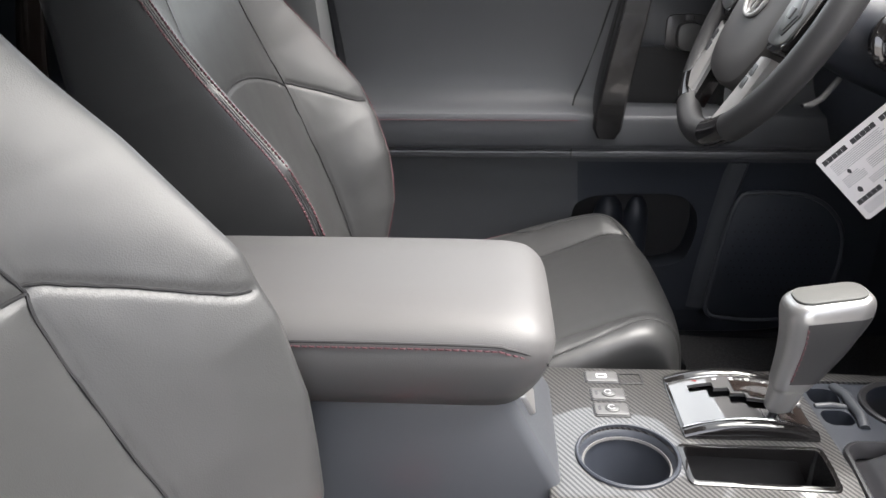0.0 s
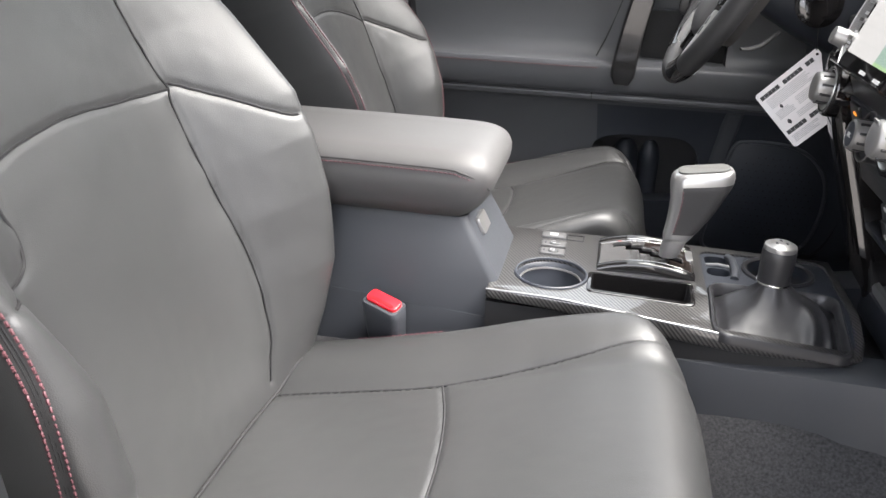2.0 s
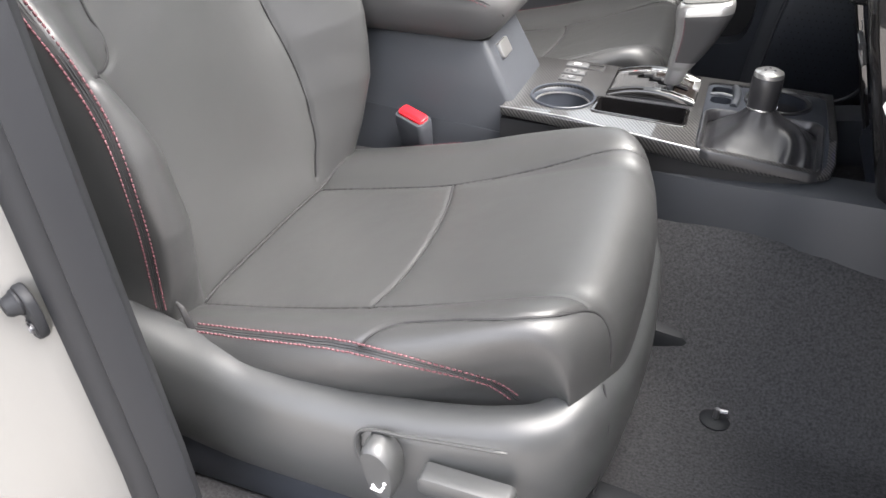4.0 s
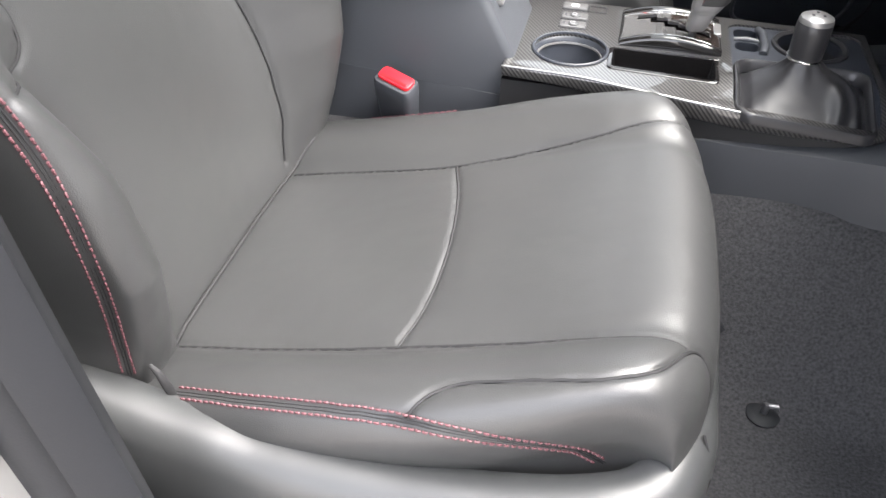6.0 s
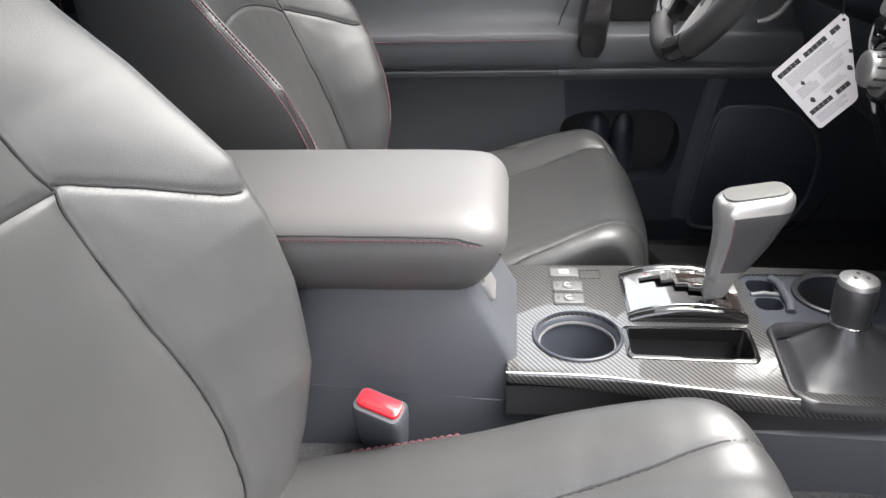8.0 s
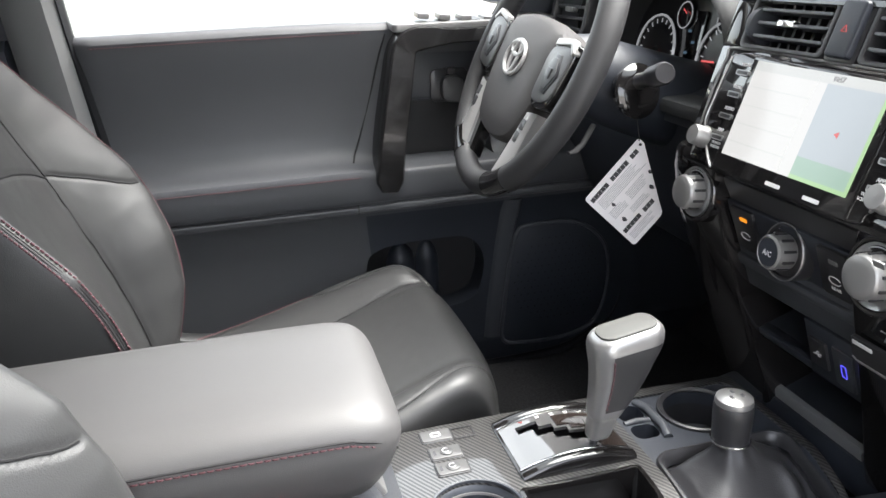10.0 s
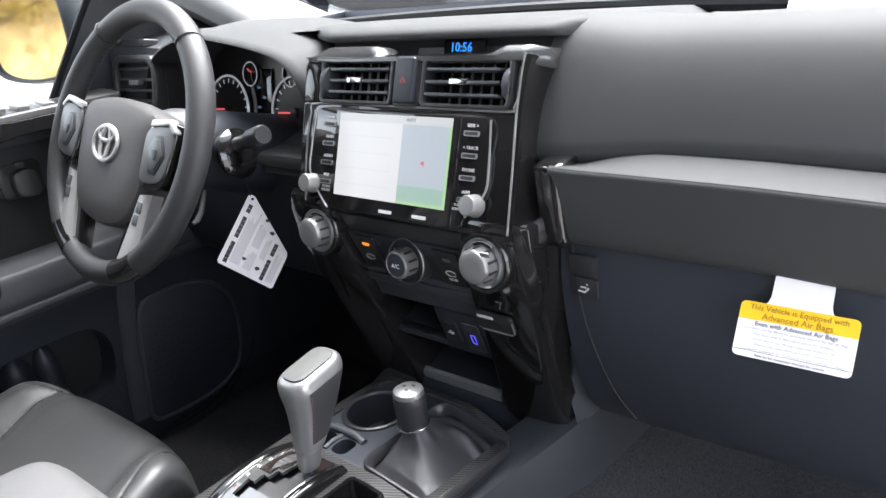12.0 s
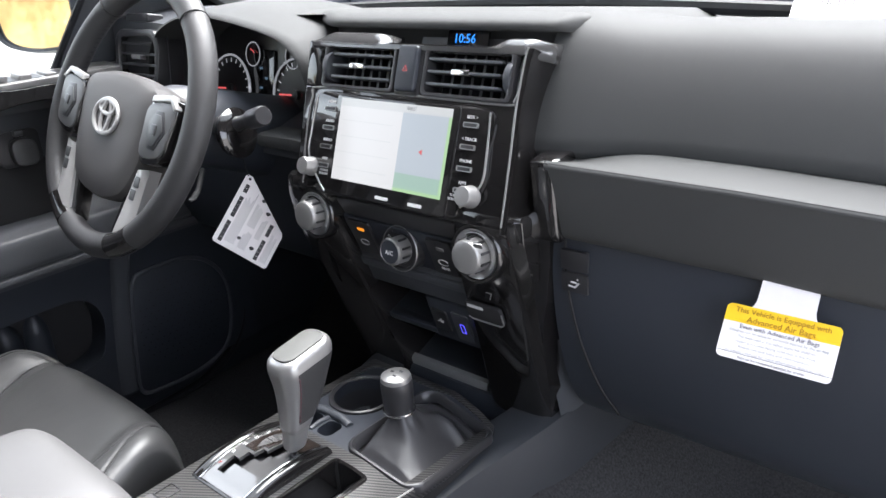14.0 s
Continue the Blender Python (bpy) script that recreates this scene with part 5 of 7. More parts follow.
def at2(x, y, z=0.0):
    return F2 @ Matrix.Translation((x, y, z))


def dashboard():
    d = thing("dashboard", (0.6, 0.0, 0.3), "charcoal dashboard with soft upper panel", "dashboard")
    # top deck, highest over the middle
    def top_z(x, y):
        edge = 0.774 - 0.018 * (abs(y - 0.05) / 0.7) ** 2 - 0.035 * min(max((-0.165 - y) / 0.07, 0), 1)
        return edge - 0.10 * max(0.0, 0.63 - x) ** 1.2 - 0.11 * max(0.0, x - 0.64)
    deck = sheet(top_z, 26, 60, 0.585, 1.13, -0.74, 0.80)
    part("top_deck", deck, DASH_SKIN, d, "soft charcoal dash top")
    # front edge of the deck over the stack: a soft lip above a dark recess
    rings = []
    for y in np.linspace(0.262, -0.190, 80):
        q = 0.050 * min(max((-0.164 - y) / 0.026, 0), 1) ** 2.2 + 0.045 * min(max((y - 0.175) / 0.085, 0), 1) ** 1.5
        dive = 0.007 * min(max((-0.170 - y) / 0.020, 0), 1) ** 1.5
        rings.append([(x, y, z - dive) for x, z in ((0.60 + q * 0.4, top_z(0.60, max(y, -0.164)) + 0.0015), (0.572 + q * 0.6, 0.7735), (0.555 + q * 0.8, 0.7705), (0.548 + q, 0.7675), (0.5455 + q, 0.7640), (0.5455 + q, 0.7605), (0.548 + q, 0.7575), (0.556 + q, 0.7565), (0.568 + q, 0.7560), (0.570 + q, 0.752), (0.570 + q, 0.722))])
    part("deck_front", loft(rings, cap=False, closed=False), DASH_SKIN, d, "soft dash lip over the clock recess", 50)
    part("windscreen_strip", tube([(x, y, z) for x, y, z in spline([(0.84, -0.74, 0.728), (0.91, -0.4, 0.734), (0.93, 0.0, 0.746), (0.91, 0.4, 0.746), (0.84, 0.76, 0.740)], 30)], 0.011, 8), RUBBER, d)
    # passenger airbag cover
    prof = [(0.556, 0.618), (0.540, 0.634), (0.543, 0.650), (0.556, 0.684), (0.570, 0.712), (0.590, 0.739), (0.614, 0.7535), (0.655, 0.7600), (0.72, 0.7530), (0.82, 0.738), (0.98, 0.715)]
    curve = spline([(x, 0, z) for x, z in prof], 40)
    rings = []
    for y in np.linspace(-0.162, -0.745, 44):
        rise = 0.004 * min((-0.2 - y) / 0.15, 1) ** 0.7 if y < -0.2 else 0
        k = 1 - 0.5 * max(0.0, 1 - (-0.162 - y) / 0.05) ** 2
        near = 0.032 * math.exp(-((-0.162 - y) / 0.085) ** 2)
        lift = 0.014 * math.exp(-((-0.162 - y) / 0.06) ** 2)
        rings.append([(p.x - near, y, p.z + lift * min(max((p.z - 0.70) / 0.05, 0), 1) + rise * max(0.0, 1 - (p.z - 0.618) / 0.13)) for p in curve])
    part("airbag_cover", loft(rings, cap=False, closed=False), DASH_SKIN, d, "soft charcoal airbag cover", 60)
    # padded bar under it
    ring = smooth_outline([(0.520, 0.540), (0.501, 0.542), (0.490, 0.554), (0.4775, 0.594), (0.4742, 0.607), (0.4735, 0.6105), (0.4752, 0.6135), (0.480, 0.6155), (0.512, 0.6185), (0.54, 0.6185), (0.565, 0.61), (0.56, 0.56)], 5)
    ring = [(x, z + (0.020 if z > 0.60 else 0.020 * max(0.0, (z - 0.554) / 0.046))) for x, z in ring]
    rings = []
    for y in np.linspace(-0.199, -0.745, 30):
        k = (-0.199 - y) / 0.546
        drop = 0.008 * max(0.0, (-0.4 - y) / 0.35)
        end = 0.011 * min(max((y + 0.30) / 0.085, 0), 1) ** 1.6
        rings.append([(x, y, z - drop - (end * min(max((x - 0.480) / 0.03, 0), 1) if z > 0.60 else 0)) for x, z in ring])
    part("padded_bar", loft(rings), DASH_SKIN, d, "padded charcoal dash bar")
    cap = []
    for y, k, fwd in ((-0.175, 0.88, 0.010), (-0.178, 0.94, 0.003), (-0.182, 0.97, -0.001), (-0.203, 0.98, -0.002), (-0.207, 0.97, 0.0), (-0.209, 0.95, 0.004)):
        cap.append([(x * (1 if x > 0.53 else 0.4) + (0 if x > 0.53 else 0.6 * 0.4775) + fwd, y, 0.588 + (z - 0.588) * k) for x, z in ring])
    part("bar_end", loft(cap), GLOSS, d, "gloss black end cap")
    # glove compartment face
    g = [(0.545, 0.555), (0.507, 0.548), (0.500, 0.53), (0.497, 0.49), (0.505, 0.42), (0.525, 0.35), (0.552, 0.30), (0.60, 0.262), (0.68, 0.245), (0.76, 0.26)]
    curve = spline([(x, 0, z) for x, z in g], 36)
    part("glove_panel", loft([[(p.x, y, p.z + 0.01 * k) for p in curve] for k, y in ((0, -0.192), (0, -0.2), (0, -0.215), (0.3, -0.4), (0.6, -0.6), (0.8, -0.745))], cap=False, closed=False), PLASTIC_DARK, d, "black glove compartment panel")
    part("glove_joint", tube(spline([(0.499, -0.208, 0.54), (0.496, -0.212, 0.49), (0.504, -0.222, 0.42), (0.524, -0.236, 0.35), (0.548, -0.25, 0.30)], 24), 0.0016, 6), SEAM, d)
    f = frame_of((0.4965, -0.222, 0.493), (0, -1, 0), (-0.03, 0, 1))
    sw = part("airbag_switch", slab(round_rect(0.034, 0.024, 0.002), -0.004, 0.002, f, 0.001), SATIN_BLACK, d, "small black key switch")
    bm = bmesh.new()
    for a, b, c, e in ((-0.007, -0.004, 0.001, -0.005), (0.001, -0.005, 0.006, 0.001), (-0.004, 0.001, 0.003, 0.001), (0.004, 0.005, 0.005, 0.0055)):
        add(bm, tube([(a, b, 0.0022), (c, e, 0.0022)], 0.0012, 5))
    bm.transform(f)
    part("symbol", bm, WHITE_PRINT, sw)
    part("blank_cover", slab(round_rect(0.034, 0.024, 0.002, 0, 0.027), -0.004, 0.002, f, 0.001), SATIN_BLACK, d)
    # grey kick cheek beside the stack
    part("kick_cheek", loft([[(0.500, -0.160, 0.452), (0.505, -0.166, 0.455), (0.62, -0.168, 0.46)], [(0.512, -0.164, 0.40), (0.525, -0.180, 0.39), (0.64, -0.182, 0.38)], [(0.528, -0.166, 0.34), (0.550, -0.184, 0.33), (0.66, -0.186, 0.31)], [(0.548, -0.166, 0.262), (0.58, -0.172, 0.262), (0.68, -0.175, 0.262)]], cap=False, closed=False), PLASTIC, d, "charcoal trim beside the stack")

    # driver side: lower panel, hood, cluster, outer vent
    g = [(0.60, 0.62), (0.548, 0.612), (0.525, 0.60), (0.522, 0.57), (0.535, 0.48), (0.56, 0.40), (0.60, 0.355), (0.70, 0.33)]
    curve = spline([(x, 0, z) for x, z in g], 30)
    part("lower_panel", loft([[(p.x, y, p.z) for p in curve] for y in (0.175, 0.19, 0.3, 0.5, 0.72, 0.745)], cap=False, closed=False), PLASTIC_DARK, d, "black lower driver panel")
    arch = [(0.216, 0.60), (0.213, 0.66), (0.216, 0.695), (0.229, 0.722), (0.268, 0.748), (0.369, 0.768), (0.470, 0.777), (0.555, 0.760), (0.606, 0.728), (0.636, 0.677), (0.640, 0.60)]
    line = spline([(0, y, z) for y, z in arch], 60)
    cy, cz = 0.430, 0.655
    def hood_ring(x, k, lift=0.0):
        return [(x + 0.05 * max(0.0, (0.72 - p.z)) , cy + (p.y - cy) * k, cz + (p.z - cz) * k + lift) for p in line]
    hood = [hood_ring(0.625, 0.88), hood_ring(0.56, 0.93), hood_ring(0.515, 0.97), hood_ring(0.503, 0.995), hood_ring(0.505, 1.02), hood_ring(0.520, 1.04), hood_ring(0.56, 1.07, 0.0), hood_ring(0.62, 1.09, 0.0), hood_ring(0.74, 1.09, -0.012)]
    part("instrument_hood", loft(hood, cap=False, closed=False), DASH_SKIN, d, "soft charcoal instrument hood", 60)
    f = frame_of((0.606, 0.430, 0.660), (0, -1, 0), (0.20, 0, 0.98))
    face = part("instrument_face", slab(round_rect(0.41, 0.20, 0.03), -0.004, 0, f, 0), DIAL, d, "black instrument face")
    for x, y, r, start, sweep, ticks in ((-0.104, -0.018, 0.059, 225, 270, 17), (0.076, -0.018, 0.059, 225, 270, 17)):
        m = f @ Matrix.Translation((x, y, 0.002))
        dial = part("dial", lathe([(r * 0.98, -0.002), (r, 0.004), (r * 0.94, 0.006), (r * 0.9, 0.002), (0, 0.001)], m, 48), DIAL, face, "round gauge with bright ring")
        part("dial_ring", lathe([(r * 0.97, 0.0035), (r * 1.0, 0.005), (r * 0.965, 0.0085), (r * 0.93, 0.005)], m, 48), GAUGE_LIT, dial)
        for k in range(ticks):
            a = radians(start - sweep * k / (ticks - 1))
            part("tick_mark", box((0, r * 0.82, 0.0035), (0.0016, r * 0.12, 0.0008), 0, m @ Matrix.Rotation(a - math.pi / 2, 4, "Z")), GAUGE_LIT, dial)
        needle = box((r * 0.34, 0, 0.006), (r * 0.75, 0.003, 0.001), 0, Matrix.Rotation(radians(182), 4, "Z"))
        needle.transform(m)
        part("needle", needle, RED_LIT, dial, "red needle")
        part("needle_hub", lathe([(r * 0.14, 0.003), (r * 0.13, 0.009), (0, 0.0095)], m, 20), SATIN_BLACK, dial)
    for x in (-0.040, 0.066):
        m = f @ Matrix.Translation((x, 0.042, 0.002))
        dial = part("small_dial", lathe([(0.019, -0.002), (0.0205, 0.004), (0.018, 0.005), (0.017, 0.001), (0, 0.001)], m, 32), DIAL, face, "small round gauge")
        part("small_ring", lathe([(0.0185, 0.0035), (0.0205, 0.0050), (0.0190, 0.0060), (0.0178, 0.0040)], m, 32), GAUGE_LIT, dial)
        part("needle", box((-0.006, 0.003, 0.0035), (0.013, 0.0014, 0.0008), 0, m @ Matrix.Rotation(radians(-30), 4, "Z")), RED_LIT, dial)
    part("info_display", slab(round_rect(0.058, 0.125, 0.004, -0.014, -0.012), 0.0, 0.0035, f, 0.001), GLOSS, face, "dark information display")
    for k in range(4):
        part("lit_mark", slab(round_rect(0.008, 0.004, 0.001, (k % 2) * 0.014 - 0.021, 0.02 - 0.016 * k), 0.003, 0.0042, f), DIM_LIT, face)
    part("cluster_ledge", box((0.550, 0.330, 0.598), (0.12, 0.24, 0.022), 0.008), DASH_SKIN, d, "charcoal ledge under the instruments")
    part("cluster_step", box((0.540, 0.29, 0.580), (0.08, 0.13, 0.012), 0.004), PLASTIC, d)
    # outer vent
    f = frame_of((0.505, 0.652, 0.703), (0.02, -1, 0), (0.2, 0, 0.98))
    vent = part("outer_vent", ring_slab(round_rect(0.140, 0.100, 0.026), round_rect(0.114, 0.074, 0.02), -0.04, 0.010, f, 0.004), SATIN_BLACK, d, "black outer air vent")
    part("vent_well", slab(round_rect(0.116, 0.078, 0.02), -0.034, -0.028, f), SEAM, vent)
    for k in range(4):
        part("vane", slab(round_rect(0.114, 0.005, 0.002, 0, -0.027 + k * 0.018), -0.022, 0.004, f, 0.0008), SATIN_BLACK, vent)
    part("vane_tab", slab(round_rect(0.028, 0.008, 0.002, 0, 0.004), -0.002, 0.010, f, 0.001), SILVER, vent)
    part("side_demister", slab(round_rect(0.07, 0.014, 0.004, -0.01, 0.07), -0.03, 0.0, f, 0.002), SATIN_BLACK, d)
    part("outer_cheek", loft([[(0.50, 0.735, 0.64), (0.515, 0.745, 0.77), (0.66, 0.75, 0.775)], [(0.508, 0.58, 0.635), (0.525, 0.58, 0.76), (0.66, 0.58, 0.775)]], cap=False, closed=False), PLASTIC, d)
    # column shroud
    rings = []
    for x, z, w, h in ((0.372, 0.648, 0.048, 0.045), (0.40, 0.640, 0.058, 0.052), (0.45, 0.620, 0.064, 0.058), (0.52, 0.595, 0.068, 0.062), (0.58, 0.575, 0.07, 0.065)):
        rings.append([(x + 0.25 * b * h, 0.394 + a * w, z + b * h) for a, b in ((math.cos(t), math.sin(t)) for t in np.linspace(0, 2 * math.pi, 28, endpoint=False))])
    part("column_shroud", loft(rings), PLASTIC_DARK, d, "black steering column shroud")
    # stalk with a knurled end
    p0, p1 = Vector((0.440, 0.330, 0.628)), Vector((0.430, 0.240, 0.652))
    part("stalk", tube([p0, p0.lerp(p1, 0.5), p1], [0.020, 0.010, 0.0095], 16), SATIN_BLACK, d, "black wiper stalk")
    dirn = (p1 - p0).normalized()
    part("stalk_knob", tube([p1 - dirn * 0.008, p1 - dirn * 0.006, p1 + dirn * 0.026, p1 + dirn * 0.029], [0.010, 0.0135, 0.0140, 0.0120], 20), SATIN_BLACK, d, "black stalk knob")
    part("stalk_boot", lathe([(0.034, 0.0), (0.036, 0.008), (0.030, 0.014), (0.02, 0.016), (0, 0.016)], frame_of((0.436, 0.302, 0.624), (1, 0.2, 0.1), (0, 0.2, 1)), 32), GLOSS, d, "black round stalk boot")
    f = frame_of((0.5205, 0.19, 0.583), (0, -1, 0), (-0.12, 0, 1))
    part("ignition_ring", lathe([(0.017, -0.01), (0.021, 0.004), (0.019, 0.007), (0.014, 0.004), (0.013, -0.004), (0, -0.004)], f, 28), GLOSS, d, "black ignition ring")
    part("tilt_lever", tube([(0.40, 0.345, 0.575), (0.372, 0.318, 0.556), (0.352, 0.300, 0.552), (0.340, 0.292, 0.553)], [0.004, 0.004, 0.0045, 0.003], 10, flat=0.6), RUBBER, d, "black column tilt lever")
    part("dimmer_grille", add(add(box((0, -0.045, 0.001), (0.02, 0.002, 0.003), 0, f), box((0, -0.052, 0.001), (0.02, 0.002, 0.003), 0, f)), box((0, -0.059, 0.001), (0.02, 0.002, 0.003), 0, f)), SEAM, d)
    return d


dashboard()


def centre_stack():
    s = thing("centre_stack", (0.5, YC, 0.26), "gloss black centre stack with vents and controls", "centre stack")
    # upper housing with its sides raked to the top, left open behind the vents
    for outline in ([(-0.172, -0.02), (-0.178, 0.1175), (0.176, 0.1175), (0.180, -0.02)], [(-0.178, 0.118), (-0.182, 0.178), (-0.1455, 0.178), (-0.1455, 0.118)],
                    [(0.1655, 0.118), (0.1655, 0.178), (0.182, 0.178), (0.176, 0.118)], [(-0.145, 0.174), (-0.145, 0.178), (0.165, 0.178), (0.165, 0.174)]):
        part("housing", slab(outline, -0.075, 0.0, F1, 0.0025, 2), GLOSS, s, "gloss black housing")
    part("housing_back", slab([(-0.178, 0.112), (-0.178, 0.178), (0.200, 0.178), (0.200, 0.112)], -0.08, -0.074, F1), SEAM, s)
    # bright line round the screen panel and down both sides
    part("bright_trim", tube([F1 @ Vector((p.x, p.y, 0.0005)) for p in spline([(-0.155, -0.012, 0), (-0.162, 0.05, 0), (-0.160, 0.104, 0), (-0.150, 0.116, 0), (0.0, 0.1165, 0), (0.156, 0.116, 0), (0.167, 0.121, 0), (0.172, 0.133, 0), (0.176, 0.155, 0)], 70)], 0.0015, 8), SILVER_GREY, s, "thin bright trim line")
    # the frame's outer side, rolled back to the airbag cover
    rings = []
    for p in spline([(0.177, 0.176, 0.190), (0.175, 0.160, 0.183), (0.173, 0.115, 0.177), (0.176, 0.055, 0.178), (0.179, -0.002, 0.182), (0.179, -0.022, 0.182)], 40):
        rings.append([tuple(F1 @ Vector((x, p.y, z))) for x, z in ((p.x - 0.004, -0.003), (p.x - 0.003, 0.0015), (p.x, 0.003), (p.x + 0.005, 0.001), (p.x * 0.55 + p.z * 0.45, -0.014), (p.z, -0.034), (p.z + 0.001, -0.095), (p.x, -0.095))])
    part("frame_side", loft(rings), GLOSS, s, "gloss black rolled frame side", 50)
    part("side_line", tube([F1 @ Vector((p.x, p.y, 0.0026)) for p in spline([(0.176, 0.178, 0), (0.174, 0.160, 0), (0.173, 0.115, 0), (0.176, 0.055, 0), (0.179, -0.015, 0)], 30)], 0.0013, 8), SILVER_GREY, s)
    # screen unit
    unit = part("screen_unit", slab(smooth_outline([(-0.142, 0.108), (-0.05, 0.111), (0.05, 0.111), (0.142, 0.108), (0.147, 0.06), (0.146, 0.02), (0.12, -0.004), (0.105, -0.017), (0.0, -0.0185), (-0.105, -0.017), (-0.12, -0.004), (-0.146, 0.02), (-0.147, 0.06)], 6), -0.004, 0.006, F1, 0.0025), GLOSS, s, "gloss black screen unit")
    # silver tubes added as the reflections along the unit's bevelled edges
    for pts in ([(-0.143, 0.106), (-0.1465, 0.06), (-0.1455, 0.028), (-0.121, -0.003), (-0.106, -0.0165)], [(0.143, 0.106), (0.1465, 0.06), (0.145, 0.026), (0.121, -0.002)]):
        part("edge_glint", tube([F1 @ Vector((p.x, p.y, 0.0058)) for p in spline([(x, y, 0) for x, y in pts], 30)], 0.0014, 8), SILVER, unit, "thin bright edge")
    glass = part("screen_glass", slab(round_rect(0.205, 0.126, 0.004, 0.0, 0.0465), 0.004, 0.0075, F1, 0.001), GLOSS, unit, "black glass screen surround")
    x0, x1, y0, y1 = -0.094, 0.092, 0.002, 0.1055
    part("screen_picture", slab([(x0, y0), (0.016, y0), (0.016, y1 - 0.010), (x0, y1 - 0.010)], 0.0070, 0.0079, F1), SCREEN_WHITE, glass, "bright white menu page")
    part("screen_header", slab([(x0, y1 - 0.010), (x1, y1 - 0.010), (x1, y1), (x0, y1)], 0.0070, 0.0079, F1), SCREEN_PALE, glass)
    part("screen_map", slab([(0.016, y0 + 0.022), (x1 - 0.004, y0 + 0.022), (x1 - 0.004, y1 - 0.010), (0.016, y1 - 0.010)], 0.0070, 0.0079, F1), SCREEN_BLUE, glass, "pale blue map page")
    part("screen_strip", slab([(0.016, y0 + 0.004), (x1 - 0.004, y0 + 0.004), (x1 - 0.004, y0 + 0.022), (0.016, y0 + 0.022)], 0.0070, 0.0079, F1), SCREEN_GREEN, glass)
    part("screen_edge", slab([(x1 - 0.004, y0), (x1, y0), (x1, y1 - 0.010), (x1 - 0.004, y1 - 0.010)], 0.0070, 0.0080, F1), SCREEN_LIME, glass)
    part("screen_edge", slab([(0.016, y0), (x1 - 0.004, y0), (x1 - 0.004, y0 + 0.004), (0.016, y0 + 0.004)], 0.0070, 0.0080, F1), SCREEN_LIME, glass)
    part("map_arrow", slab([(0.049, 0.052), (0.0545, 0.049), (0.0545, 0.055)], 0.0075, 0.0083, F1), RED_LIT, glass, "red map arrow")
    for k in range(4):
        part("menu_line", slab(round_rect(0.092, 0.0008, 0.0003, -0.044, 0.018 + 0.02 * k), 0.0075, 0.0081, F1), SCREEN_PALE, glass)
    part("clock_digits", text_mesh("10:57", 0.005, at1(0.028, y1 - 0.005, 0.0081)), INK, glass)
    for x in (-0.0, 0.055):
        part("word_mark", slab(round_rect(0.022, 0.004, 0.001, x, -0.0105), 0.0072, 0.0079, F1), WHITE_PRINT, glass, "small pale word mark")
    # columns of keys
    for side, words in ((-1, ("HOME", "MENU", "AUDIO", "MAP")), (1, ("SEEK >", "< TRACK", "PHONE", "APPS"))):
        for k, w in enumerate(words):
            y = 0.094 - 0.0245 * k
            x = 0.1195 if side > 0 else -0.1125
            key = part("key", slab(round_rect(0.019, 0.0040, 0.001, x, y - 0.004), 0.004, 0.0080, F1, 0.0006), SATIN_BLACK, unit, "slim black key with a silver rim")
            part("key_rim", ring_slab(round_rect(0.021, 0.0060, 0.0018, x, y - 0.004), round_rect(0.0185, 0.0036, 0.001, x, y - 0.004), 0.004, 0.0086, F1), SILVER, key)
            part("key_word", text_mesh(w, 0.0038, at1(x, y + 0.0048, 0.0062)), WHITE_PRINT, key)
    for x, w in ((-0.137, "POWER\nVOLUME"), (0.134, "TUNE\nSCROLL")):
        kn = part("knob", lathe([(0.0128, 0.0), (0.0128, 0.004), (0.0118, 0.006), (0.0115, 0.0165), (0.0104, 0.0185), (0.0, 0.0190)], at1(x, 0.012, 0.004), 36), SILVER_GREY, unit, "silver round knob")
        part("knob_word", text_mesh(w, 0.0032, at1(x - 0.024 if x > 0 else x + 0.026, 0.008, 0.0064)), WHITE_PRINT, unit)
    # two vents with vanes
    for cx, side in ((-0.078, -1), (0.098, 1)):
        v = part("vent", ring_slab(round_rect(0.132, 0.058, 0.008, cx, 0.146), round_rect(0.119, 0.048, 0.005, cx, 0.146), -0.055, 0.004, F1, 0.0015), SATIN_BLACK, s, "black air vent")
        part("vent_well", slab(round_rect(0.13, 0.056, 0.006, cx, 0.146), -0.062, -0.054, F1), SEAM, v)
        for k in range(3):
            part("vane", slab(round_rect(0.106, 0.0034, 0.0012, cx - side * 0.005, 0.132 + 0.0142 * k), -0.012, 0.004, F1, 0.0006), PLASTIC, v)
        for k in range(7):
            part("rear_vane", slab(round_rect(0.004, 0.046, 0.001, cx - side * 0.005 - 0.045 + 0.015 * k, 0.146), -0.038, -0.016, F1), SATIN_BLACK, v)
        part("vane_tab", slab(round_rect(0.026, 0.0072, 0.0015, cx - side * 0.004, 0.1462), -0.004, 0.010, F1, 0.001), CHROME, v, "bright vane tab")
        wheel = lathe([(0.0, -0.004), (0.020, -0.004), (0.021, 0.0), (0.020, 0.004), (0.0, 0.004)], at1(cx + side * 0.0585, 0.146, -0.012) @ pose(0, 0, 0, 0, 90, 0), 28)
        part("thumb_wheel", wheel, PLASTIC, v)
    part("hazard_bezel", slab(round_rect(0.042, 0.060, 0.005, 0.010, 0.146), -0.02, 0.003, F1, 0.002), SATIN_BLACK, s)
    hz = part("hazard_button", slab(round_rect(0.031, 0.054, 0.004, 0.010, 0.147), -0.004, 0.010, F1, 0.003), PLASTIC_DARK, s, "black hazard button")
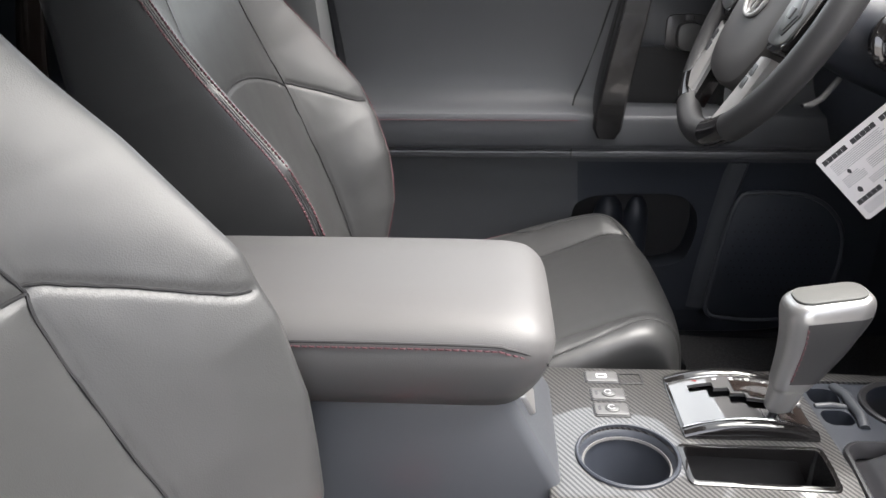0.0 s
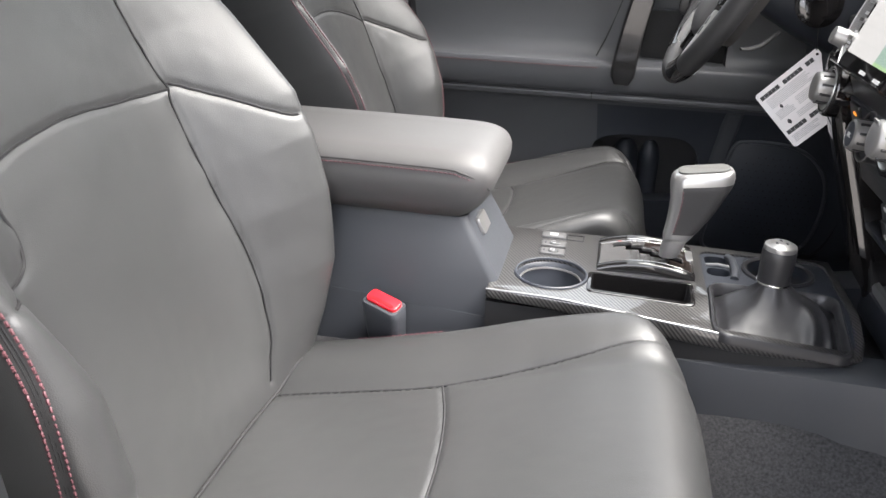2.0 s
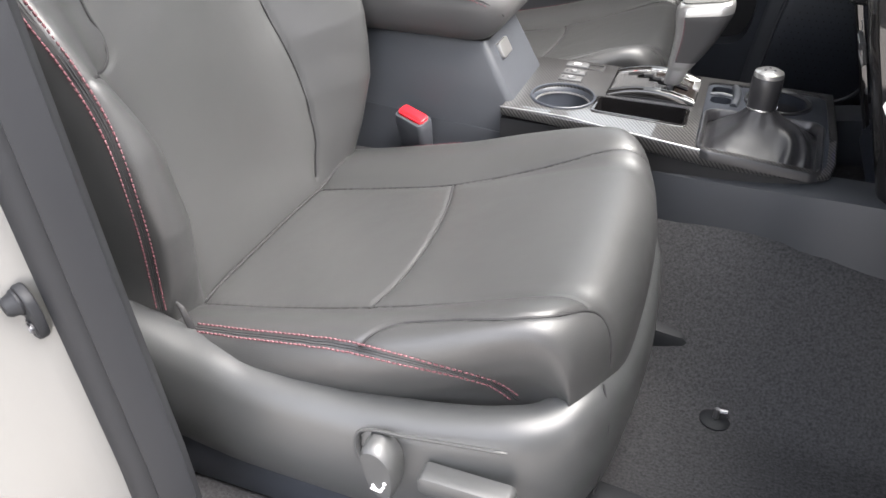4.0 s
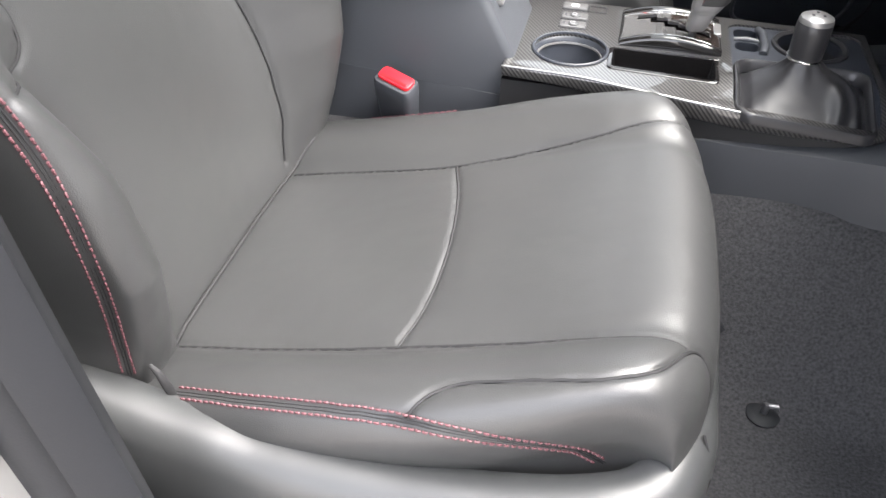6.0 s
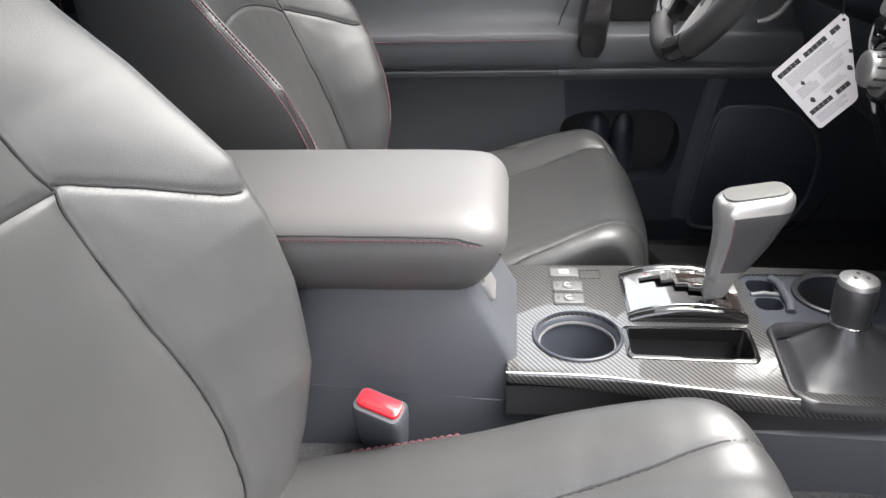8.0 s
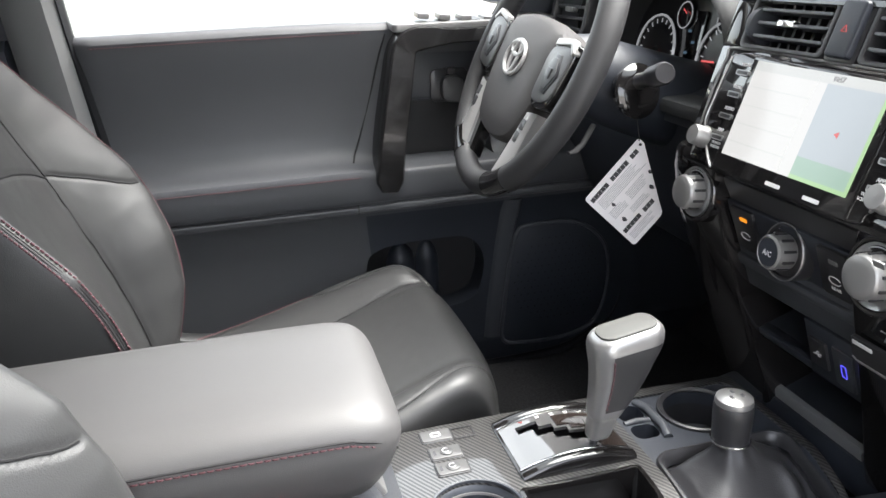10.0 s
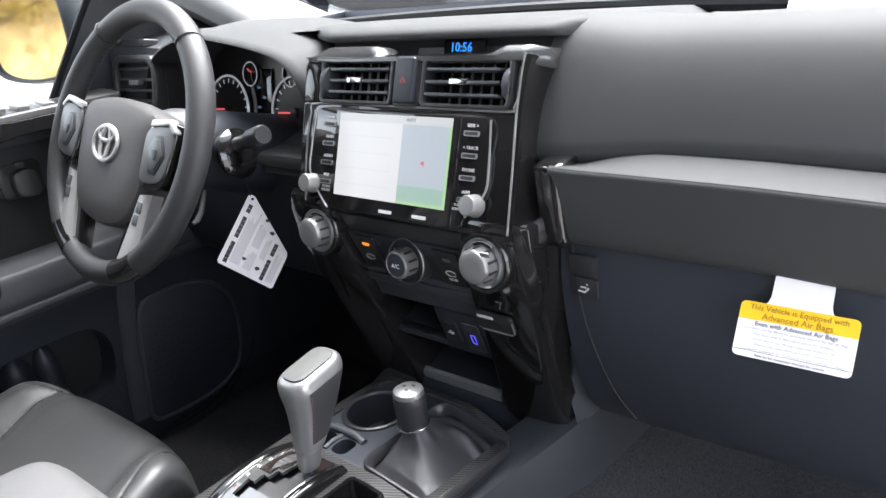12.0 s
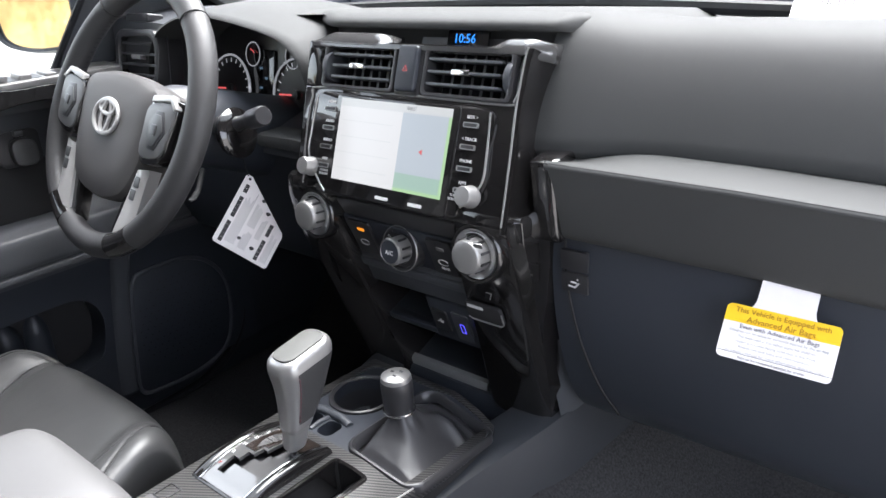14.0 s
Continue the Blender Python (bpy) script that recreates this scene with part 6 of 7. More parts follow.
    part("hazard_mark", tube([F1 @ Vector((0.010 + 0.004 * math.cos(a), 0.146 + 0.004 * math.sin(a), 0.0102)) for a in (radians(90), radians(210), radians(330))], 0.0007, 5, True), RED_LIT, hz, "red triangle")
    # silver brow with the clock recess between its two ends
    brow = []
    for x in np.linspace(-0.170, 0.189, 70):
        left = min(max((x + 0.170) / 0.04, 0), 1)
        dip = 1.0 if -0.028 < x < 0.118 else max(0.0, 1 - min(abs(x + 0.028), abs(x - 0.118)) / 0.03)
        dip = dip * dip * (3 - 2 * dip)
        h = 0.1775 + (0.0125 if x < 0.05 else 0.0105) * (1 - (1 - left) ** 2) * (1 - 0.9 * dip)
        roll = min(max((x - 0.172) / 0.017, 0), 1) ** 1.6 * 0.036
        back = -0.050 + 0.038 * dip
        brow.append([tuple(F1 @ Vector((x, y, z - roll if z > -0.01 else min(z, -0.010 - roll)))) for y, z in ((0.1675, 0.001), (0.1695, 0.0045), (0.1750, 0.005), (h - 0.003, -0.001), (h, -0.006), (h + 0.004 * (1 - dip), back), (h - 0.01, back - 0.006), (0.170, back), (0.168, -0.002))])
    part("brow", loft(brow), SMOKED_SILVER, s, "smoked silver brow")
    hole = part("clock_recess", slab([(-0.030, 0.170), (0.120, 0.170), (0.116, 0.196), (-0.026, 0.196)], -0.060, -0.052, F1), SATIN_BLACK, s, "dark clock recess")
    f = frame_of((0.556, YC - 0.052, 0.746), (0, -1, 0), (0.30, 0, 0.95))
    part("clock_face", slab(round_rect(0.062, 0.021, 0.003), -0.004, 0.0, f), GLOSS, hole)
    part("clock_digits", text_mesh("10:56", 0.0110, f @ Matrix.Translation((-0.004, 0, 0.0006))), BLUE_LIT, hole, "blue lit clock digits")

    # climate panel between two pillars
    part("climate_panel", slab([(-0.125, 0.012), (0.125, 0.012), (0.128, -0.095), (-0.128, -0.095)], -0.06, -0.006, F2, 0.004), SATIN_BLACK, s, "black climate panel")
    part("climate_band", slab(round_rect(0.215, 0.062, 0.006, 0.0, -0.045), -0.01, -0.002, F2, 0.002), PLASTIC_DARK, s)
    part("climate_lip", slab([(-0.125, -0.082), (0.125, -0.082), (0.122, -0.097), (-0.122, -0.097)], -0.01, 0.004, F2, 0.003), PLASTIC, s)

    def climate_knob(centre, big):
        m = frame_of(centre, (0, -1, 0), (0.10, 0, 0.995))
        r = 0.0365 if big else 0.0305
        base = part("dial_ring", lathe([(r, -0.03), (r, 0.000), (r * 0.98, 0.003), (r * 0.93, 0.0045), (r * 0.86, 0.0042), (r * 0.83, 0.001), (0, 0.001)], m, 56), GLOSS if big else SATIN_BLACK, s, "gloss black ring round a climate knob")
        k = 0.0208 if big else 0.0190
        if big:
            part("scale_ring", lathe([(k * 0.98, 0.0012), (k * 1.06, 0.0030), (0.0262, 0.0036), (0.0292, 0.0052), (0.0302, 0.0012)], m, 56), SILVER, base, "bright scale ring")
            for at_, span in ((90, 70), (200, 22), (340, 30)):
                part("scale_mark", tube([m @ Vector((0.0252 * math.cos(a), 0.0252 * math.sin(a), 0.0034)) for a in np.linspace(radians(at_ - span / 2), radians(at_ + span / 2), 14)], 0.0009, 6), INK_PALE, base)
        else:
            part("scale_line", lathe([(0.0290, 0.0036), (0.0298, 0.0050), (0.0306, 0.0036)], m, 56), SILVER_GREY, base, "thin bright ring")
        top = 0.023
        part("knob", lathe([(k, 0.001), (k * 1.0, top * 0.55), (k * 0.96, top - 0.004), (k * 0.91, top - 0.0012), (k * 0.86, top - 0.0002), (k * 0.5, top + 0.0006), (0, top + 0.0010)] if big else [(k, 0.001), (k, top * 0.6), (k * 0.95, top - 0.002), (k * 0.84, top), (k * 0.80, top - 0.0015), (0, top - 0.0015)], m, 48), SILVER_GREY, base, "silver climate knob")
        for j in range(10):
            a = 2 * math.pi * (j + 0.5) / 10
            part("knob_rib", box((k * 0.985, 0, top * 0.45), (0.003, 0.0032, top * 0.62), 0.0008, m @ Matrix.Rotation(a, 4, "Z")), SATIN_BLACK, base)
        part("pointer", slab(round_rect(0.0035, 0.0016, 0.0004, -k * 0.98, 0.0), top * 0.5, top * 0.5 + 0.003, m), RED_LIT, base, "small red pointer")
        return base, m
    for centre, big in (((0.4420, YC + 0.1365, 0.5285), True), ((0.4420, YC - 0.1405, 0.5285), True), ((0.4600, YC - 0.002, 0.4995), False)):
        b, km = climate_knob(centre, big)
        if not big:
            part("button_face", lathe([(0.0148, 0.0212), (0.0148, 0.0226), (0, 0.0230)], km, 32), PLASTIC_DARK, b)
            part("knob_word", text_mesh("A/C", 0.0058, km @ Matrix.Translation((0, -0.001, 0.0232))), WHITE_PRINT, b)
            for j in range(5):
                a = radians(150 - 30 * j)
                part("symbol", box((0, 0.0255, 0.0016), (0.0040, 0.0026, 0.0012), 0, km @ Matrix.Rotation(a - math.pi / 2, 4, "Z")), WHITE_PRINT, b)
    for x, lit, word in ((-0.073, AMBER_LIT, ""), (0.066, SILVER_GREY, "REAR")):
        key = part("climate_key", slab(round_rect(0.040, 0.055, 0.003, x, -0.045), -0.004, 0.0015, F2, 0.001), SATIN_BLACK, s, "black climate key")
        part("key_lamp", slab(round_rect(0.012, 0.0048, 0.001, x + 0.002, -0.030), 0.001, 0.0022, F2), lit, key)
        sy = tube([F2 @ Vector((x + 0.008 * math.cos(a), -0.052 + 0.0045 * math.sin(a), 0.0018)) for a in np.linspace(0.3, 5.8, 16)], 0.0006, 5)
        part("symbol", sy, WHITE_PRINT, key)
        if word:
            part("key_word", text_mesh(word, 0.004, at2(x, -0.062, 0.0018)), WHITE_PRINT, key)

    # gloss pillars on both sides, leaning inward to the floor
    for side in (-1, 1):
        rings = []
        for z, xf, y_in, y_out in ((0.576, 0.4440, 0.108, 0.198), (0.572, 0.4415, 0.106, 0.201), (0.55, 0.4405, 0.104, 0.203), (0.51, 0.4475, 0.100, 0.205), (0.47, 0.459, 0.096, 0.203), (0.43, 0.4725, 0.093, 0.198),
                                   (0.38, 0.489, 0.089, 0.193), (0.33, 0.5055, 0.084, 0.186), (0.28, 0.522, 0.077, 0.178), (0.235, 0.536, 0.075, 0.170)):
            ring = [(xf + 0.13, side * y_in), (xf + 0.018, side * y_in), (xf + 0.003, side * (y_in + 0.003)), (xf, side * (y_in + 0.008)), (xf, side * (y_out - 0.024)), (xf + 0.002, side * (y_out - 0.012)), (xf + 0.010, side * (y_out - 0.003)), (xf + 0.13, side * y_out)]
            rings.append([(x, YC - y, z) for x, y in ring])
        pl = part("pillar", loft(rings), GLOSS, s, "gloss black pillar")
        if side > 0:
            f = frame_of((0.4655, YC - 0.128, 0.440), (0, -1, 0), (-0.3148, 0, 0.949))
            slot = part("slot_cover", slab(round_rect(0.054, 0.027, 0.005), -0.002, 0.003, f, 0.001), SEAM, pl, "black slot cover")
            part("slot_rim", tube([f @ Vector((x, y, 0.003)) for x, y in ((-0.026, -0.011), (-0.020, -0.0145), (0.022, -0.0145), (0.0275, -0.010), (0.0275, 0.006))], 0.0010, 6), SILVER_GREY, slot)
            part("slot_word", slab(round_rect(0.024, 0.0045, 0.001, -0.011, 0.008), 0.0025, 0.0036, f), WHITE_PRINT, slot, "pale unreadable word")
            part("pillar_mark", tube([f @ Vector((x, y, 0.0)) for x, y in ((0.012, 0.036), (0.020, 0.036), (0.015, 0.025))], 0.0007, 5), SILVER_GREY, pl)
            part("pillar_badge", slab(round_rect(0.012, 0.006, 0.001, 0.040, 0.125), -0.001, 0.0006, f @ pose(0, 0, 0.0115, 2, 0, 0)), SILVER_GREY, pl)
            part("pillar_plug", lathe([(0.0055, -0.004), (0.0055, 0.001), (0.0045, 0.002), (0.003, 0.0005), (0, 0.0005)], frame_of((0.5325, YC - 0.168, 0.315), (0, -1, 0), (-0.3, -0.3, 0.95)), 20), SATIN_BLACK, pl)
    # face with two storage openings and the charging module
    low = frame_of((0.4765, YC, 0.47), (0, -1, 0), (-0.3148, 0, 0.949))
    face = bmesh.new()
    for quad in ([(-0.116, 0.0), (-0.104, -0.052), (0.106, -0.052), (0.110, 0.0)], [(-0.1145, -0.0505), (-0.108, -0.214), (-0.086, -0.214), (-0.100, -0.0505)], [(-0.108, -0.211), (-0.100, -0.252), (0.098, -0.252), (0.100, -0.211)],
                 [(0.066, -0.2135), (0.10, -0.2135), (0.104, -0.0505), (0.080, -0.0505)], [(-0.096, -0.128), (-0.094, -0.112), (0.082, -0.112), (0.080, -0.128)]):
        add(face, slab(quad, -0.014, 0.0, low, 0.0025))
    part("storage_face", face, PLASTIC, s, "charcoal storage face")
    # near-black back and cheeks: the openings' inner shade is put into their colour
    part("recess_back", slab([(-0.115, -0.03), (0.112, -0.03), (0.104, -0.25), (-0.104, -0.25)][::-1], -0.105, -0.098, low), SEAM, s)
    part("upper_shelf", slab([(-0.105, -0.112), (0.008, -0.112), (0.008, -0.122), (-0.105, -0.122)][::-1], -0.10, 0.003, low, 0.002), PLASTIC_DARK, s, "black shelf lip")
    part("shelf_divider", slab([(0.004, -0.045), (0.009, -0.045), (0.009, -0.118), (0.004, -0.118)][::-1], -0.10, -0.002, low), PLASTIC_DARK, s)
    part("module_floor", slab([(0.0, -0.121), (0.10, -0.121), (0.10, -0.127), (0.0, -0.127)][::-1], -0.10, 0.001, low), PLASTIC_DARK, s)
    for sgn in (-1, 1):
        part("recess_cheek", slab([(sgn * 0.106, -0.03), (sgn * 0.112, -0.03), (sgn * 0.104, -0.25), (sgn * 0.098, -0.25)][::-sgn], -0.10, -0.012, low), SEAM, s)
    mod = part("charging_module", slab([(0.006, -0.050), (0.084, -0.050), (0.078, -0.122), (0.004, -0.122)][::-1], -0.02, 0.0035, low, 0.002), PLASTIC_DARK, s, "black charging module")
    key = part("usb_flap", slab(round_rect(0.027, 0.036, 0.003, 0.024, -0.087), 0.001, 0.0065, low, 0.001), SATIN_BLACK, mod, "black usb flap")
    for pts in (((0.018, -0.089), (0.030, -0.086)), ((0.0215, -0.088), (0.024, -0.084), (0.027, -0.084)), ((0.0225, -0.0875), (0.026, -0.090), (0.028, -0.089))):
        part("symbol", tube([low @ Vector((x, y, 0.0066)) for x, y in pts], 0.0008, 5), WHITE_PRINT, key)
    po = part("port", slab(round_rect(0.029, 0.050, 0.004, 0.060, -0.090), 0.001, 0.0055, low, 0.0015), PLASTIC, mod, "charcoal charging port")
    part("port_light", ring_slab(round_rect(0.0080, 0.0165, 0.002, 0.061, -0.091), round_rect(0.0052, 0.0135, 0.001, 0.061, -0.091), 0.0045, 0.0060, low), VIOLET_LIT, po, "violet lit port outline")
    part("lower_tray", slab([(-0.094, -0.205), (0.07, -0.205), (0.066, -0.214), (-0.088, -0.214)][::-1], -0.10, 0.002, low, 0.002), PLASTIC_DARK, s, "black lower tray")
    # lip is coloured lighter than the tray to stand in for light on it
    part("tray_lip", loft([[tuple(low @ Vector((x, y, z))) for y, z in ((-0.198, -0.004), (-0.199, 0.002), (-0.203, 0.0055), (-0.214, 0.0065), (-0.217, 0.004), (-0.217, -0.004))] for x in np.linspace(-0.084, 0.066, 12)]), GREY_TRIM, s, "tray lip, its lit look put into a lighter grey")
    part("stack_foot", box((0.575, YC, 0.245), (0.09, 0.28, 0.05), 0.015), PLASTIC_DARK, s)
    return s


centre_stack()

# ---- steering wheel ----
def steering_wheel():
    c = Vector((0.344, 0.424, 0.659))
    a = radians(27)
    W = frame_of(c, (0, -1, 0), (math.sin(a), 0, math.cos(a))) @ pose(0, 0, 0, 0, 0, -5)
    w = thing("steering_wheel", c, "black leather steering wheel with silver lower spokes", "steering wheel")
    R = 0.188
    ring = [W @ Vector((R * math.cos(t), R * math.sin(t), 0.004)) for t in np.linspace(0, 2 * math.pi, 96, endpoint=False)]
    rim = part("rim", tube(ring, 0.0172, 18, True, 1.08), WHEEL_LEATHER, w, "black leather rim")
    for t in (52, 128):
        p = [W @ (Matrix.Rotation(radians(t), 4, "Z") @ Vector((R + 0.0178 * math.cos(b), 0, 0.004 + 0.0190 * math.sin(b)))) for b in np.linspace(0, 2 * math.pi, 20, endpoint=False)]
        part("rim_joint", tube(p, 0.0012, 5, True), SEAM, rim)
    for first, last in ((12, 50), (131, 172)):
        lace = bmesh.new()
        for t in range(first, last, 3):
            m = W @ Matrix.Rotation(radians(t), 4, "Z")
            add(lace, tube([m @ Vector((R - 0.0168 * math.cos(b), 0.0022 * math.sin(4 * b), 0.004 + 0.0175 * math.sin(b))) for b in np.linspace(-0.5, 0.5, 5)], 0.0011, 5))
        part("lacing", lace, SEAM, rim)
    # airbag hub
    out = smooth_outline([(-0.098, 0.036), (-0.055, 0.053), (0.0, 0.058), (0.055, 0.053), (0.098, 0.036), (0.095, -0.015), (0.085, -0.066), (0.060, -0.106), (0.0, -0.119), (-0.060, -0.106), (-0.085, -0.066), (-0.095, -0.015)], 6)
    rings = [[(x * k * 1.08, y * k * 1.03 - 0.004 * (1 - k), z) for x, y in out] for z, k in ((-0.045, 0.9), (-0.01, 1.0), (0.008, 0.995), (0.016, 0.96), (0.021, 0.86), (0.024, 0.68), (0.026, 0.4), (0.0265, 0.1))]
    hub = loft(rings)
    hub.transform(W)
    hub_ob = part("airbag_hub", hub, HUB_GREY, w, "charcoal airbag cover")
    # emblem: three plain rings in bright metal
    em = bmesh.new()
    for rx, ry, cy in ((0.0335, 0.0245, 0.0), (0.0110, 0.0238, 0.0), (0.0205, 0.0095, 0.0130)):
        add(em, tube([W @ Vector((rx * math.cos(t), -0.008 + cy + ry * math.sin(t), 0.0280)) for t in np.linspace(0, 2 * math.pi, 40, endpoint=False)], 0.0030, 8, True))
    part("emblem", em, SPOKE_SILVER, hub_ob, "bright oval emblem")
    word = bmesh.new()
    for x, y, l in ((0, -0.044, 0.012), (0, -0.051, 0.022), (0, -0.060, 0.008)):
        add(word, box((x, y, 0.0245), (l, 0.0035, 0.001), 0.0003, W))
    part("word_mark", word, PLASTIC_DARK, hub_ob)
    # side spokes with key pads
    for s in (-1, 1):
        arm = loft([[(s * x, y, z) for x, y, z in ring_] for ring_ in (
            [(0.07, 0.036, -0.012), (0.07, 0.036, 0.010), (0.07, -0.05, 0.010), (0.07, -0.05, -0.012)],
            [(0.12, 0.038, -0.012), (0.12, 0.038, 0.010), (0.12, -0.046, 0.010), (0.12, -0.046, -0.012)],
            [(0.185, 0.030, -0.008), (0.185, 0.030, 0.010), (0.185, -0.030, 0.010), (0.185, -0.030, -0.008)])])
        bevelled(arm, 0.006)
        arm.transform(W)
        P = W @ Matrix.Translation((0, 0, 0.009))
        part("side_spoke", arm, GLOSS, w, "gloss black spoke")
        outline = [(s * 0.099, 0.026), (s * 0.148, 0.034), (s * 0.162, 0.024), (s * 0.160, -0.006), (s * 0.150, -0.036), (s * 0.104, -0.042), (s * 0.096, -0.010)]
        block = part("pad_surround", slab(smooth_outline([(x * 1.03 - s * 0.004, y * 1.2 + 0.001) for x, y in outline], 4), -0.012, 0.0125, P, 0.003), GLOSS, w, "gloss black pad surround")
        pad_ob = part("key_pad", slab(smooth_outline(outline, 4), 0.006, 0.0150, P, 0.002), SWITCH_GREY, block, "grey steering key pad")
        cx = s * 0.129
        for grow, z0, z1, mat, nm in ((1.0, 0.0135, 0.0165, SATIN_BLACK, "rocker_rim"), (0.80, 0.0150, 0.0180, SHIELD, "rocker")):
            dia = slab([(cx + x * grow, -0.004 + y * grow) for x, y in ((-0.024, 0.001), (-0.008, 0.026), (0.009, 0.026), (0.024, 0.001), (0.008, -0.026), (-0.009, -0.026))][::-1], z0, z1, P, 0.0010)
            part(nm, dia, mat, block)
        part("rocker_key", slab(round_rect(0.013, 0.014, 0.002, cx, -0.004), 0.0170, 0.0200, P, 0.0008), SATIN_BLACK, block)
        edge = [(s * 0.102, 0.030), (s * 0.104, 0.040), (s * 0.150, 0.046), (s * 0.166, 0.030), (s * 0.160, 0.026), (s * 0.147, 0.037)]
        part("pad_edge", slab(edge[::-s], 0.006, 0.0165, P, 0.002), SPOKE_SILVER, block, "silver pad edge")
        # lower spokes: silver outer bar, gloss black inner side, gloss cap on the rim
        rings = []
        for t, wd in ((0, 0.0145), (0.3, 0.0165), (0.7, 0.021), (1.0, 0.024)):
            p = Vector((s * 0.108, -0.060, 0.009)).lerp(Vector((s * 0.092, -0.156, 0.009)), t)
            rings.append([tuple(p + Vector((s * q * wd, q * wd * 0.2, z))) for q, z in ((-1, -0.014), (-1, 0.003), (-0.6, 0.0075), (0.5, 0.008), (1, 0.003), (1, -0.014))])
        sp = loft(rings)
        sp.transform(W)
        spoke = part("lower_spoke", sp, SPOKE_SILVER, w, "satin silver lower spoke")
        rings = []
        for t, wd in ((0, 0.018), (0.5, 0.015), (1.0, 0.014)):
            p = Vector((s * 0.086, -0.060, 0.002)).lerp(Vector((s * 0.064, -0.168, 0.002)), t)
            rings.append([tuple(p + Vector((s * q * wd, 0, z))) for q, z in ((-1, -0.014), (-1, 0.0), (-0.7, 0.005), (1, 0.006), (1, -0.014))])
        sp = loft(rings)
        sp.transform(W)
        part("spoke_liner", sp, GLOSS, spoke, "gloss black spoke side")
        for k in range(2):
            part("spoke_key", slab(round_rect(0.013, 0.015, 0.002, s * (0.106 - 0.003 * k), -0.078 - 0.018 * k), 0.0150, 0.0180, W, 0.0008), SHIELD, spoke)
        mid = math.degrees(math.atan2(-0.158, s * 0.090))
        cap = [W @ Vector((R * math.cos(radians(mid + d_)), R * math.sin(radians(mid + d_)), 0.004)) for d_ in np.linspace(-8, 8, 9)]
        part("rim_cap", tube(cap, 0.0178, 18, False, 1.08), GLOSS, spoke, "gloss black rim cap")
    return w


steering_wheel()


# ---- card tag, labels and papers ----
def card_tag():
    t = thing("card_tag", (0.445, 0.300, 0.56), "white printed card tag hanging from the stalk", "tag")
    top, left, bottom = Vector((0.450, 0.309, 0.560)), Vector((0.377, 0.319, 0.478)), Vector((0.449, 0.305, 0.406))
    right = top + bottom - left
    f = frame_of((top + bottom) / 2, right - top, top - left)
    w, h = (right - top).length, (top - left).length
    if (f.to_3x3() @ Vector((0, 0, 1))).x > 0:
        f = f @ pose(0, 0, 0, 0, 180, 0)
    inv = f.inverted()
    tl, bl, br = (inv @ v for v in (top, left, bottom))
    ex, ey = (br - bl).normalized(), (tl - bl).normalized()
    uv = lambda a, b: tuple((bl + ex * a * w + ey * b * h).xy)
    outline = [uv(*p) for p in ((0.03, 0.0), (0.97, 0.0), (1.0, 0.03), (1.0, 0.50), (0.97, 0.55), (0.16, 0.97), (0.11, 1.0), (0.03, 1.0), (0.0, 0.97), (0.0, 0.03))]
    part("card", slab(outline, -0.0004, 0.0004, f), PAPER, t, "white card with one corner cut off")
    for a0, b0, b1 in ((0.07, 0.04, 0.90), (0.72, 0.04, 0.60)):
        bars = bmesh.new()
        n = int((b1 - b0) / 0.06)
        for k in range(n):
            if k % 6 != 5:
                q = [uv(a0 + da, b0 + (k + dk) * 0.06) for da, dk in ((0, 0.05), (0.065, 0.05), (0.065, 1.0), (0, 1.0))]
                add(bars, slab(q, 0.0003, 0.0008, f))
        part("print_band", bars, INK_DARK, t, "dark band of unreadable print")
    rnd = random.Random(4)
    for a0, a1, b0, b1 in ((0.17, 0.34, 0.08, 0.86), (0.38, 0.54, 0.40, 0.74), (0.40, 0.56, 0.08, 0.34), (0.58, 0.69, 0.30, 0.62), (0.83, 0.97, 0.06, 0.48)):
        bars = bmesh.new()
        for k in range(int((a1 - a0) / 0.024)):
            e = b0 + (b1 - b0) * rnd.uniform(0.75, 1.0)
            q = [uv(a0 + k * 0.024 + da, bb) for da, bb in ((0, b0), (0.009, b0), (0.009, e), (0, e))]
            add(bars, slab(q, 0.0003, 0.0006, f))
        part("print_block", bars, INK_PALE, t, "lines of unreadable print")
    for a0, b0, k in ((0.44, 0.80, 0.8), (0.60, 0.68, 1.0), (0.62, 0.16, 1.0), (0.36, 0.20, 0.8)):
        x, y = uv(a0, b0)
        part("print_picture", slab(smooth_outline([(x - 0.004 * k, y), (x, y + 0.003 * k), (x + 0.005 * k, y + 0.001 * k), (x + 0.001 * k, y - 0.003 * k)], 4), 0.0003, 0.0008, f), INK_DARK, t)
    hx, hy = uv(0.08, 0.955)
    part("punch_hole", lathe([(0.0, 0.0004), (0.0022, 0.0005), (0.0022, 0.0009), (0.0, 0.0009)], f @ Matrix.Translation((hx, hy, 0)), 16), SEAM, t)
    part("string", tube([top + Vector((0.0, -0.002, -0.004)), top + Vector((-0.004, 0.0, 0.03)), Vector((0.43, 0.31, 0.64))], 0.0007, 6), SEAM, t)


card_tag()


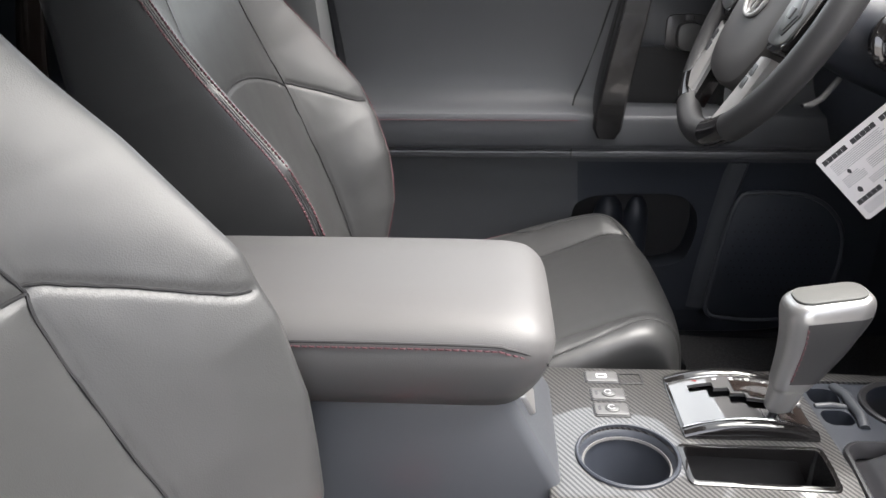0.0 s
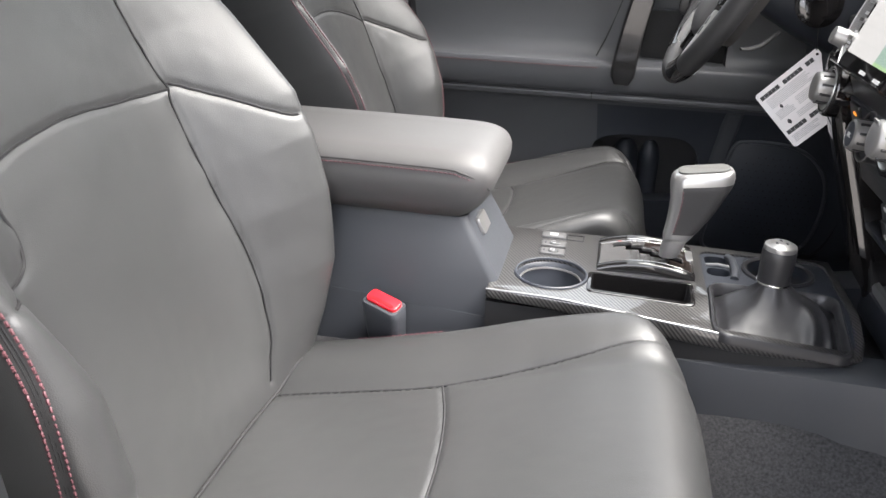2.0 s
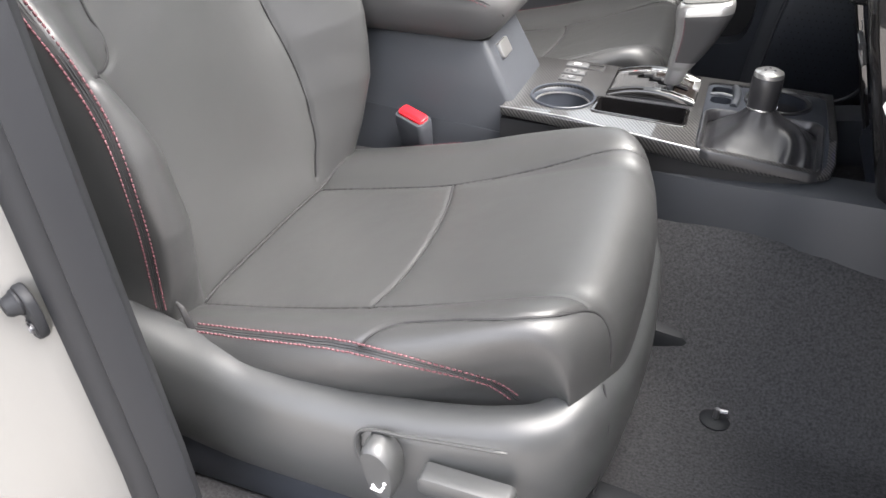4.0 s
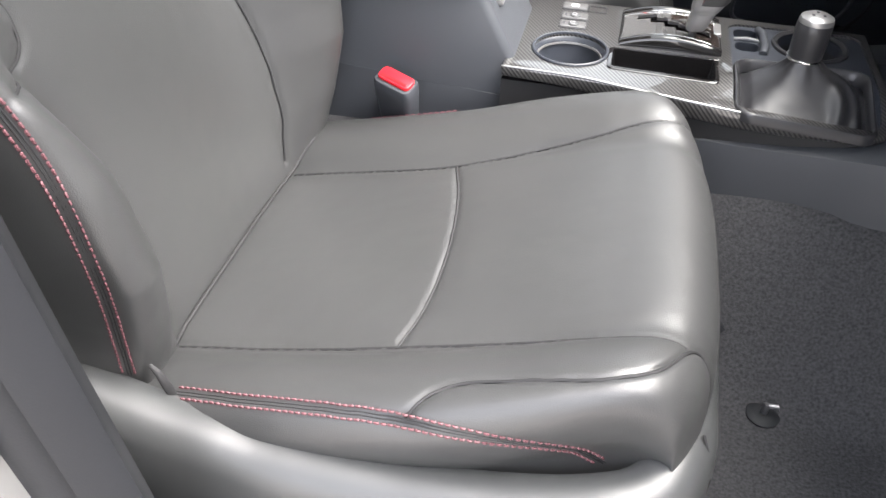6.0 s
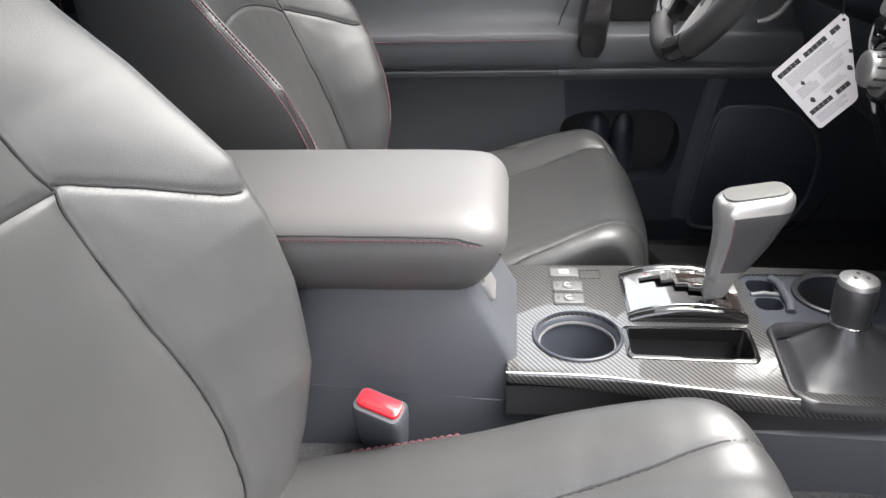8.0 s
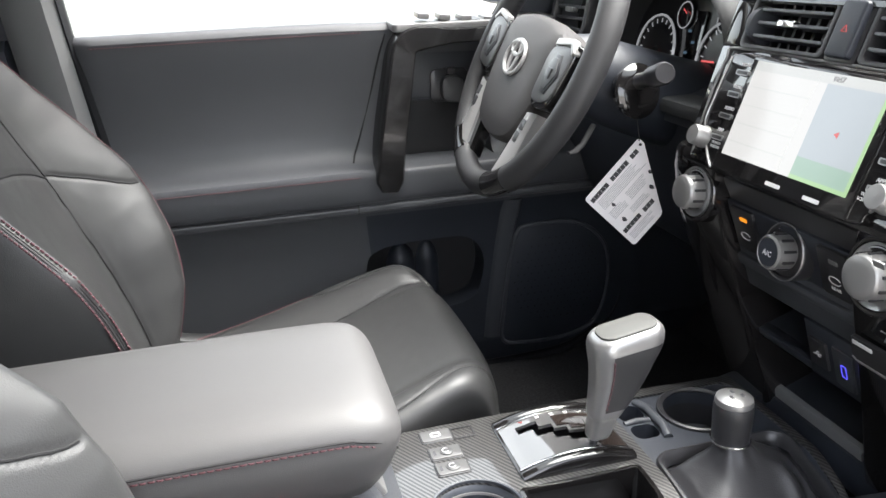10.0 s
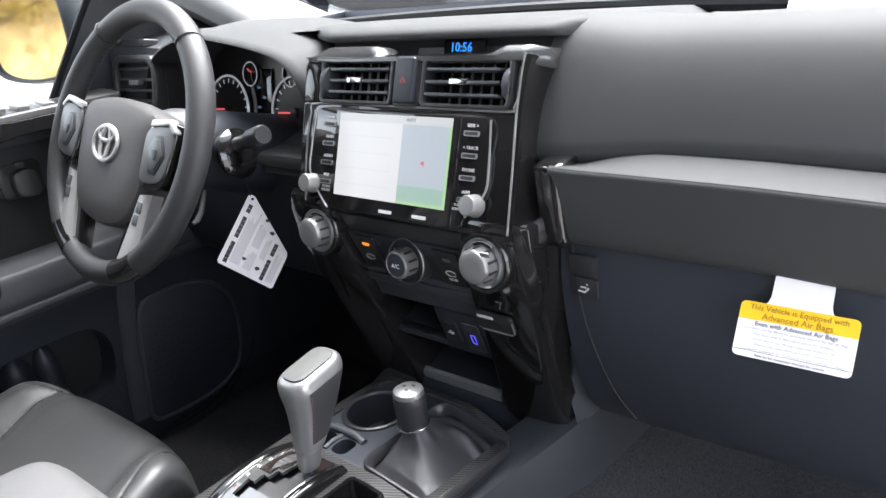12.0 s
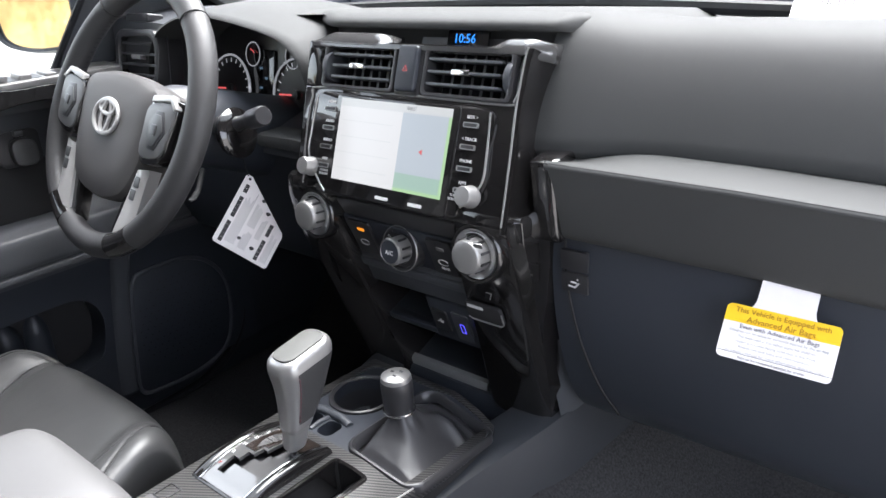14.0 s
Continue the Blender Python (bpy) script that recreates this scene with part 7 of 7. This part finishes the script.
def airbag_label():
    l = thing("airbag_label", (0.49, -0.44, 0.5), "white and yellow airbag warning label hanging from the dash bar", "label")
    f = frame_of((0.4675, -0.4517, 0.5015), (0.057, -0.992, -0.02), (0.54, 0, 0.84))
    w, h = 0.100, 0.0508
    part("card", slab(round_rect(w, h, 0.005), -0.0004, 0.0004, f), PAPER, l, "white card")
    neck = [(-0.0300, h / 2 - 0.002), (0.0300, h / 2 - 0.002), (0.0270, h / 2 + 0.002), (0.0255, h / 2 + 0.007), (0.0250, h / 2 + 0.030), (-0.0250, h / 2 + 0.030), (-0.0255, h / 2 + 0.007), (-0.0270, h / 2 + 0.002)]
    part("hanger", slab(neck, -0.0006, 0.0002, f), PAPER, l)
    band = [(-w / 2, 0.009)] + [p for p in round_rect(w, h, 0.005)[::-1] if p[1] > 0.02 and p[0] < 0] + [p for p in round_rect(w, h, 0.005)[::-1] if p[1] > 0.02 and p[0] >= 0] + [(w / 2, 0.009)]
    part("yellow_band", slab(band[::-1], 0.0003, 0.0007, f), YELLOW, l, "yellow band")
    part("title", text_mesh("This Vehicle is Equipped with", 0.0050, f @ Matrix.Translation((0, 0.0205, 0.0009))), INK_YELLOW, l)
    part("title", text_mesh("Advanced Air Bags", 0.0056, f @ Matrix.Translation((0, 0.0130, 0.0009))), INK_YELLOW, l)
    part("heading", text_mesh("Even with Advanced Air Bags", 0.0042, f @ Matrix.Translation((0, 0.0058, 0.0007))), INK, l)
    for k, t in enumerate(("Children can be killed or seriously injured by the air bag", "The back seat is the safest place for children.", "Never put a rear-facing child seat in the front.", "Always use seat belts and child restraints.", "See owner's manual for more information about air bags.")):
        part("text_line", text_mesh(t, 0.0027, f @ Matrix.Translation((0, 0.0012 - 0.0047 * k, 0.0007)), 0.0001), INK_PALE, l)
    part("rule", box((0, -0.0195, 0.0006), (w, 0.0005, 0.0004), 0, f), INK, l)
    part("text_line", text_mesh("Not to be removed except by owner.", 0.0028, f @ Matrix.Translation((0, -0.0228, 0.0007))), INK, l)


airbag_label()


def dash_papers():
    p = thing("window_sheet", (0.78, -0.52, 0.77), "white printed sheet lying on the dash top", "paper")
    f = frame_of((0.8595, -0.453, 0.7675), (0.15, -0.985, -0.05), (0.8, 0.1, 0.6))
    part("sheet", slab(round_rect(0.26, 0.12, 0.003), 0.0, 0.0006, f), PAPER, p)
    bars = bmesh.new()
    for k in range(14):
        add(bars, box((-0.105 + 0.003 * k, -0.01, 0.0009), (0.0018 if k % 3 else 0.0008, 0.04, 0.0004), 0, f))
    part("print_bars", bars, INK_DARK, p)
    part("print_panel", box((-0.035, 0.005, 0.0009), (0.022, 0.05, 0.0004), 0, f), material("blue print", (0.08, 0.2, 0.5), 0.6), p, "blue printed panel")
    lines = bmesh.new()
    for k in range(7):
        add(lines, box((0.04, -0.045 + 0.013 * k, 0.0009), (0.08, 0.003, 0.0004), 0, f))
    part("print_lines", lines, INK, p)


dash_papers()


# ---- windows, front pillars, door mirror ----
def pane(name, corners, label, glass=None):
    bm = loft([[Vector(corners[0]), Vector(corners[1])], [Vector(corners[3]), Vector(corners[2])]], cap=False, closed=False)
    n = (Vector(corners[1]) - Vector(corners[0])).cross(Vector(corners[3]) - Vector(corners[0])).normalized()
    ext = bmesh.ops.extrude_face_region(bm, geom=bm.faces[:])
    bmesh.ops.translate(bm, vec=n * 0.004, verts=[v for v in ext["geom"] if isinstance(v, bmesh.types.BMVert)])
    ob = solid(name, bm, glass or GLASS, label, "window", "structure")
    ob.visible_shadow = False
    return ob


pane("window_1", [(1.02, -0.70, 0.755), (1.02, 0.72, 0.755), (0.05, 0.60, 1.165), (0.05, -0.58, 1.165)], "clear windscreen", GLASS_TINTED)
pane("window_2", [(-0.31, 0.788, 0.685), (0.80, 0.788, 0.66), (0.17, 0.68, 1.13), (-0.33, 0.68, 1.13)], "clear driver door window", GLASS_SIDE)
for s in (1, -1):
    line = spline([(0.92, s * 0.735 + 0.01, 0.60), (0.80, s * 0.715 + 0.01, 0.76), (0.46, s * 0.67 + 0.01, 0.95), (0.05, s * 0.63 + 0.01, 1.14)], 16)
    solid("front_pillar", tube(line, 0.045, 12, flat=0.7), GREY_TRIM, "grey front roof pillar trim", "pillar", "structure")
solid("side_wall_front", box((0.885, 0.79, 0.30), (0.54, 0.06, 0.90), 0.01), PLASTIC_DARK, "black footwell side wall", "wall", "structure")
solid("sill_left", box((-0.4, 0.805, -0.02), (2.7, 0.09, 0.18), 0.02), PLASTIC_DARK, "black driver side sill trim", "sill", "structure")
solid("side_wall_kick", box((0.98, -0.75, 0.33), (0.30, 0.05, 0.80), 0.01), PLASTIC_DARK, "black footwell side wall", "wall", "structure")
solid("bulkhead", box((1.13, 0.01, 0.35), (0.06, 1.5, 0.85), 0.01), PLASTIC_DARK, "black bulkhead", "wall", "structure")
solid("wall_left", box((-1.06, 0.82, 0.53), (1.40, 0.06, 1.27), 0.01), PLASTIC_DARK, "black trimmed rear side wall", "wall", "structure")


def door_mirror():
    m = thing("door_mirror", (0.52, 0.95, 0.70), "black door mirror outside the driver window", "mirror")
    f = frame_of((0.480, 0.975, 0.805), (0.29, -0.957, 0), (0.0, 0, 1))
    out = smooth_outline([(-0.115, 0.06), (-0.09, 0.09), (0.0, 0.098), (0.09, 0.088), (0.112, 0.05), (0.108, -0.05), (0.085, -0.085), (-0.02, -0.095), (-0.095, -0.08), (-0.115, -0.04)], 6)
    rings = [[(x * k, y * k, z) for x, y in out] for z, k in ((0.008, 0.96), (0.010, 1.0), (-0.01, 1.06), (-0.05, 1.0), (-0.09, 0.75), (-0.11, 0.4))]
    sh = carve([slab([(x * 0.95, y * 0.95) for x, y in out], -0.004, 0.05, f)], (lambda b: (b.transform(f), b)[1])(loft(rings)))
    part("housing", sh, PLASTIC_DARK, m, "black mirror housing")
    part("glass", slab([(x * 0.94, y * 0.94) for x, y in out], -0.006, 0.002, f), MIRROR, m, "mirror glass")
    part("arm", box((0.56, 0.835, 0.735), (0.05, 0.10, 0.05), 0.015), PLASTIC_DARK, m)
    f = frame_of((0, 0.770, 0.69), (1, 0, 0), (0, -0.23, 1))
    part("sail_panel", slab([(0.402, 0.004), (0.80, -0.03), (0.80, 0.03), (0.68, 0.15), (0.53, 0.225), (0.472, 0.133)], -0.01, 0.01, f, 0.003), PLASTIC, m, "charcoal mirror sail panel")
    part("sail_edge", tube([f @ Vector((x, y, 0.006)) for x, y in ((0.400, 0.006), (0.436, 0.070), (0.474, 0.135), (0.530, 0.225))], 0.011, 8, flat=0.5), RUBBER, m, "black rubber edge of the sail panel")


door_mirror()


# ---- outside ----
def ground_z(x, y):
    r = math.hypot(x, y)
    return -0.62 + 0.075 * max(0.0, r - 4.0) * min(1.0, 30.0 / max(r, 1.0)) + (0.03 * math.sin(0.9 * x) * math.sin(0.7 * y) if r > 5 else 0)


rings = []
for r in [0.01, 2, 4, 5, 6.5, 8, 10, 12, 14, 16.5, 20, 26, 40, 80, 200, 900]:
    rings.append([(r * math.cos(t), r * math.sin(t), ground_z(r * math.cos(t), r * math.sin(t)) if r < 50 else 2.3) for t in np.linspace(0, 2 * math.pi, 64, endpoint=False)])
solid("ground", loft(rings, cap=False), ASPHALT, "pale worn parking lot surface", "ground", "structure")


ROCK = material("dark rock", (0.10, 0.09, 0.08), 0.85, vary=0.4, vary_scale=3, dents=0.6, dents_scale=6)


def rock(x, y, size, seed):
    rnd = random.Random(seed)
    bm = bmesh.new()
    bmesh.ops.create_icosphere(bm, subdivisions=3, radius=1.0)
    for v in bm.verts:
        k = 1 + 0.35 * noise.noise(v.co * 1.7 + Vector((seed, 0, 0)))
        v.co = Vector((v.co.x * size * 1.5, v.co.y * size, v.co.z * size * 0.7)) * k
    ob = solid("rock", bm, ROCK, "dark boulder at the edge of the lot", "rock", "", "boulders")
    ob.matrix_world = Matrix.Translation((x, y, ground_z(x, y) + size * 0.25)) @ Matrix.Rotation(rnd.uniform(0, 6), 4, "Z")


EARTH = material("brown bare earth", (0.11, 0.08, 0.065), 0.95, vary=0.35, vary_scale=0.8, dents=0.5, dents_scale=4)


def earth_z(x, y):
    return ground_z(x, y) - 0.05 + 0.35 * max(0.0, 1 - ((math.hypot(x, y) - 24.5) / 2.8) ** 2) + 0.05 * math.sin(2.3 * x) * math.sin(1.9 * y)


solid("earth_strip", loft([[(r * math.cos(radians(a)), r * math.sin(radians(a)), earth_z(r * math.cos(radians(a)), r * math.sin(radians(a)))) for a in np.linspace(62, 96, 60)] for r in np.linspace(21.6, 28, 14)], cap=False, closed=False), EARTH,
      "strip of brown bare earth beyond the lot", "ground", "structure")
for k, (a, r, s) in enumerate(((80, 23.4, 0.5), (77.6, 23.6, 0.65), (73.5, 23.3, 0.7), (71, 23.6, 0.45))):
    rock(r * math.cos(radians(a)), r * math.sin(radians(a)), s, k)

LEAF = material("yellowing leaf", (0.30, 0.21, 0.03), 0.6, vary=0.6, vary_scale=1.5)
BARK = material("brown bark", (0.12, 0.085, 0.06), 0.9, vary=0.3, dents=0.6, dents_scale=20)
DRY = material("dry grass", (0.42, 0.30, 0.13), 0.9, vary=0.4, vary_scale=2.0, dents=0.5, dents_scale=20)


def shrub(x, y, height, seed):
    rnd = random.Random(seed)
    z0 = ground_z(x, y)
    t = thing("yellow_tree", (x, y, z0), "small tree with yellowing autumn leaves", "tree", "yellow trees")
    wood, tips = bmesh.new(), []
    add(wood, tube([(x, y, z0 - 0.1), (x + 0.05, y, z0 + height * 0.3), (x - 0.03, y + 0.04, z0 + height * 0.7)], [0.09, 0.07, 0.03], 8))
    for k in range(11):
        b = Vector((x, y, z0 + height * rnd.uniform(0.12, 0.6)))
        a = rnd.uniform(0, 6.28)
        e = b + Vector((math.cos(a), math.sin(a), rnd.uniform(0.3, 1.0))) * height * rnd.uniform(0.25, 0.45)
        add(wood, tube([b, b.lerp(e, 0.5) + Vector((0, 0, 0.08)), e], [0.035, 0.022, 0.008], 6))
        tips += [b.lerp(e, rnd.uniform(0.35, 1.05)) for _ in range(8)]
    part("trunk", wood, BARK, t)
    bm = bmesh.new()
    for c in tips:
        for _ in range(42):
            p = c + Vector((rnd.gauss(0, 0.22), rnd.gauss(0, 0.22), rnd.gauss(0, 0.18)))
            u = Vector((rnd.gauss(0, 1), rnd.gauss(0, 1), rnd.gauss(0, 1))).normalized() * rnd.uniform(0.03, 0.06)
            v = u.cross(Vector((rnd.gauss(0, 1), rnd.gauss(0, 1), rnd.gauss(0, 1)))).normalized() * 0.022
            bm.faces.new([bm.verts.new(q) for q in (p - u, p + v, p + u, p - v)])
    part("crown", bm, LEAF, t)


# bank of dry grass behind the car, with the trees on it
def bank_z(x, y):
    u = ((x + 8.6) * 0.82 - (y - 7.4) * 0.57) / 2.2
    return ground_z(x, y) - 0.03 + 0.75 * max(0.0, min(1.0, 0.5 - u)) * max(0.0, 1 - (abs((x + 8.6) * 0.57 + (y - 7.4) * 0.82) / 7.5) ** 4) + 0.05 * math.sin(3.1 * x) * math.sin(2.7 * y)


solid("grass_bank", sheet(bank_z, 40, 40, -16.0, -3.5, 2.0, 15.0), DRY, "bank of dry straw coloured grass", "bank", "structure")
blades = bmesh.new()
rnd = random.Random(8)
for k in range(6000):
    x, y = rnd.uniform(-10.5, -6.0), rnd.uniform(4.0, 10.5)
    z, a, h = bank_z(x, y), rnd.uniform(0, 6.28), rnd.uniform(0.08, 0.28)
    o = Vector((math.cos(a), math.sin(a), 0)) * 0.02
    blades.faces.new([blades.verts.new(q) for q in ((x - o.x, y - o.y, z - 0.02), (x + o.x, y + o.y, z - 0.02), (x + o.y * 4, y - o.x * 4, z + h))])
solid("grass", blades, DRY, "dry straw coloured grass", "grass", "stuff")
for k, (x, y, h) in enumerate(((-9.0, 8.0, 3.4), (-10.6, 6.4, 3.2), (-7.8, 9.6, 3.2), (-9.8, 9.6, 3.8), (-11.6, 8.0, 3.9), (-9.9, 5.0, 3.0))):
    shrub(x, y, h, 20 + k)
